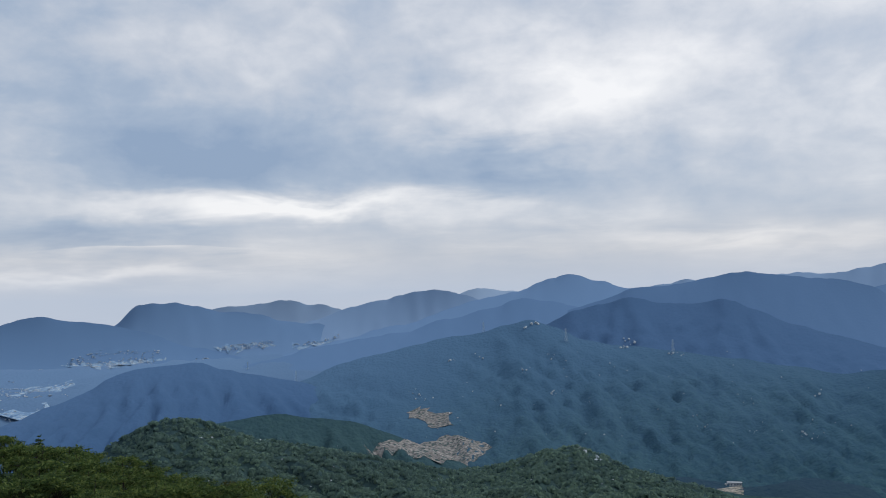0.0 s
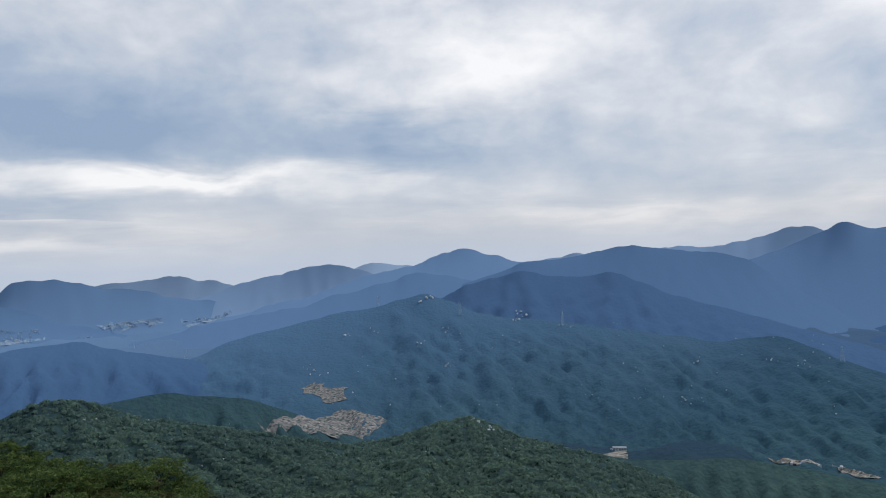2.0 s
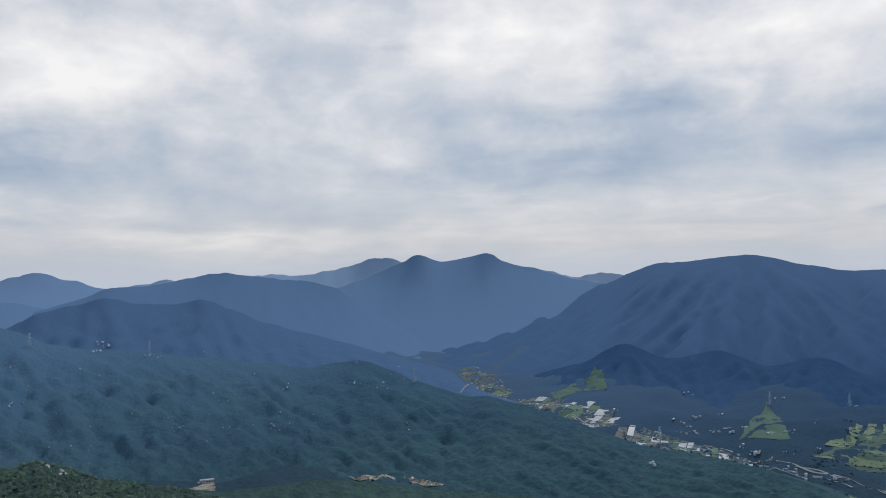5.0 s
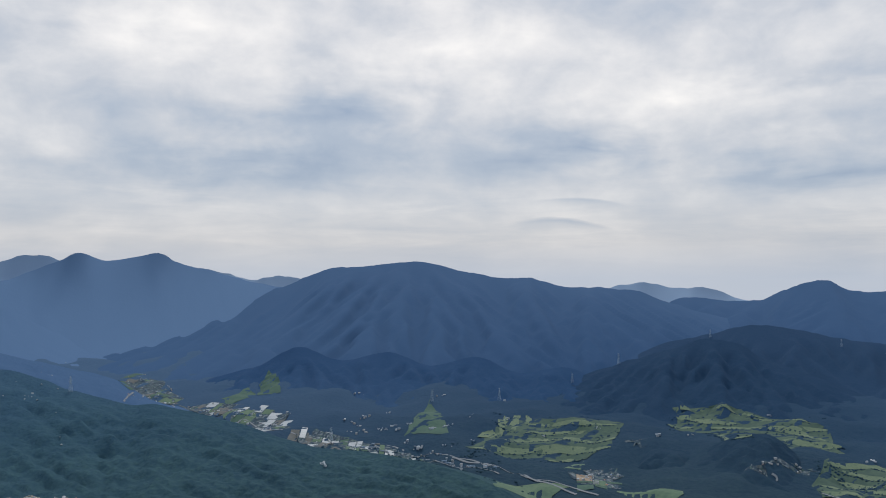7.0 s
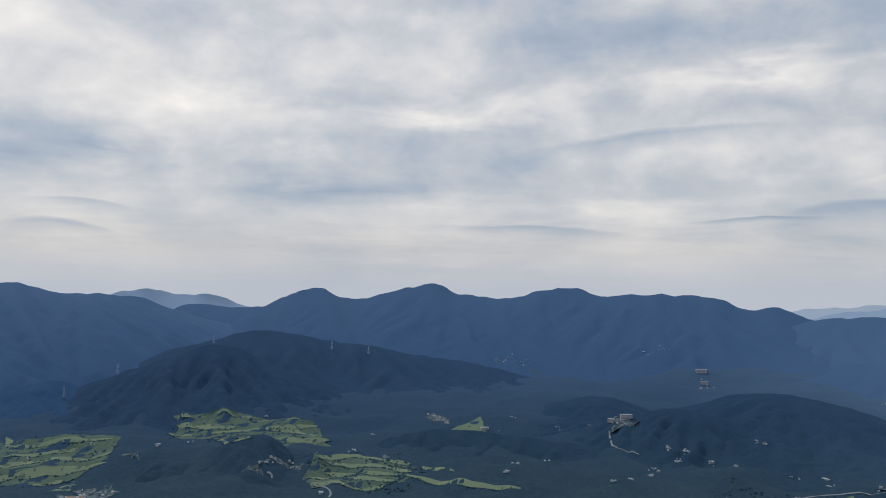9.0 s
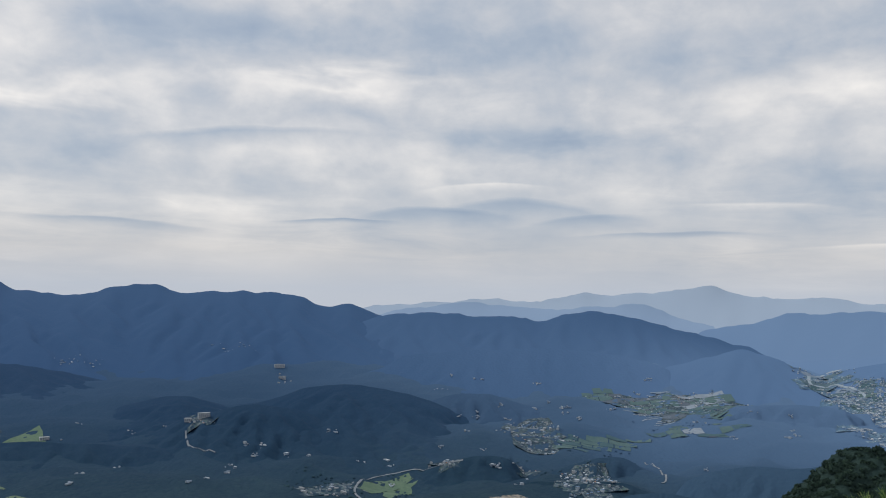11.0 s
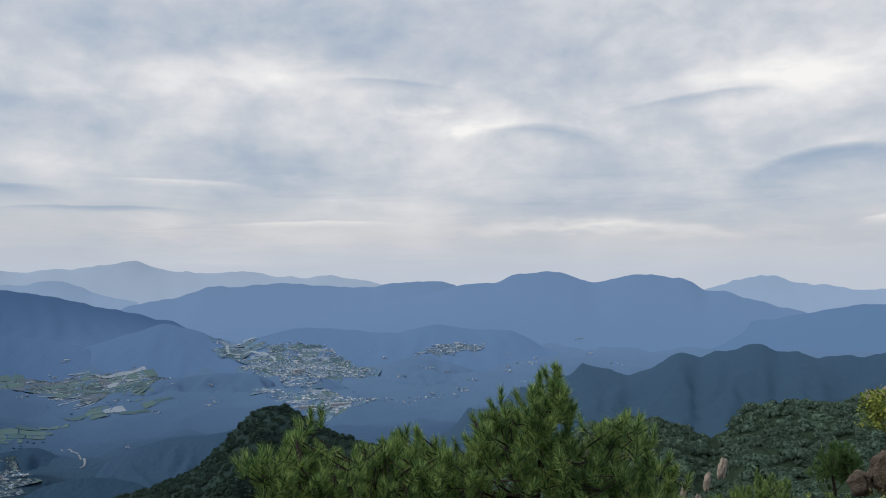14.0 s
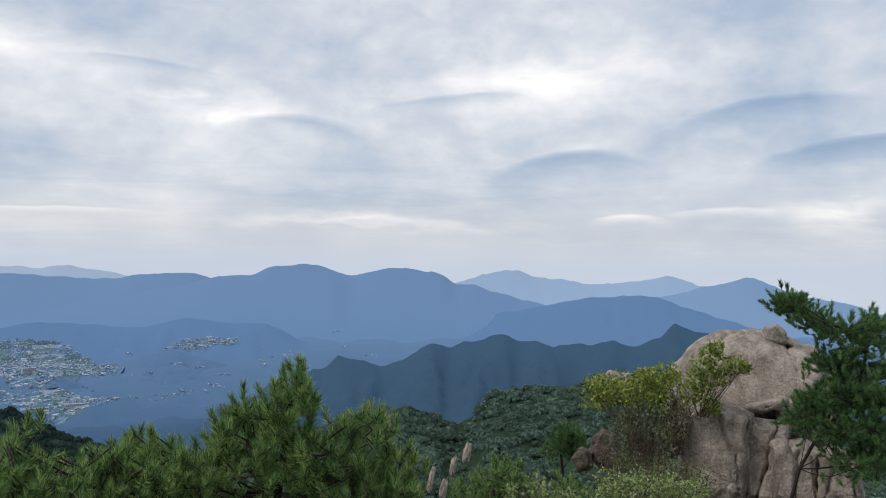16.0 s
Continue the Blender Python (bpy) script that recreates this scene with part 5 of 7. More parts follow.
field_block([(140.76, -5.56), (142.45, -5.09), (144.16, -4.85), (144.55, -5.12), (143.02, -6.16), (141.89, -6.14)], 74, 49, 70, [PLOT, PLOT, ROUGH_GRASS, SAND], 0.75, "green plot along the river", 9)
field_block([(65.2, -13.2), (68.7, -12.6), (69.3, -13.9), (66.4, -14.2)], 37, 28, 25, [PADDY, ROUGH_GRASS, SOIL, EARTH], 0.6, "farm parcel below the fairways", 10)


for outline, seed in (([(132.45, -6.76), (134.55, -6.62), (137.98, -7.10), (137.07, -7.66), (134.56, -7.79), (132.80, -7.42)], 31), ([(130.23, -7.59), (132.11, -8.04), (134.56, -8.44), (133.51, -8.82), (130.75, -8.18)], 32)):
    field_block(outline, 52, 8, 62, [FILM, FILM, SAND], 0.34, "row of pale film tunnels among fields", seed)


def house_parts(kind):
    """Walls and a roof of one of three kinds: cottage, block, shed."""
    w, d, h, r = {"cottage": (11, 8, 4.0, 2.6), "block": (20, 13, 10, 0.5), "shed": (34, 13, 5, 2.2)}[kind]
    walls = [(x * w / 2, y * d / 2, z) for z in (-4, h) for x, y in ((-1, -1), (1, -1), (1, 1), (-1, 1))]
    wf = [(0, 1, 5, 4), (1, 2, 6, 5), (2, 3, 7, 6), (3, 0, 4, 7)]
    e = 0.7
    roof = [((x * (w / 2 + e)), y * (d / 2 + e), h - 0.2) for x, y in ((-1, -1), (1, -1), (1, 1), (-1, 1))]
    if kind == "block":
        roof += [(x, y, z + 0.8) for x, y, z in roof]
        rf = [(0, 1, 5, 4), (1, 2, 6, 5), (2, 3, 7, 6), (3, 0, 4, 7), (4, 5, 6, 7), (3, 2, 1, 0)]
    else:
        roof += [(-w / 2 - e, 0, h + r), (w / 2 + e, 0, h + r)]
        rf = [(0, 1, 5, 4), (2, 3, 4, 5), (1, 2, 5), (3, 0, 4), (3, 2, 1, 0)]
    return walls, wf, roof, rf


HOUSE_KINDS = {}
for kind, roof_look, words in (("cottage", ROOF_BLUE, "small pale village house with a blue roof"), ("cottage", ROOF_RED, "small pale village house with an orange tiled roof"),
                               ("cottage", ROOF_GREY, "small pale village house with a grey roof"), ("block", ROOF_GREY, "pale flat-roofed village building"), ("shed", ROOF_GREY, "long pale farm shed with a grey roof")):
    walls, wf, roof, rf = house_parts(kind)
    root = new("house")
    mesh_object("wall", walls, wf, WALL_LIGHT, False, root)
    mesh_object("roof", roof, rf, roof_look, False, root)
    tagged(root, words, "house", "houses of the valley villages")
    HOUSE_KINDS[words] = root
FIRST_USE = set()


def village(outline, count, seed, size=1.0):
    """Single houses scattered inside an outline."""
    rng = random.Random(seed)
    poly = outline_on_ground(outline)
    if len(poly) < 3:
        return
    xs, ys = [p[0] for p in poly], [p[1] for p in poly]
    done, tries = 0, 0
    while done < count and tries < count * 40:
        tries += 1
        x, y = rng.uniform(min(xs), max(xs)), rng.uniform(min(ys), max(ys))
        if not inside(x, y, poly):
            continue
        z = land_z(x, y)
        if z is None:
            continue
        words = rng.choice(list(HOUSE_KINDS))
        at = pose(x, y, z + 1.1, 0, 0, rng.choice((20, 110, 35, 65)) + rng.uniform(-12, 12)) @ Matrix.Scale(0.30 * rng.uniform(0.7, 1.3), 4)
        root = HOUSE_KINDS[words]
        if words in FIRST_USE:
            made = copy_thing(root, at)
            made.scale = at.to_scale()
        else:
            made = root
            FIRST_USE.add(words)
            root.matrix_basis = at
        done += 1


village([(35.10, -6.26), (36.91, -6.18), (38.44, -7.07), (39.14, -7.91), (36.36, -8.05), (35.33, -7.17)], 38, 1)
village([(39.41, -8.37), (41.91, -8.32), (44.63, -8.79), (46.18, -9.16), (46.18, -10.14), (42.30, -9.45)], 18, 2)
village([(49.47, -10.63), (50.24, -9.80), (51.97, -9.10), (52.55, -9.57), (51.20, -10.71)], 13, 3)
village([(53.87, -11.75), (56.13, -11.85), (58.73, -12.81), (57.25, -12.70)], 14, 4)
village([(66.40, -12.76), (68.75, -13.10), (68.18, -14.05), (65.75, -13.50)], 25, 5)
village([(76.88, -12.02), (79.29, -11.80), (80.47, -11.90), (80.27, -12.19), (77.28, -12.30)], 11, 6)
village([(101.06, -8.91), (101.99, -8.62), (103.28, -8.93), (103.10, -9.37), (101.44, -9.63)], 7, 7)
village([(106.54, -5.64), (107.60, -5.60), (108.05, -6.60), (107.07, -6.64)], 7, 8)
village([(88.55, -8.75), (90.18, -9.08), (90.57, -9.45), (89.41, -9.31)], 11, 9)
village([(92.0, -9.6), (93.86, -9.7), (93.9, -9.95), (92.5, -10.0)], 3, 19)
village([(122.43, -8.99), (125.27, -8.68), (126.50, -9.93), (125.67, -11.14), (123.95, -10.88), (122.81, -9.85)], 38, 10)
village([(126.13, -12.25), (127.20, -11.79), (129.51, -11.64), (130.13, -12.67), (129.13, -13.39), (127.02, -13.79), (126.37, -13.05)], 28, 11)
village([(122.94, -11.76), (124.15, -11.72), (124.91, -12.36), (123.59, -12.43)], 8, 12)
village([(116.95, -12.15), (118.21, -11.68), (119.67, -11.46), (119.49, -11.85), (118.03, -12.31)], 11, 13)
village([(108.62, -13.47), (109.59, -13.16), (112.59, -13.25), (112.94, -13.65), (111.25, -13.98), (108.95, -13.76)], 16, 14)
village([(17.64, -12.99), (19.0, -12.84), (19.1, -13.1), (17.87, -13.2)], 5, 15)
village([(27.0, -13.25), (29.06, -13.13), (31.71, -13.33), (34.5, -13.8), (34.3, -13.95), (30.95, -13.53)], 12, 16)
village([(128.5, -6.8), (131.42, -7.00), (134.55, -6.51), (136.5, -6.9), (133.0, -7.6)], 19, 17)


def town(outline, count, seed, label, grow=1.0, paint=None):
    """Houses of a far town, too many and too small to tell apart."""
    rng = random.Random(seed)
    poly = outline_on_ground(outline)
    if len(poly) < 3:
        return
    xs, ys = [p[0] for p in poly], [p[1] for p in poly]
    verts, faces = [], []
    made, tries = 0, 0
    while made < count and tries < count * 30:
        tries += 1
        x, y = rng.uniform(min(xs), max(xs)), rng.uniform(min(ys), max(ys))
        if not inside(x, y, poly):
            continue
        z = land_z(x, y)
        m = pose(x, y, z + 1, 0, 0, 25 + rng.choice((0, 90)) + rng.uniform(-8, 8)) @ Matrix.Scale(0.28 * grow * rng.uniform(0.6, 1.6), 4)
        walls, wf, roof, rf = house_parts(rng.choice(("cottage", "cottage", "block", "shed")))
        for vs, fs in ((walls, wf), (roof, rf)):
            o = len(verts)
            verts += [(m @ Vector(v))[:] for v in vs]
            faces += [tuple(i + o for i in f) for f in fs]
        made += 1
    tagged(mesh_object("town_houses", verts, faces, paint or HAZED_TOWN_LOOK, False), label, "town", kind="stuff")


# town walls and roofs, blued by painted haze
HAZED_TOWN_LOOK = grain("hazed_town_walls_and_roofs", [(0.15, 0.23, 0.33), (0.27, 0.35, 0.43), (0.56, 0.60, 0.64)], (30, 4), 0.85, varied=0.9)
town([(142.46, -6.15), (144.55, -5.12), (148.40, -5.46), (151.90, -6.80), (150.74, -7.38), (148.41, -6.98), (148.02, -8.12), (146.09, -8.48), (145.32, -7.33)], 1900, 21, "pale houses of a far town in the valley")
town([(143.60, -8.06), (146.09, -8.48), (148.41, -8.12), (149.57, -8.51), (152.29, -8.97), (149.19, -9.83), (147.64, -9.92), (145.33, -8.84)], 420, 22, "pale houses at the near edge of town")
town([(154.23, -5.76), (156.17, -5.14), (159.25, -5.03), (159.06, -5.42), (156.17, -5.90)], 320, 23, "pale houses along a side valley")
town([(151.90, -8.51), (153.45, -8.81), (154.62, -8.43), (158.47, -8.15), (158.28, -8.38), (155.00, -8.80), (153.45, -9.08)], 50, 24, "pale sheds below the cone-shaped hill")
town([(140.76, -5.56), (142.45, -5.09), (144.16, -4.85), (144.55, -5.12), (143.02, -6.16), (141.89, -6.14)], 140, 25, "pale houses beside the river")
def far_town(area, n, seed):
    town(area, int(n * 1.6), seed, "pale houses of a far town on the plain", 0.9, HAZED_FAR_TOWN_LOOK if area[0][0] < 0 else None)


# hamlet walls and roofs, lightened and blued by painted haze
HAZED_HAMLET_LOOK = grain("hazed_hamlet_walls_and_roofs", [(0.20, 0.26, 0.34), (0.32, 0.38, 0.45), (0.54, 0.58, 0.62)], (30, 4), 0.85, varied=0.8)


def hamlets(area, clusters, houses, seed):
    """Small clusters of pale houses strewn over the valley floor."""
    rng = random.Random(seed)
    (b0, b1), (h0, h1) = area
    for _ in range(clusters):
        b, h = rng.uniform(b0, b1), rng.uniform(h0, h1)
        w, t = rng.uniform(0.15, 0.7), rng.uniform(0.05, 0.16)
        spots = [on_land(b, h + t), on_land(b, h - t)]
        if all(spots) and all(q[0].z < floor_height(q[2]) + 40 and q[2] > 1300 for q in spots):
            town([(b - w, h), (b - w * 0.3, h + t), (b + w, h + t * 0.4), (b + w * 0.6, h - t), (b - w * 0.5, h - t)], rng.randint(3, houses), rng.randint(0, 9999), "small cluster of pale houses amid dark woods", 0.85, HAZED_HAMLET_LOOK)


hamlets(((144, 163), (-7.5, -4.2)), 34, 9, 51)
hamlets(((152, 172), (-8.0, -4.0)), 16, 8, 52)
hamlets(((116, 142), (-9.5, -5.4)), 40, 8, 53)
hamlets(((118, 136), (-14.0, -9.5)), 26, 7, 54)
hamlets(((98, 118), (-13.5, -9.0)), 16, 7, 55)
hamlets(((38, 62), (-12.0, -7.8)), 30, 7, 56)
hamlets(((62, 98), (-14.0, -8.5)), 16, 6, 57)
hamlets(((-28, -12), (-6.0, -3.6)), 20, 14, 58)
far_town([(35.10, -6.26), (36.91, -6.18), (38.44, -7.07), (39.14, -7.91), (36.36, -8.05), (35.33, -7.17)], 40, 30)
far_town([(122.43, -8.99), (125.27, -8.68), (126.50, -9.93), (125.67, -11.14), (123.95, -10.88), (122.81, -9.85)], 50, 31)
far_town([(126.13, -12.25), (127.20, -11.79), (129.51, -11.64), (130.13, -12.67), (129.13, -13.39), (127.02, -13.79), (126.37, -13.05)], 40, 32)
far_town([(39.41, -8.37), (44.63, -8.79), (46.18, -10.14), (42.30, -9.45)], 22, 33)
far_town([(46.2, -10.3), (56.13, -11.85), (61.5, -13.2), (58.0, -13.0), (50.0, -11.4)], 34, 34)
far_town([(127.11, -7.14), (134.55, -6.51), (138.53, -7.00), (137.44, -7.89), (132.11, -8.04)], 60, 35)
far_town([(-28.11, -5.33), (-26.27, -5.21), (-24.04, -5.23), (-24.53, -5.61), (-26.89, -5.94), (-28.11, -6.07)], 110, 36)
far_town([(-24.68, -3.93), (-22.39, -3.72), (-18.65, -3.56), (-18.83, -3.91), (-21.23, -4.25), (-21.73, -4.57), (-23.39, -4.12)], 150, 37)
far_town([(-15.45, -3.56), (-14.00, -3.33), (-11.59, -3.13), (-11.78, -3.43), (-14.00, -3.78)], 70, 38)
far_town([(-10.29, -3.49), (-7.24, -2.84), (-7.05, -3.11), (-9.53, -3.59)], 40, 39)
far_town([(-28.11, -6.67), (-26.27, -6.50), (-25.33, -6.24), (-26.28, -7.01)], 40, 40)
far_town([(102.2, -3.9), (104, -4.0), (106, -4.4), (103, -4.6)], 10, 41)
far_town([(92.8, -4.6), (95.6, -4.7), (96.2, -5.2), (94, -5.3)], 14, 42)


def long_building(b, h, wide, deep, tall, floors, turn, label):
    """A pale building of several storeys with rows of windows and a flat roof."""
    place = on_land(b, h)[0]
    root = new("building")
    root.matrix_basis = pose(place.x, place.y, place.z + 0.4, 0, 0, turn - b)
    v, f = block((0, 0, tall / 2 - 2), (wide, deep, tall + 4))
    mesh_object("wall", v, f, WALL_LIGHT, False, root)
    v, f = block((0, 0, tall + 0.5), (wide + 1.2, deep + 1.2, 0.9))
    mesh_object("roof", v, f, ROOF_GREY, False, root)
    n = max(3, int(wide / 5))
    pane = None
    for k in range(floors):
        for i in range(n):
            x, z = -wide / 2 + (i + 0.5) * wide / n, tall * (k + 0.55) / floors
            if pane is None:
                v, f = block((0, 0, 0), (wide / n * 0.62, 0.3, tall / floors * 0.5))
                ob = mesh_object("window", v, f, DARK_GLASS, False, root)
                pane = ob.data
            else:
                ob = new("window", pane)
                ob.parent = root
            ob.location = (x, -deep / 2 - 0.1, z)
    return tagged(root, label, "building", "public buildings of the valley")


def block(middle, size):
    (x, y, z), (a, b, c) = middle, (q / 2 for q in size)
    v = [(x + i * a, y + j * b, z + k * c) for k in (-1, 1) for i, j in ((-1, -1), (1, -1), (1, 1), (-1, 1))]
    return v, [(0, 1, 5, 4), (1, 2, 6, 5), (2, 3, 7, 6), (3, 0, 4, 7), (4, 5, 6, 7), (3, 2, 1, 0)]


DARK_GLASS = grain("dark_window_glass", [(0.10, 0.14, 0.19), (0.13, 0.17, 0.22), (0.17, 0.21, 0.26)], (8, 2), 0.3)
long_building(18.75, -13.0, 27, 9, 5.5, 1, 4, "low pale hall with a grey roof on a levelled yard")
long_building(102.3, -8.75, 30, 11, 11, 3, 12, "white three-storey building with rows of dark windows")
long_building(101.3, -8.95, 16, 9, 6, 2, -20, "small white building beside the larger one")
long_building(107.1, -5.55, 40, 14, 12, 3, 8, "pale hazy building with rows of windows on a slope")
long_building(107.3, -6.3, 26, 10, 9, 2, 8, "pale hazy lower building on a slope")
long_building(146.6, -7.0, 40, 14, 12, 3, 15, "large pale building among the town houses")
long_building(149.4, -9.2, 60, 12, 6, 2, 8, "long pale hall at the edge of town")
long_building(147.2, -9.35, 48, 12, 6, 2, 8, "long pale hall at the edge of town")
long_building(92.8, -9.75, 22, 10, 6, 2, 10, "white building beside a green field")


# dark trees between the fairways
rng = np.random.default_rng(5)
places, sizes = [], []
for area, n in (([(60, -9.3), (68.8, -9.5), (69, -11.9), (58, -12.2)], 320), ([(80.8, -11.5), (88.5, -11.3), (88.5, -13.8), (81, -13.4)], 420), ([(72, -8.8), (81.6, -9.0), (81.6, -10.8), (72, -10.2)], 260),
                ([(46.2, -10.1), (60, -11.9), (64, -14.5), (56, -13.2), (48, -11.5)], 420), ([(123, -9), (131, -9.6), (131, -13.5), (123, -13)], 420), ([(128, -7), (138, -7), (138, -9.5), (131, -9.6)], 260),
                ([(108, -12.5), (116.5, -12.2), (116, -14.3), (108, -14)], 260), ([(143, -6), (152, -6.8), (150, -9.6), (144, -8.6)], 300)):
    poly = outline_on_ground(area)
    xs, ys = [p[0] for p in poly], [p[1] for p in poly]
    for _ in range(n // 2):
        x, y = rng.uniform(min(xs), max(xs)), rng.uniform(min(ys), max(ys))
        if not inside(x, y, poly):
            continue
        # trees stand in belts
        if noise.noise((x / 90, y / 60, 2)) < -0.05:
            continue
        for q in range(3):
            dx, dy = rng.uniform(-14, 14, 2)
            z = land_z(x + dx, y + dy)
            s = rng.uniform(1.6, 3.6)
            places.append((x + dx, y + dy, z + 0.1 * s))
            sizes.append(s)
for x, y in ROW_TREES:
    z = land_z(x, y)
    if z is not None:
        s = rng.uniform(1.4, 3.0)
        places.append((x, y, z + 0.1 * s))
        sizes.append(s)
v, f = crowns(places, sizes, 1, rng)
# belt trees are tinted by the same painted haze
tagged(joined("tree_belts", v, f, woods("hazed_belt_trees", None, 0.35, 9, 0, (0.06, 0.10, 0.06), haze_tint=DIM_HAZE, varied=0.3)), "belts of dark trees between fields and fairways", "trees", kind="stuff")


# ---- pylons ----
# steel tones blued by distance haze painted into them
STEEL = grain("hazed_galvanised_steel", [(0.28, 0.38, 0.49), (0.38, 0.48, 0.58), (0.48, 0.56, 0.64)], (6, 1), 0.5, metal=0.3)


def bar(verts, faces, a, b, w):
    """A square bar from a to b."""
    a, b = Vector(a), Vector(b)
    d = (b - a).normalized()
    s = d.orthogonal().normalized() * w / 2
    t = d.cross(s).normalized() * w / 2
    o = len(verts)
    verts += [(p + x * s + y * t)[:] for p in (a, b) for x, y in ((-1, -1), (1, -1), (1, 1), (-1, 1))]
    faces += [(o, o + 1, o + 5, o + 4), (o + 1, o + 2, o + 6, o + 5), (o + 2, o + 3, o + 7, o + 6), (o + 3, o, o + 4, o + 7), (o, o + 3, o + 2, o + 1), (o + 4, o + 5, o + 6, o + 7)]


def pylon():
    root = new("pylon")
    tall = 44

    def half(z):
        return 4.2 * (1 - z / tall) ** 1.1 + 0.7

    for sx, sy in ((-1, -1), (1, -1), (1, 1), (-1, 1)):
        v, f = [], []
        for k in range(6):
            z0, z1 = tall * k / 6, tall * (k + 1) / 6
            bar(v, f, (sx * half(z0), sy * half(z0), z0 - (3 if k == 0 else 0)), (sx * half(z1), sy * half(z1), z1), 0.42)
        mesh_object("leg", v, f, STEEL, False, root)
    v, f = [], []
    for k in range(7):
        z0, z1 = tall * k / 7, tall * (k + 1) / 7
        for (ax, ay), (bx, by) in (((-1, -1), (1, -1)), ((1, -1), (1, 1)), ((1, 1), (-1, 1)), ((-1, 1), (-1, -1))):
            bar(v, f, (ax * half(z0), ay * half(z0), z0), (bx * half(z1), by * half(z1), z1), 0.22)
            bar(v, f, (bx * half(z0), by * half(z0), z0), (ax * half(z1), ay * half(z1), z1), 0.22)
    mesh_object("bracing", v, f, STEEL, False, root)
    for z, reach in ((30, 7.0), (36, 6.0), (42, 5.0)):
        v, f = [], []
        for s in (-1, 1):
            bar(v, f, (0, 0, z + 1.4), (s * reach, 0, z), 0.3)
            bar(v, f, (0, 0, z - 0.6), (s * reach, 0, z), 0.3)
        mesh_object("crossarm", v, f, STEEL, False, root)
    return tagged(root, "tall steel lattice pylon standing on a wooded crest", "pylon", "pylons of the power lines")


first = pylon()
PYLONS = [(8.26, -3.84, 1.0), (15.25, -4.68, 1.0), (2.67, -3.06, 0.8), (-10.18, -5.94, 1.1), (-13.36, -5.04, 0.9), (32.66, -7.15, 1.0), (49.08, -11.06, 1.0), (55.97, -8.5, 1.0), (74.52, -3.99, 0.8), (68.62, -5.89, 1.0), (60.58, -8.39, 1.0), (65.52, -7.18, 0.9), (82.3, -4.4, 0.8), (84.8, -4.75, 0.8)]
for k, (b, h, s) in enumerate(PYLONS):
    hit = on_land(b, h)
    hit = hit or on_land(b, h - 0.35)
    m = pose(*hit[0], 0, 0, 35 - b) @ Matrix.Scale(s * 0.85, 4)
    if k == 0:
        first.matrix_basis = m
    else:
        made = copy_thing(first, m)
        made.scale = m.to_scale()


# ---- pale rocks on the mountainsides ----
def boulder_mesh(seed):
    bm = bmesh.new()
    bmesh.ops.create_icosphere(bm, subdivisions=2, radius=1)
    for p in bm.verts:
        n = noise.fractal(p.co * 0.9 + Vector((seed, 0, 0)), 1, 2, 3)
        p.co *= 1 + 0.8 * n
        p.co.z *= 0.75
    me = bpy.data.meshes.new("rock")
    bm.to_mesh(me)
    bm.free()
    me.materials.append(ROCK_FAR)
    return me


ROCKS = [boulder_mesh(k * 3.7) for k in range(5)]
rr = random.Random(8)
OUTCROPS = [(0.56, -5.00, 7), (2.39, -4.74, 8), (7.20, -4.85, 4), (5.25, -5.69, 4), (7.23, -7.23, 5), (9.63, -7.81, 3), (17.17, -9.29, 5), (12.51, -3.95, 7), (12.23, -4.28, 6), (15.30, -4.6, 7), (6.12, -2.75, 8), (9.07, -11.0, 4), (10.16, -11.7, 4),
            (23.70, -7.13, 4), (20.10, -9.67, 3), (-1.53, -7.38, 4), (23.42, -9.72, 3), (20.01, -7.74, 3), (-12.64, -9.9, 3), (-16.07, -9.3, 2), (48.31, -12.56, 7), (28.38, -7.12, 5), (30.42, -7.26, 5)]
for b, h, s in OUTCROPS:
    for k in range(rr.choice((3, 4, 5, 6, 7))):
        hit = on_land(b + rr.gauss(0, 0.26), h + rr.gauss(0, 0.13))
        if not hit:
            continue
        ob = new("rock", rr.choice(ROCKS))
        g = s * rr.choice((0.16, 0.24, 0.34, 0.42, 0.62))
        ob.matrix_basis = Matrix.Translation(hit[0]) @ pose(0, 0, g * 0.35, rr.uniform(-20, 20), rr.uniform(-20, 20), rr.uniform(0, 360)) @ Matrix.Diagonal((g, g * rr.uniform(0.6, 1.0), g * rr.uniform(0.8, 1.5), 1))
        tagged(ob, "pale granite outcrop among dark trees", "rock", "pale rocks on the mountainsides")
for k in range(125):
    hit = on_land(rr.uniform(-3, 33), rr.uniform(-10.5, -4.5)) if k < 75 else on_land(rr.uniform(-16, 14), rr.uniform(-13.5, -9.5))
    if not hit:
        continue
    ob = new("rock", rr.choice(ROCKS))
    g = rr.uniform(0.8, 2.1) * (1 if k < 75 else 0.5)
    ob.matrix_basis = Matrix.Translation(hit[0]) @ pose(0, 0, g * 0.6, 0, 0, rr.uniform(0, 360)) @ Matrix.Diagonal((g, g * 0.8, g, 1))
    tagged(ob, "small pale granite boulder among trees", "rock", "pale rocks on the mountainsides")


# ---- the summit: rocks, pines and bushes ----
GRANITE = grain("weathered_granite", [(0.17, 0.140, 0.112), (0.34, 0.290, 0.238), (0.50, 0.445, 0.375)], (0.5, 0.06), 0.92, 0.05)
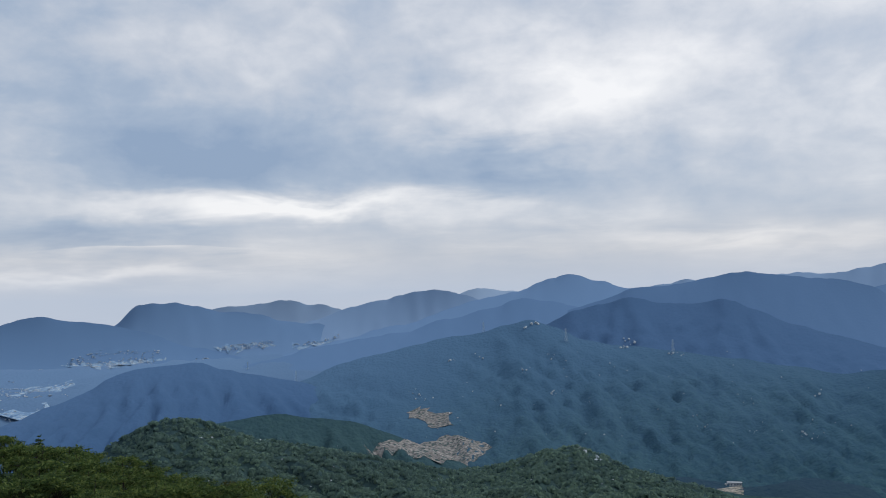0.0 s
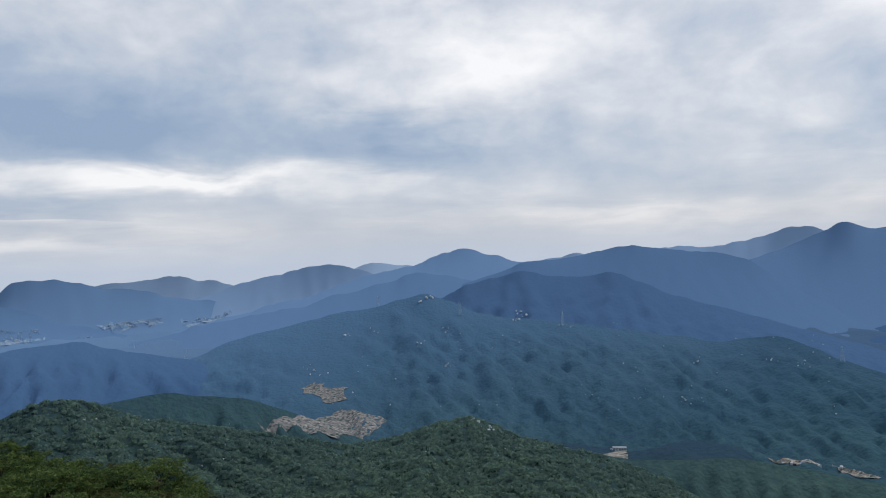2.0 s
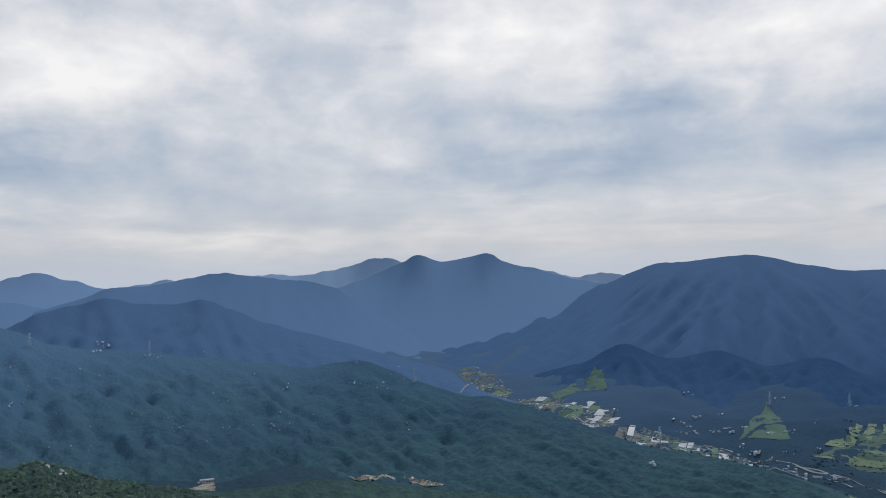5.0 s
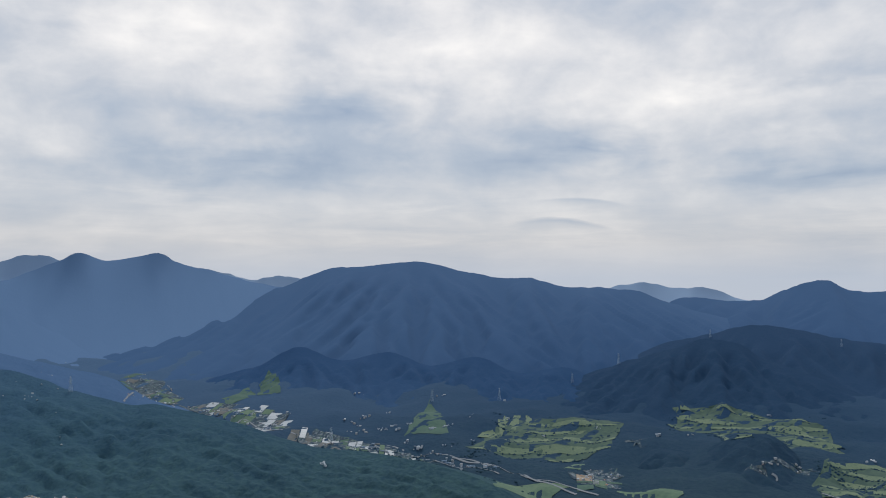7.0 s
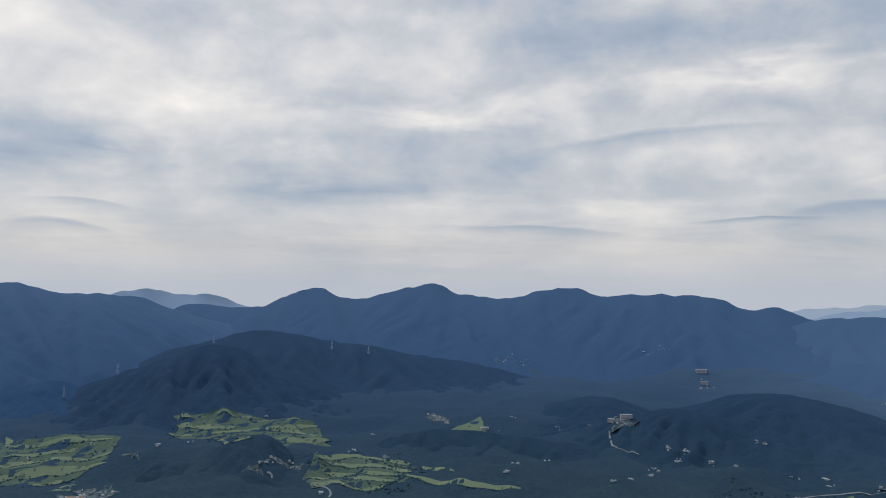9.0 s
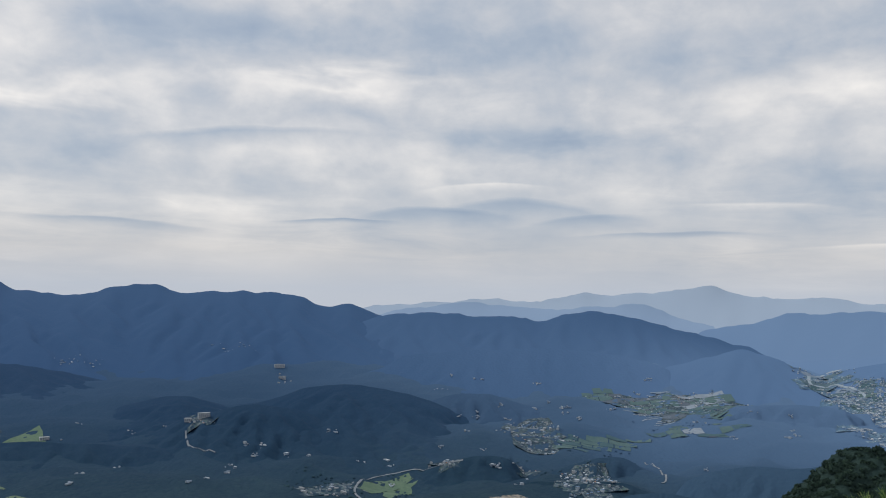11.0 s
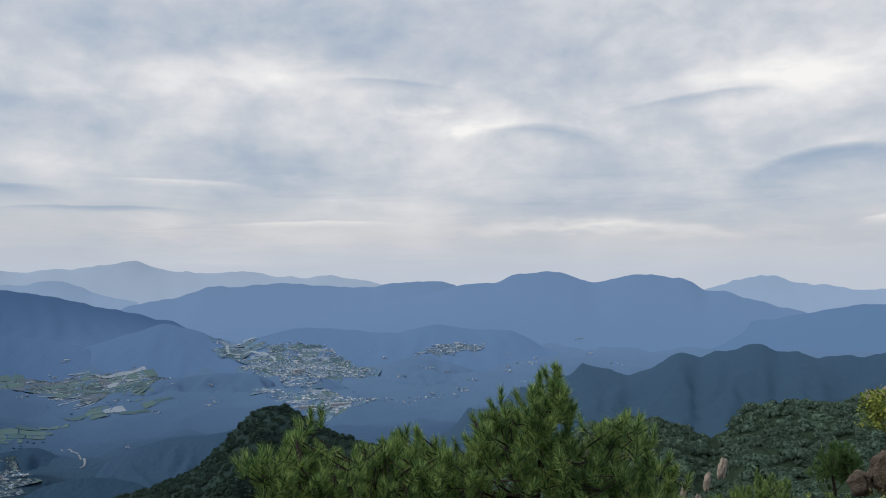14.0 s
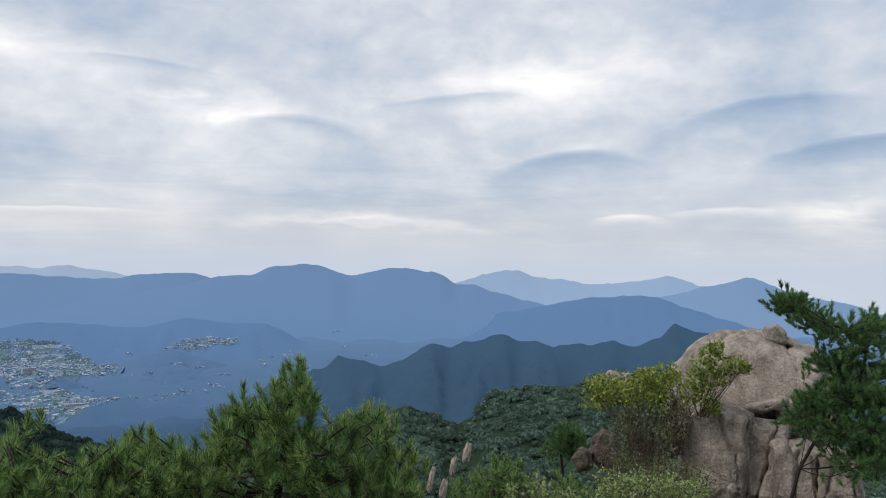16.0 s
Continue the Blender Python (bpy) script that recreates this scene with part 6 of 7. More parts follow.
def speckle(m, size, dark, light):
    """Fine crystals, dark lichen and paler scars over a stone's own colour."""
    N, L = m.node_tree.nodes, m.node_tree.links
    b = N["Principled BSDF"]
    source = b.inputs["Base Color"].links[0].from_socket
    geo = N.new("ShaderNodeNewGeometry")
    for scale, lo, hi, low, high, stretch in ((size, 0.36, 0.64, dark, light, 1.0), (0.35, 0.40, 0.62, 0.62, 1.12, 0.35)):
        squeeze = N.new("ShaderNodeMapping")
        squeeze.inputs["Scale"].default_value = (1, 1, stretch)
        L.new(geo.outputs["Position"], squeeze.inputs[0])
        n = N.new("ShaderNodeTexNoise")
        n.inputs["Scale"].default_value, n.inputs["Detail"].default_value, n.inputs["Roughness"].default_value = 1 / scale, 4, 0.65
        L.new(squeeze.outputs[0], n.inputs["Vector"])
        span = N.new("ShaderNodeMapRange")
        span.inputs[1].default_value, span.inputs[2].default_value = lo, hi
        span.inputs[3].default_value, span.inputs[4].default_value = low, high
        L.new(n.outputs["Fac"], span.inputs[0])
        times = N.new("ShaderNodeVectorMath")
        times.operation = "SCALE"
        L.new(source, times.inputs[0])
        L.new(span.outputs[0], times.inputs[3])
        source = times.outputs[0]
    L.new(source, b.inputs["Base Color"])


speckle(GRANITE, 0.028, 0.80, 1.14)
BROWN_ROCK = grain("brown_rock", [(0.04, 0.032, 0.027), (0.10, 0.080, 0.064), (0.19, 0.16, 0.13)], (0.7, 0.06), 0.95, 0.05)
BARK = grain("pine_bark", [(0.012, 0.010, 0.008), (0.028, 0.022, 0.018), (0.055, 0.043, 0.034)], (0.3, 0.04), 0.95, 0.01)
NEEDLES = grain("pine_needles", [(0.038, 0.088, 0.038), (0.145, 0.280, 0.088), (0.42, 0.53, 0.18)], (0.9, 0.12), 0.6, varied=0.6, through_light=0.35)
NEEDLES_DARK = grain("dark_pine_needles", [(0.045, 0.105, 0.044), (0.11, 0.21, 0.075), (0.22, 0.34, 0.12)], (0.9, 0.15), 0.6, varied=0.45, through_light=0.35)
LEAVES = grain("yellow_green_leaves", [(0.075, 0.12, 0.028), (0.20, 0.27, 0.052), (0.40, 0.43, 0.10)], (0.8, 0.1), 0.6, varied=0.5, through_light=0.35)
LEAVES_OLIVE = grain("olive_leaves", [(0.05, 0.062, 0.03), (0.13, 0.14, 0.065), (0.25, 0.25, 0.12)], (0.8, 0.1), 0.7, varied=0.5, through_light=0.35)
LEAVES_PALE = grain("pale_underside_leaves", [(0.08, 0.13, 0.045), (0.20, 0.27, 0.095), (0.38, 0.44, 0.18)], (0.8, 0.1), 0.6, varied=0.5, through_light=0.35)
TWIGS = grain("dry_twigs", [(0.05, 0.036, 0.028), (0.10, 0.072, 0.055), (0.16, 0.12, 0.095)], (0.4, 0.05), 0.95)
SUMMIT_SOIL = grain("summit_soil", [(0.06, 0.045, 0.03), (0.12, 0.095, 0.06), (0.17, 0.15, 0.085)], (1.6, 0.15), 0.95, 0.04)


def at(bearing, height, distance):
    """A point seen from the summit at that bearing and height, in degrees, so many metres off."""
    return spot(bearing, distance, EYE + distance * math.tan(radians(height))) + Vector((0.034, -0.278, 0))


def facing(bearing, distance, z, turn=0.0):
    """A pose whose x runs to the right and y away, as seen from the summit."""
    p = spot(bearing, distance, z) + Vector((0.034, -0.278, 0))
    return pose(p.x, p.y, p.z, 0, 0, turn - bearing)


def tube(points, radii, sides=6):
    """A tapering limb along a line of points."""
    verts, faces = [], []
    for k, p in enumerate(points):
        d = (points[min(k + 1, len(points) - 1)] - points[max(k - 1, 0)])
        d = d.normalized() if d.length > 1e-6 else Vector((0, 0, 1))
        s = d.cross(Vector((0.3, 0.2, 0.93))).normalized()
        t = d.cross(s)
        for i in range(sides):
            a = 2 * math.pi * i / sides
            verts.append((p + (s * math.cos(a) + t * math.sin(a)) * radii[k])[:])
    n = len(points)
    for k in range(n - 1):
        for i in range(sides):
            j = (i + 1) % sides
            faces.append((k * sides + i, k * sides + j, (k + 1) * sides + j, (k + 1) * sides + i))
    faces.append(tuple(range(sides))[::-1])
    faces.append(tuple((n - 1) * sides + i for i in range(sides)))
    return verts, faces


def merge(lumps):
    verts, faces = [], []
    for v, f in lumps:
        o = len(verts)
        verts += v
        faces += [tuple(i + o for i in q) for q in f]
    return verts, faces


def bend(a, b, rng, sag=0.12, steps=6):
    """A curved line from a to b."""
    out, d = [], (b - a)
    side = d.cross(Vector((0, 0, 1)))
    side = side.normalized() if side.length > 1e-6 else Vector((1, 0, 0))
    w = rng.uniform(-0.12, 0.12) * d.length
    for k in range(steps + 1):
        t = k / steps
        out.append(a + d * t + side * (w * math.sin(math.pi * t)) - Vector((0, 0, sag * d.length * math.sin(math.pi * t))) + Vector([rng.uniform(-1, 1) * 0.012 * d.length for _ in range(3)]) * (0 < k < steps))
    return out


def brush(base, way, rng, count, length, width, shoot):
    """Needles that stand round the end of a shoot, as thin triangles."""
    way = way.normalized()
    s = way.orthogonal().normalized()
    t = way.cross(s)
    n = count
    a = rng.uniform(0, 2 * np.pi, n)
    along = rng.uniform(0, shoot, n)
    open_ = np.radians(rng.uniform(26, 66, n)) * (1.1 - 0.62 * along / shoot)
    w, s, t, b = (np.array(x[:]) for x in (way, s, t, base))
    out = np.cos(a)[:, None] * s + np.sin(a)[:, None] * t
    d = np.cos(open_)[:, None] * w + np.sin(open_)[:, None] * out
    d[:, 2] += 0.10
    root = b + along[:, None] * w
    tip = root + d * (length * rng.uniform(0.75, 1.1, n))[:, None]
    cross = np.cross(d, rng.normal(size=(n, 3)))
    cross /= np.linalg.norm(cross, axis=1)[:, None] + 1e-9
    p = np.stack([root - cross * width / 2, root + cross * width / 2, tip], 1)
    return p.reshape(-1, 3)


def soup(name, blocks, material, parent):
    v = np.concatenate(blocks)
    return joined(name, v, np.arange(len(v)).reshape(-1, 3), material, False, parent)


def pine(label, trunk, mains, fills, seed, look_at, needle=0.10, width=0.003, count=120, shoots=4, spread=0.20, thick=0.06, upward=0.5):
    """A pine: trunk, limbs to the main tips, and twigs to the rest; each limb carries its own needles."""
    rng = random.Random(seed)
    nrng = np.random.default_rng(seed)
    root = new("pine_tree")
    tv, tf = tube(trunk, [thick * (1 - 0.55 * k / (len(trunk) - 1)) for k in range(len(trunk))], 8)
    mesh_object("trunk", tv, tf, BARK, True, root)
    limbs = []
    for tip in mains:
        start = min(trunk[len(trunk) // 3:], key=lambda p: (p - tip).length + 4.0 * max(0, p.z - tip.z + 0.35 * math.hypot(p.x - tip.x, p.y - tip.y)))
        limbs.append([bend(start, tip, rng), [tip]])
    for tip in fills:
        best = min(limbs, key=lambda l: min((q - tip).length for q in l[0][2:]))
        best[1].append(tip)
    for line, tips in limbs:
        wood, blocks = [], []
        length = (line[-1] - line[0]).length
        wood.append(tube(line, [0.004 + thick * 0.20 * min(1, length) * (1 - k / (len(line) - 1)) for k in range(len(line))], 5))
        for n, tip in enumerate(tips):
            if n == 0:
                way = (line[-1] - line[-3]).normalized()
                origin = line[-2]
            else:
                origin = min(line[1:], key=lambda q: (q - tip).length)
                way = (tip - origin).normalized()
                wood.append(tube(bend(origin, tip, rng, 0.06, 3), [0.006, 0.005, 0.004, 0.003], 4))
            way = (way + Vector((0, 0, upward))).normalized()
            for k in range(shoots):
                if k == 0:
                    p, d = tip, way
                else:
                    p = tip - way * rng.uniform(0.3, 1.0) * spread + Vector([rng.gauss(0, 1) for _ in range(3)]) * spread * 0.55
                    d = (way * 1.0 + (p - tip).normalized() * 0.45 + Vector((0, 0, upward))).normalized()
                    wood.append(tube([tip - way * spread * 1.1, p - d * needle], [0.005, 0.004], 3))
                blocks.append(brush(p - d * needle * 1.3, d, nrng, count, needle, width, needle * 1.5))
        v, f = merge(wood)
        branch = mesh_object("branch", v, f, BARK, True, root)
        soup("foliage", blocks, look_at, branch)
    return tagged(root, label, "pine tree")


# the pine in front of the camera
TIPS = [(163.24, -6.38), (162.16, -7.17), (163.46, -7.70), (161.70, -8.25), (160.34, -8.98), (159.01, -8.84), (157.69, -9.83), (163.93, -10.46), (166.59, -9.96), (167.81, -9.55), (168.90, -9.73), (167.77, -12.85), (169.37, -12.07), (170.81, -12.06), (170.05, -14.73), (145.85, -10.01), (145.62, -10.86), (147.10, -11.47), (152.82, -10.76), (153.82, -10.70), (152.56, -11.09), (151.51, -11.42), (150.29, -11.62), (148.76, -12.03), (154.76, -12.15), (155.67, -12.09), (156.58, -11.49), (158.55, -11.02), (161.12, -10.53), (165.49, -12.25), (143.4, -11.7)]
rng = random.Random(11)
mains = [at(b, h - 0.35, 6.1 + 0.9 * math.sin(b * 3.1) * 0.6) for b, h in TIPS]


def pine_top(b):
    pts = sorted(q for q in TIPS if q[1] > -12.4)
    for (b0, h0), (b1, h1) in zip(pts, pts[1:]):
        if b0 <= b <= b1:
            return h0 + (h1 - h0) * (b - b0) / (b1 - b0)
    return -13


fills = []
for b, h in TIPS:
    # a tuft of shoots below every tip
    for k in range(6):
        fills.append(at(b + rng.gauss(0, 0.42 if h < -9 else 0.24), h - 0.35 - rng.uniform(0.35, 1.7), 6.1 + 0.54 * math.sin(b * 3.1) + rng.uniform(-0.25, 0.25)))
for k in range(430):
    b = rng.uniform(143.5, 171.5)
    top = min(pine_top(b + q) for q in (-0.8, -0.4, 0, 0.4, 0.8)) - 1.3
    h = top - (17.0 + top) * rng.random() ** 1.2
    if (163.9 < b < 167.2 and h > -12.6) or (155.0 < b < 157.2 and h > -12.6):
        continue
    if noise.noise((b * 0.8, h * 0.8, 1)) < -0.16:
        continue
    fills.append(at(b, h, rng.uniform(5.2, 7.1)))
foot_spot = spot(161.5, 6.5, 0)
base = Vector((foot_spot.x, foot_spot.y, ground_height(foot_spot.x, foot_spot.y) - 0.3))
fork = at(162.0, -15.2, 6.3)
trunk = [base + (fork - base) * (k / 6) + Vector((0.08 * math.sin(k * 1.3), 0.06 * math.sin(k * 2.1), 0)) * (0 < k < 6) for k in range(7)] + [fork + (at(163.0, -9.0, 6.2) - fork) * (k / 4) for k in range(1, 5)]
pine("young green pine with long needles growing below the viewpoint", trunk, mains, fills, 4, NEEDLES, 0.080, 0.0064, 120, 3, 0.13, 0.05, upward=1.1)

# the dark pine leaning over the boulder
D = 15.0
PADS = [(195.71, -1.73), (197.03, -2.75), (198.96, -3.54), (200.50, -2.95), (198.34, -5.49), (200.22, -5.71), (198.99, -7.17), (197.08, -7.84), (200.84, -8.03), (196.76, -9.25), (198.69, -9.58), (200.55, -10.06), (199.95, -11.45)]
PAD_SIZE = [(1.0, 0.5), (1.4, 0.55), (1.8, 0.7), (1.0, 0.55), (1.7, 0.75), (2.0, 1.0), (2.0, 0.8), (1.3, 0.5), (1.6, 1.0), (1.7, 0.6), (2.0, 0.85), (1.6, 1.0), (1.6, 0.7)]
mains = [at(b, h, D + 0.8 * math.sin(b * 7)) for b, h in PADS] + [at(203, -5, D), at(203.5, -9, D)]
rng = random.Random(3)
fills = []
while len(fills) < 420:
    k = rng.randrange(len(PADS) + 2)
    (b, h), (wide, high) = (PADS[k], PAD_SIZE[k]) if k < len(PADS) else ((203.5, -7.0 + 3 * (k - len(PADS))), (2.5, 1.6))
    x, z = rng.uniform(-1, 1), rng.uniform(-1, 1)
    if x * x + z * z < 1 and z > -0.6:
        fills.append(at(b + x * wide, h + z * high * 0.8, D + rng.uniform(-1.0, 1.0)))
foot_spot = at(195.7, -14.6, D)
trunk = [Vector((foot_spot.x, foot_spot.y, foot_spot.z - 1.6)), foot_spot, at(196.3, -12.2, D), at(197.3, -10.2, D), at(198.6, -8.6, D + 0.2), at(199.6, -6.8, D + 0.3), at(200.0, -5.0, D + 0.2), at(199.8, -3.8, D)]
pine("dark twisted pine leaning beside the granite boulder", trunk, mains, fills, 5, NEEDLES_DARK, 0.085, 0.012, 80, 4, 0.22, 0.034, 0.35)

# small pines on the slope
rng = random.Random(6)
for words, trunk_line, (b0, b1), (h0, h1), dist, n in (
    ("small flat-topped pine on the rocky slope", [(181.4, -16), (181.35, -13.4), (181.2, -12.2), (181.5, -10.9)], (180.0, 182.9), (-12.3, -10.4), 24.0, 60),
    ("bushy young pine on the slope below the viewpoint", [(176.6, -19), (176.6, -16), (176.8, -14)], (173.6, 180.4), (-17.5, -12.7), 13.5, 120),
    ("bushy young pine beside the dry bushes", [(181.6, -19), (181.6, -16), (181.7, -14)], (179.4, 184.0), (-17.5, -13.4), 16.0, 80),
):
    pts = []
    while len(pts) < n:
        b, h = rng.uniform(b0, b1), rng.uniform(h0, h1)
        mid, half = (b0 + b1) / 2, (b1 - b0) / 2
        if (h - h0) / (h1 - h0) > 1.0 - 0.55 * abs((b - mid) / half) ** 1.6 + rng.uniform(-0.15, 0.1):
            continue
        pts.append(at(b, h, dist + rng.uniform(-0.9, 0.9)))
    pine(words, [at(b, h, dist) for b, h in trunk_line], pts[:9], pts[9:], int(dist), NEEDLES if dist < 20 else NEEDLES_DARK, 0.09, 0.009 if dist < 20 else 0.014, 90, 5, 0.22, 0.05, 0.8)


def stone(name, parent, size, square, seed, grooves=(), rough=0.10, tilt=(0, 0, 0), detail=96, cuts=()):
    """A block of granite: a rounded box with worn edges, uneven faces and cracks."""
    verts, rows = [], detail // 2
    p = 2 / square
    turn = Euler([radians(a) for a in tilt]).to_matrix()
    for i in range(rows + 1):
        th = -math.pi / 2 + math.pi * i / rows
        for j in range(detail):
            ph = 2 * math.pi * j / detail
            ct, st, cp, sp = math.cos(th), math.sin(th), math.cos(ph), math.sin(ph)

            def pw(v):
                return math.copysign(abs(v) ** p, v)

            d = Vector((pw(ct) * pw(cp), pw(ct) * pw(sp), pw(st)))
            q = d * 1.0
            for axis, far_side in cuts:
                a = Vector(axis).normalized()
                over = q.dot(a) - far_side
                if over > 0:
                    q = q - a * over * 0.92
            n = noise.fractal(q * 1.1 + Vector((seed, 0, 0)), 1.0, 2.0, 3) * rough * 1.6 + noise.fractal(q * 5 + Vector((0, seed, 0)), 0.9, 2.1, 4) * rough * 0.22
            for axis, offset, deep, wide in grooves:
                a = Vector(axis).normalized()
                gap = q.dot(a) - offset + 0.06 * noise.noise(q * 2.3 + Vector((0, 0, seed)))
                n -= deep * math.exp(-(gap / wide) ** 2)
            q = q * (1 + n)
            verts.append((turn @ Vector((q.x * size[0], q.y * size[1], q.z * size[2])))[:])
    faces = []
    for i in range(rows):
        for j in range(detail):
            k = (j + 1) % detail
            faces.append((i * detail + j, i * detail + k, (i + 1) * detail + k, (i + 1) * detail + j))
    return mesh_object(name, verts, faces, GRANITE, True, parent)


def rock(label, bearing, height, distance, size, square, seed, grooves=(), rough=0.10, tilt=(0, 0, 0), turn=0.0, cuts=()):
    ob = stone("boulder", None, size, square, seed, grooves, rough, tilt, cuts=cuts)
    p = at(bearing, height, distance)
    ob.matrix_basis = facing(bearing, distance, p.z, turn)
    return tagged(ob, label, "boulder", "granite boulders on the summit shoulder")


def hewn(label, outline, distance, deep, seed, worn=0.07, material=None, bulge=0.25):
    """An angular block: the hull round an outline of (bearing, height), with worn edges, dents and a rough skin."""
    material = material or GRANITE
    bm = bmesh.new()
    mb, mh = sum(b for b, _ in outline) / len(outline), sum(h for _, h in outline) / len(outline)
    for shrink, d in ((0.72, -bulge), (0.95, -bulge * 0.45), (1.0, deep * 0.3), (0.9, deep)):
        for b, h in outline:
            bm.verts.new(at(mb + (b - mb) * shrink, mh + (h - mh) * shrink, distance + d))
    bmesh.ops.convex_hull(bm, input=bm.verts)
    bmesh.ops.delete(bm, geom=[v for v in bm.verts if not v.link_faces], context="VERTS")
    bmesh.ops.dissolve_limit(bm, angle_limit=radians(9), verts=bm.verts, edges=bm.edges)
    bmesh.ops.bevel(bm, geom=list(bm.edges), offset=worn, segments=2, profile=0.6, affect="EDGES", clamp_overlap=True)
    bmesh.ops.triangulate(bm, faces=bm.faces)
    for _ in range(5):
        long_ones = [e for e in bm.edges if e.calc_length() > 0.09]
        if not long_ones:
            break
        bmesh.ops.subdivide_edges(bm, edges=long_ones, cuts=1)
        bmesh.ops.triangulate(bm, faces=[f for f in bm.faces if len(f.verts) > 3])
    bm.normal_update()
    shift = Vector((seed * 1.7, seed, 0))
    for v in bm.verts:
        n = 0.09 * noise.fractal(v.co * 1.3 + shift, 1.0, 2.0, 3) + 0.035 * noise.fractal(v.co * 6 + shift, 0.9, 2.1, 4)
        # upright cracks and flutes
        n -= 0.10 * math.exp(-(noise.noise(Vector((v.co.x * 1.5, v.co.y * 1.5, v.co.z * 0.28)) + shift) / 0.05) ** 2)
        v.co += v.normal * n
    me = bpy.data.meshes.new("boulder")
    bm.to_mesh(me)
    bm.free()
    me.polygons.foreach_set("use_smooth", [True] * len(me.polygons))
    me.materials.append(material)
    return tagged(new("boulder", me), label, "boulder", "granite boulders on the summit shoulder")


rock("huge rounded grey granite boulder", 193.15, -8.0, 20.8, (1.93, 1.45, 1.56), 2.25, 2.0, [((0.50, -0.45, 0.74), 0.70, 0.06, 0.025), ((1, 0.25, 0.12), 0.02, 0.06, 0.018), ((0.9, 0.1, 0.45), 0.74, 0.09, 0.03), ((-0.35, 0.4, 1), 0.80, 0.05, 0.02)], 0.07, cuts=[((0, -0.35, -1), 0.62), ((0.1, -1, 0.35), 0.92), ((-0.6, -0.8, 0.25), 0.96)])
rock("rounded granite shoulder behind the great boulder", 196.2, -6.9, 20.6, (0.62, 1.0, 0.80), 2.4, 5.0, [((0.3, 0, 1), 0.3, 0.05, 0.04)], 0.1)
hewn("small pale stone lying on top of the boulder", [(193.7, -4.6), (194.22, -3.62), (194.79, -3.35), (195.40, -3.72), (195.9, -4.7)], 20.3, 0.5, 7, 0.05)
hewn("big pointed granite block with upright cracks", [(188.81, -12.91), (189.08, -11.11), (189.52, -9.43), (190.30, -8.94), (191.07, -8.32), (192.39, -8.65), (193.60, -9.10), (193.28, -11.47), (193.22, -14.91), (188.70, -15.36)], 18.3, 1.3, 11, 0.05, bulge=0.45)
hewn("slender granite block beside a deep crack", [(193.02, -9.46), (193.60, -9.27), (194.85, -9.38), (194.73, -10.99), (194.15, -12.77), (193.66, -14.86), (193.01, -14.93), (192.85, -12.90)], 18.5, 0.9, 14, 0.035)
hewn("upright granite block with a worn top", [(194.92, -9.41), (195.72, -9.59), (195.87, -11.23), (194.70, -14.74), (193.86, -14.84), (194.21, -12.42)], 18.45, 0.9, 17, 0.035)
hewn("short upright granite block leaning on another", [(194.70, -10.75), (195.30, -10.66), (196.06, -11.41), (196.20, -12.21), (196.00, -14.59), (194.70, -14.74), (194.61, -12.38)], 18.2, 0.8, 18, 0.04)
hewn("granite block in the shade of the pine", [(195.63, -10.63), (196.45, -10.35), (197.43, -11.07), (197.36, -14.42), (196.09, -14.58), (196.21, -12.38), (196.30, -11.59)], 18.35, 0.9, 19, 0.04)
hewn("low dark granite block under the pine", [(197.43, -11.07), (198.38, -10.63), (199.64, -11.16), (200.13, -14.05), (197.23, -14.43)], 18.2, 0.9, 23, 0.05)
hewn("flat granite slab wedged under the boulder", [(193.01, -8.75), (194.10, -8.32), (195.44, -7.86), (195.70, -8.19), (193.94, -9.14)], 18.8, 0.6, 29, 0.05)
hewn("small granite wedge between the blocks", [(194.84, -8.26), (196.59, -7.88), (196.89, -8.89), (194.95, -9.37)], 18.9, 0.6, 31, 0.06)
rock("large buried granite base below the blocks", 194.2, -15.5, 21.0, (1.9, 1.2, 1.9), 2.8, 37.0, (), 0.1)
hewn("brown weathered rock below the bush", [(182.9, -12.6), (183.2, -11.4), (184.0, -10.6), (184.9, -10.9), (185.3, -12.6), (184.5, -13.6)], 21.0, 0.8, 41, 0.03, BROWN_ROCK)
hewn("brown rock leaning on the slope", [(181.9, -12.7), (182.5, -12.0), (183.2, -12.2), (183.3, -13.2), (182.4, -13.5)], 20.4, 0.6, 43, 0.025, BROWN_ROCK)
hewn("sloping brown rock face among dry bushes", [(185.6, -15.2), (186.6, -13.7), (188.8, -13.2), (189.3, -14.4), (188.0, -15.6)], 18.6, 0.8, 47, 0.1, BROWN_ROCK)

# granite pillars and outcrops on the wooded slope below
for b, h, dist, size, seed in ((172.41, -14.4, 95, (0.32, 0.45, 1.45), 51), (173.27, -15.0, 97, (0.45, 0.5, 1.2), 53), (174.85, -12.6, 110, (0.50, 0.6, 1.3), 57), (173.90, -13.5, 104, (0.36, 0.5, 1.1), 58), (169.27, -10.9, 230, (1.1, 1.4, 3.2), 59), (168.83, -12.1, 220, (1.0, 1.2, 2.2), 61),
                               (166.1, -11.9, 210, (1.0, 1.2, 2.0), 63), (184.6, -7.3, 60, (0.55, 0.5, 0.5), 67), (185.9, -7.2, 62, (0.7, 0.5, 0.28), 71), (183.6, -7.7, 61, (0.45, 0.5, 0.6), 73)):
    ob = rock("pale upright granite outcrop on the wooded slope", b, h, dist, size, 2.8, seed, [((1, 0, 0.2), 0.1, 0.12, 0.08)], 0.16, (0, 10, 0))


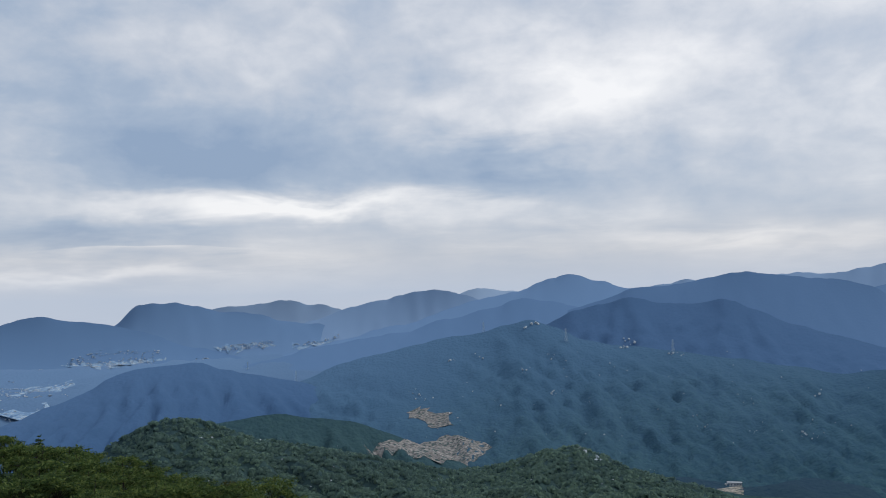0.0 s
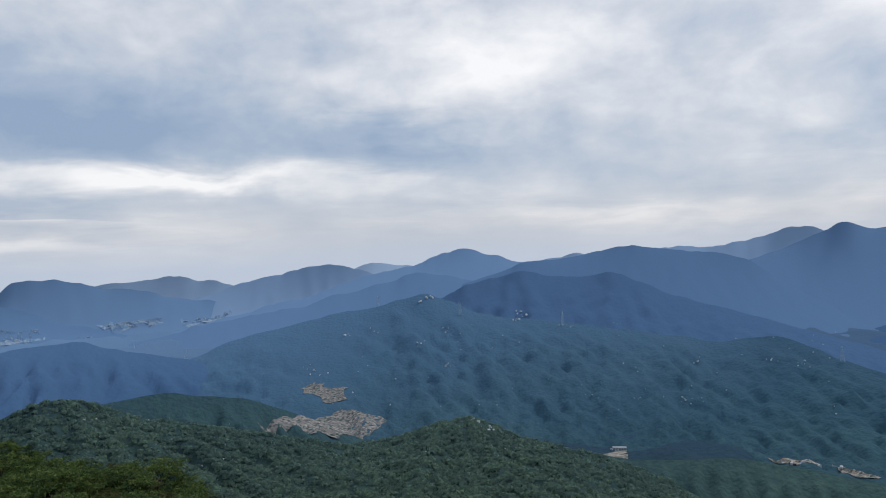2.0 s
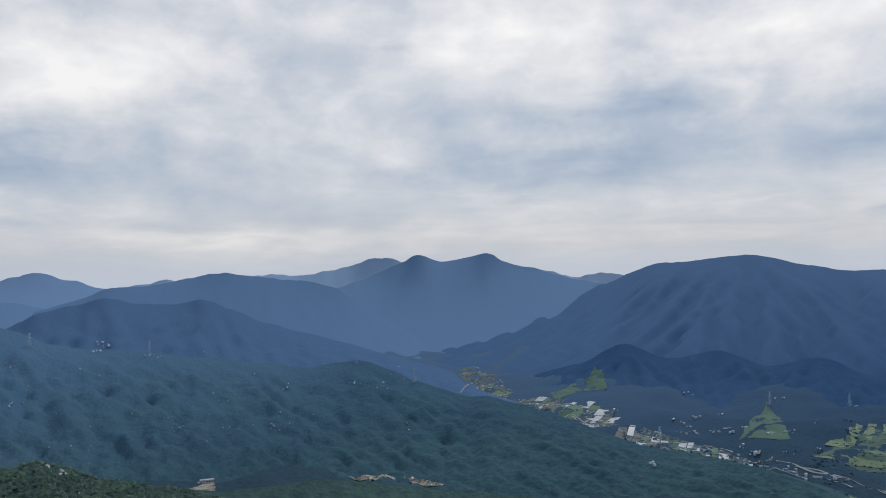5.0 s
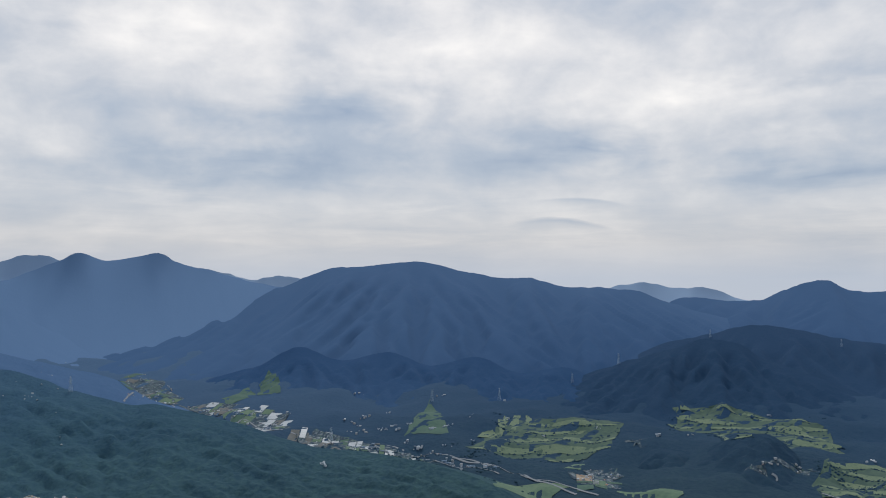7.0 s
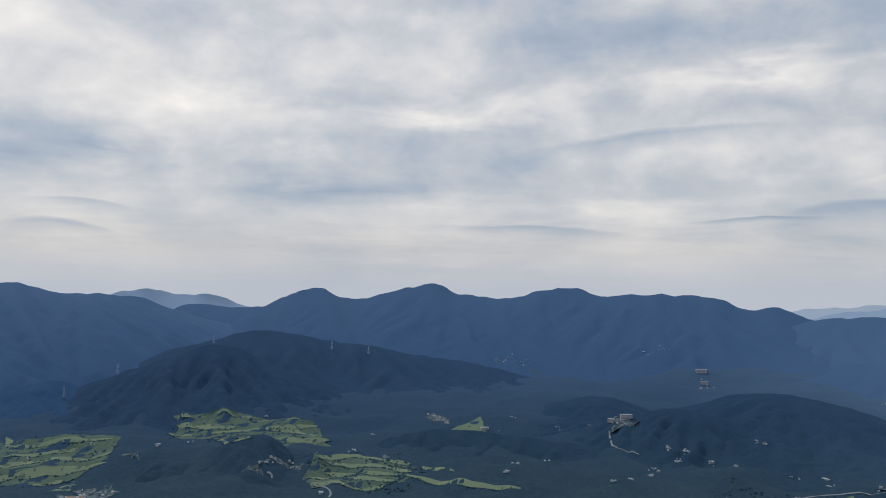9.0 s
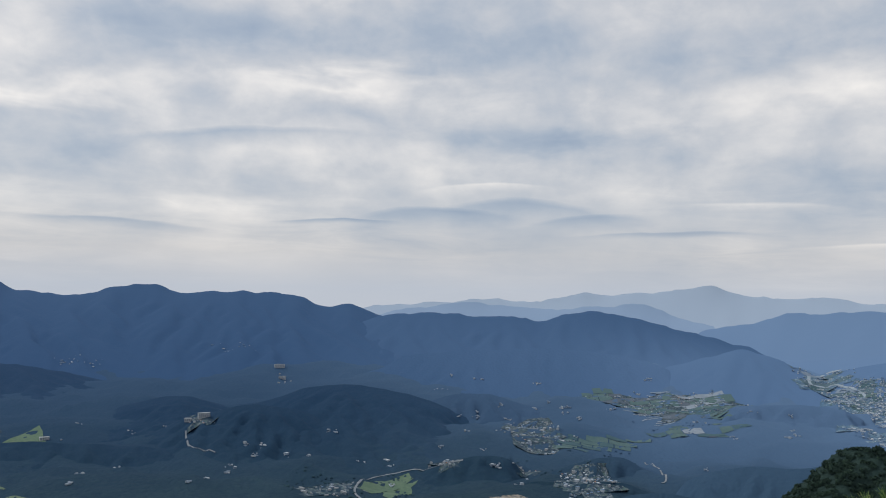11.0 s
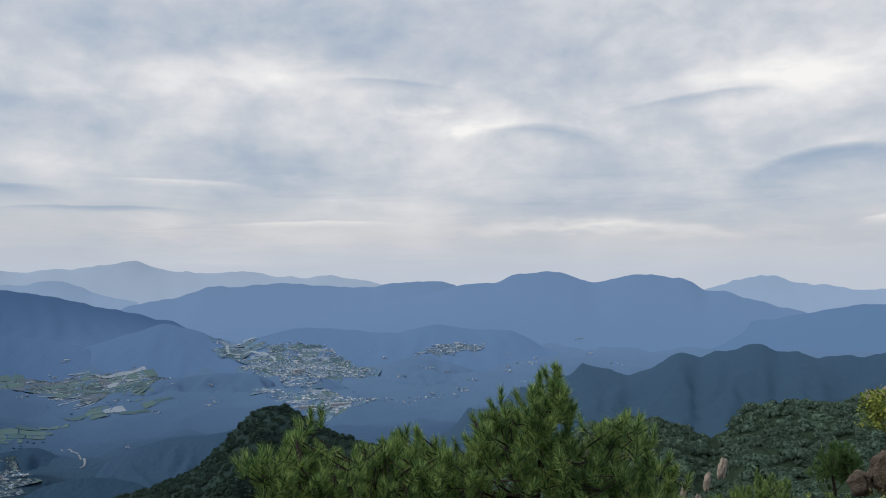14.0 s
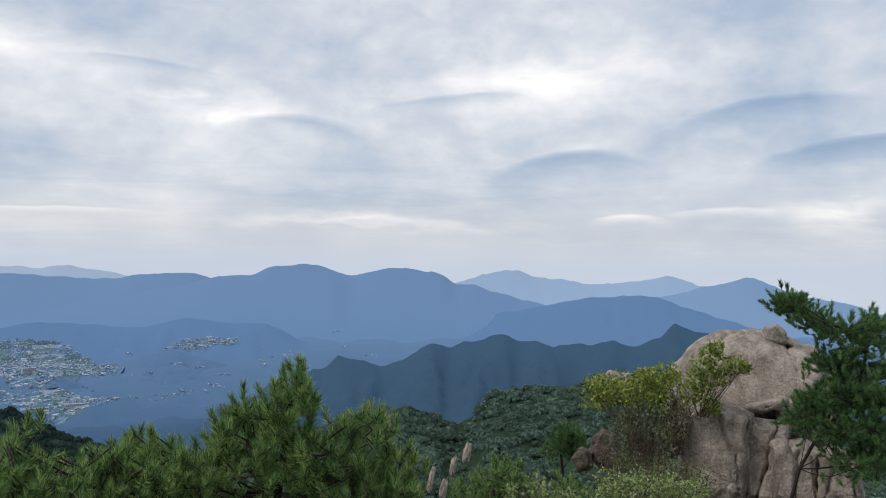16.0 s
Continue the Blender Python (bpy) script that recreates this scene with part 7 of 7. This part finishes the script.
def leaf_cloud(name, parent, centres, radii, count, leaf, material, seed, droop=0.2):
    """Single leaves, each a folded diamond, in loose clumps."""
    rng = np.random.default_rng(seed)
    c = np.array([x[:] for x in centres])
    pick = rng.integers(0, len(c), count)
    r = np.array(radii)[pick][:, None]
    d = rng.normal(size=(count, 3))
    d /= np.linalg.norm(d, axis=1)[:, None]
    p = c[pick] + d * r * (rng.uniform(0.25, 1.0, (count, 1)) ** 0.6)
    way = d + rng.normal(size=(count, 3)) * 0.7
    way[:, 2] -= droop
    way /= np.linalg.norm(way, axis=1)[:, None]
    side = np.cross(way, rng.normal(size=(count, 3)))
    side /= np.linalg.norm(side, axis=1)[:, None]
    size = leaf * rng.uniform(0.6, 1.25, (count, 1))
    v = np.stack([p, p + way * size * 0.5 + side * size * 0.27, p + way * size, p + way * size * 0.5 - side * size * 0.27], 1)
    f = np.arange(count * 4).reshape(-1, 4)
    return joined(name, v.reshape(-1, 3), f, material, False, parent)


def bush(label, base, clumps, count, leaf, material, seed, stems=14, stem=0.012, category="bush"):
    """A bush: stems from its base into clumps of leaves."""
    rng = random.Random(seed)
    root = new("bush")
    centres = [c for c, _ in clumps]
    lines = []
    for k in range(stems):
        tip = rng.choice(centres) + Vector([rng.gauss(0, 0.1) for _ in range(3)])
        line = bend(base + Vector((rng.gauss(0, 0.06), rng.gauss(0, 0.06), 0)), tip, rng, -0.05, 5)
        lines.append(tube(line, [stem * (1 - 0.75 * i / 5) for i in range(6)], 4))
        for q in range(4):
            a = line[rng.choice((2, 3, 4))]
            lines.append(tube([a, a + Vector([rng.gauss(0, 0.16) for _ in range(3)]) + Vector((0, 0, 0.08))], [stem * 0.4, stem * 0.15], 3))
    v, f = merge(lines)
    mesh_object("branchwork", v, f, TWIGS, True, root)
    leaf_cloud("foliage", root, centres, [r for _, r in clumps], count, leaf, material, seed)
    return tagged(root, label, category)


def clumps_between(rng, bs, hs, dist, n, r):
    return [(at(rng.uniform(*bs), rng.uniform(*hs), dist + rng.uniform(-0.5, 0.5)), r * rng.uniform(0.7, 1.3)) for _ in range(n)]


rng = random.Random(21)
D = 18.0
bush("broad bush with yellow-green leaves beside the boulder", at(187.0, -12.5, D), clumps_between(rng, (183.0, 188.3), (-8.9, -7.4), D, 30, 0.20) + clumps_between(rng, (185.6, 187.2), (-7.6, -7.0), D, 6, 0.14), 4600, 0.082, LEAVES, 21, 26)
bush("dense dry bush with olive leaves on the slope", at(187.2, -15.0, 17.6), clumps_between(rng, (184.9, 189.0), (-13.0, -9.3), 17.8, 60, 0.26), 4200, 0.05, LEAVES_OLIVE, 22, 60)
bush("slender sapling with yellow-green leaves", at(188.6, -9.0, 18.2), clumps_between(rng, (186.8, 188.9), (-7.6, -6.1), 18.2, 10, 0.13), 700, 0.082, LEAVES, 23, 8)
bush("light green bush growing against the boulder", at(190.4, -9.5, 17.6), [(at(b, h, 17.6), r) for b, h, r in ((191.2, -5.0, 0.13), (190.8, -5.5, 0.2), (190.4, -6.3, 0.25), (191.4, -6.1, 0.22), (192.5, -6.1, 0.18), (193.0, -6.2, 0.10), (190.0, -7.1, 0.24), (190.8, -7.0, 0.22), (191.6, -6.8, 0.18), (189.6, -8.0, 0.22), (190.5, -8.0, 0.24), (191.0, -8.8, 0.16))], 2700, 0.08, LEAVES, 24, 20)
bush("olive bush at the foot of the boulder", at(188.9, -12, 17.8), clumps_between(rng, (188.0, 189.6), (-11.5, -8.2), 17.9, 22, 0.2), 1700, 0.045, LEAVES_OLIVE, 25, 26)
bush("low pale green shrub with small leaves", at(187.5, -17, 14.0), clumps_between(rng, (183.6, 191.0), (-16.6, -13.6), 14.2, 60, 0.22), 5200, 0.06, LEAVES_PALE, 26, 50)
bush("tall olive shrub below the granite blocks", at(189.0, -16, 15.5), clumps_between(rng, (186.2, 190.9), (-14.6, -12.7), 15.5, 34, 0.2), 3600, 0.042, LEAVES_OLIVE, 27, 40)
bush("sapling with pale undersides to its leaves", at(178.6, -18, 11.5), clumps_between(rng, (177.2, 182.5), (-15.8, -14.0), 11.6, 14, 0.10), 330, 0.08, LEAVES_PALE, 28, 12)
bush("reddish dry bush on the slope", at(184.9, -15.5, 19.0), clumps_between(rng, (183.6, 186.2), (-14.6, -12.3), 19.0, 16, 0.2), 1200, 0.05, LEAVES_OLIVE, 29, 40)

# bare soil of the summit, lying on the ground
verts, nb = [], 180
rings = [0.0, 0.6, 1.2, 2, 3] + [4 + j for j in range(48)]
for i in range(nb):
    for r in rings:
        p = spot(i * 2, r, 0)
        lift = 0.06 if r < rings[-1] else -0.5
        verts.append((p.x, p.y, ground_height(p.x, p.y) + lift + 0.05 * noise.noise((p.x, p.y, 9))))
tagged(mesh_object("ground_summit", verts, grid_faces(nb, len(rings), True), SUMMIT_SOIL), "bare brown soil of the summit shoulder", "ground", kind="structure")


# ---- trees on the near slope ----
CROWN_LOOKS = [grain("conifer_crown", [(0.017, 0.038, 0.015), (0.046, 0.084, 0.029), (0.105, 0.150, 0.045)], (6, 0.6), 0.8, varied=0.5, through_light=0.35),
               grain("oak_crown", [(0.026, 0.053, 0.018), (0.068, 0.116, 0.032), (0.155, 0.20, 0.052)], (6, 0.6), 0.8, varied=0.5, through_light=0.35),
               grain("olive_crown", [(0.030, 0.040, 0.016), (0.068, 0.082, 0.027), (0.125, 0.13, 0.042)], (6, 0.6), 0.8, varied=0.5, through_light=0.35)]


def tree_model(kind, seed, tall, words):
    """A tree with a trunk, limbs and a crown of many small sprays."""
    rng = random.Random(seed)
    root = new("tree")
    blocks, wood = [], [tube([Vector((0, 0, -2)), Vector((0.1, 0, tall * 0.5)), Vector((0, 0.1, tall * 0.97))], [0.17, 0.11, 0.03], 6)]
    nr = np.random.default_rng(seed)

    def spray(p, r, n, flat):
        c = nr.normal(size=(n, 3)) * np.array([r, r, r * flat]) * 0.5 + np.array(p[:])
        w = nr.normal(size=(n, 3))
        w[:, 2] *= 0.5
        w /= np.linalg.norm(w, axis=1)[:, None]
        s = np.cross(w, nr.normal(size=(n, 3)))
        s /= np.linalg.norm(s, axis=1)[:, None]
        z = nr.uniform(0.18, 0.42, (n, 1))
        blocks.append(np.stack([c - w * z, c + s * z * 0.6, c + w * z], 1).reshape(-1, 3))

    if kind == "conifer":
        levels = int(tall / 0.62)
        for k in range(2, levels):
            z = tall * k / levels
            reach = (tall - z) * 0.30 + 0.35
            for q in range(rng.choice((5, 6, 7))):
                a = rng.uniform(0, 6.28)
                ln = reach * rng.uniform(0.65, 1.12)
                tip = Vector((math.cos(a) * ln, math.sin(a) * ln, z - 0.12 * ln + rng.uniform(-0.1, 0.15)))
                wood.append(tube([Vector((0, 0, z)), tip], [0.035, 0.01], 3))
                for s in range(max(2, int(ln / 0.42))):
                    t = (s + 1) / max(2, int(ln / 0.42))
                    spray(Vector((0, 0, z)).lerp(tip, t), 0.42, 7, 0.35)
        spray(Vector((0, 0, tall)), 0.2, 10, 1.6)
    else:
        for q in range(20):
            a, e = rng.uniform(0, 6.28), rng.uniform(-0.25, 1.0)
            ln = tall * 0.32 * rng.uniform(0.75, 1.15)
            c = Vector((math.cos(a) * math.cos(e) * ln, math.sin(a) * math.cos(e) * ln, tall * 0.66 + math.sin(e) * ln * 0.95))
            wood.append(tube([Vector((0, 0, tall * rng.uniform(0.35, 0.55))), c], [0.06, 0.015], 4))
            # each limb ends in a flat pad of leaves
            for s in range(3):
                spray(c + Vector((rng.gauss(0, 0.45), rng.gauss(0, 0.45), rng.gauss(0, 0.16))), 0.95, 24, 0.28)
    v, f = merge(wood)
    mesh_object("trunk", v, f, BARK, True, root)
    soup("crown", blocks, CROWN_LOOKS[{"conifer": 0, "oak": 1, "olive": 2}[kind]], root)
    return tagged(root, words, "tree", "trees on the near slope")


MODELS = [tree_model("conifer", 1, 10, "dark green conifer with layered boughs"), tree_model("conifer", 2, 8.5, "dark green conifer with layered boughs"), tree_model("conifer", 3, 11, "tall dark conifer with a pointed top"),
          tree_model("oak", 4, 7.5, "broad green tree with a rounded crown"), tree_model("oak", 5, 8.5, "broad yellow-green tree with a rounded crown"), tree_model("olive", 6, 7.0, "olive brown tree with a rounded crown"), tree_model("oak", 7, 6.5, "low green tree with a spreading crown")]
rng = random.Random(31)
used = set()
count = 0
taken = []
for _ in range(4000):
    b, r = rng.uniform(-33, -6), rng.uniform(58, 185)
    x, y = r * math.sin(radians(b)), r * math.cos(radians(b))
    z = land_z(x, y, "E")
    if z is None or z < -0.38 * r - 6 or any((x - u) ** 2 + (y - v) ** 2 < 5.0 for u, v in taken):
        continue
    # out of sight below the view or behind the crest
    h = math.degrees(math.atan2(z + 9 - EYE, r))
    if h < -18.5:
        continue
    taken.append((x, y))
    k = rng.choice((1, 2, 3, 3, 3, 4, 4, 6, 6, 3)) if b < -17 else rng.choice((0, 3, 3, 4, 4, 5, 5, 6, 6))
    m = pose(x, y, z, rng.uniform(-4, 4), rng.uniform(-4, 4), rng.uniform(0, 360)) @ Matrix.Scale(rng.uniform(0.8, 1.05) * (0.85 if k < 3 else 1.0), 4)
    if k in used:
        made = copy_thing(MODELS[k], m)
        made.scale = m.to_scale()
    else:
        used.add(k)
        MODELS[k].matrix_basis = m
    count += 1
    if count >= 330:
        break
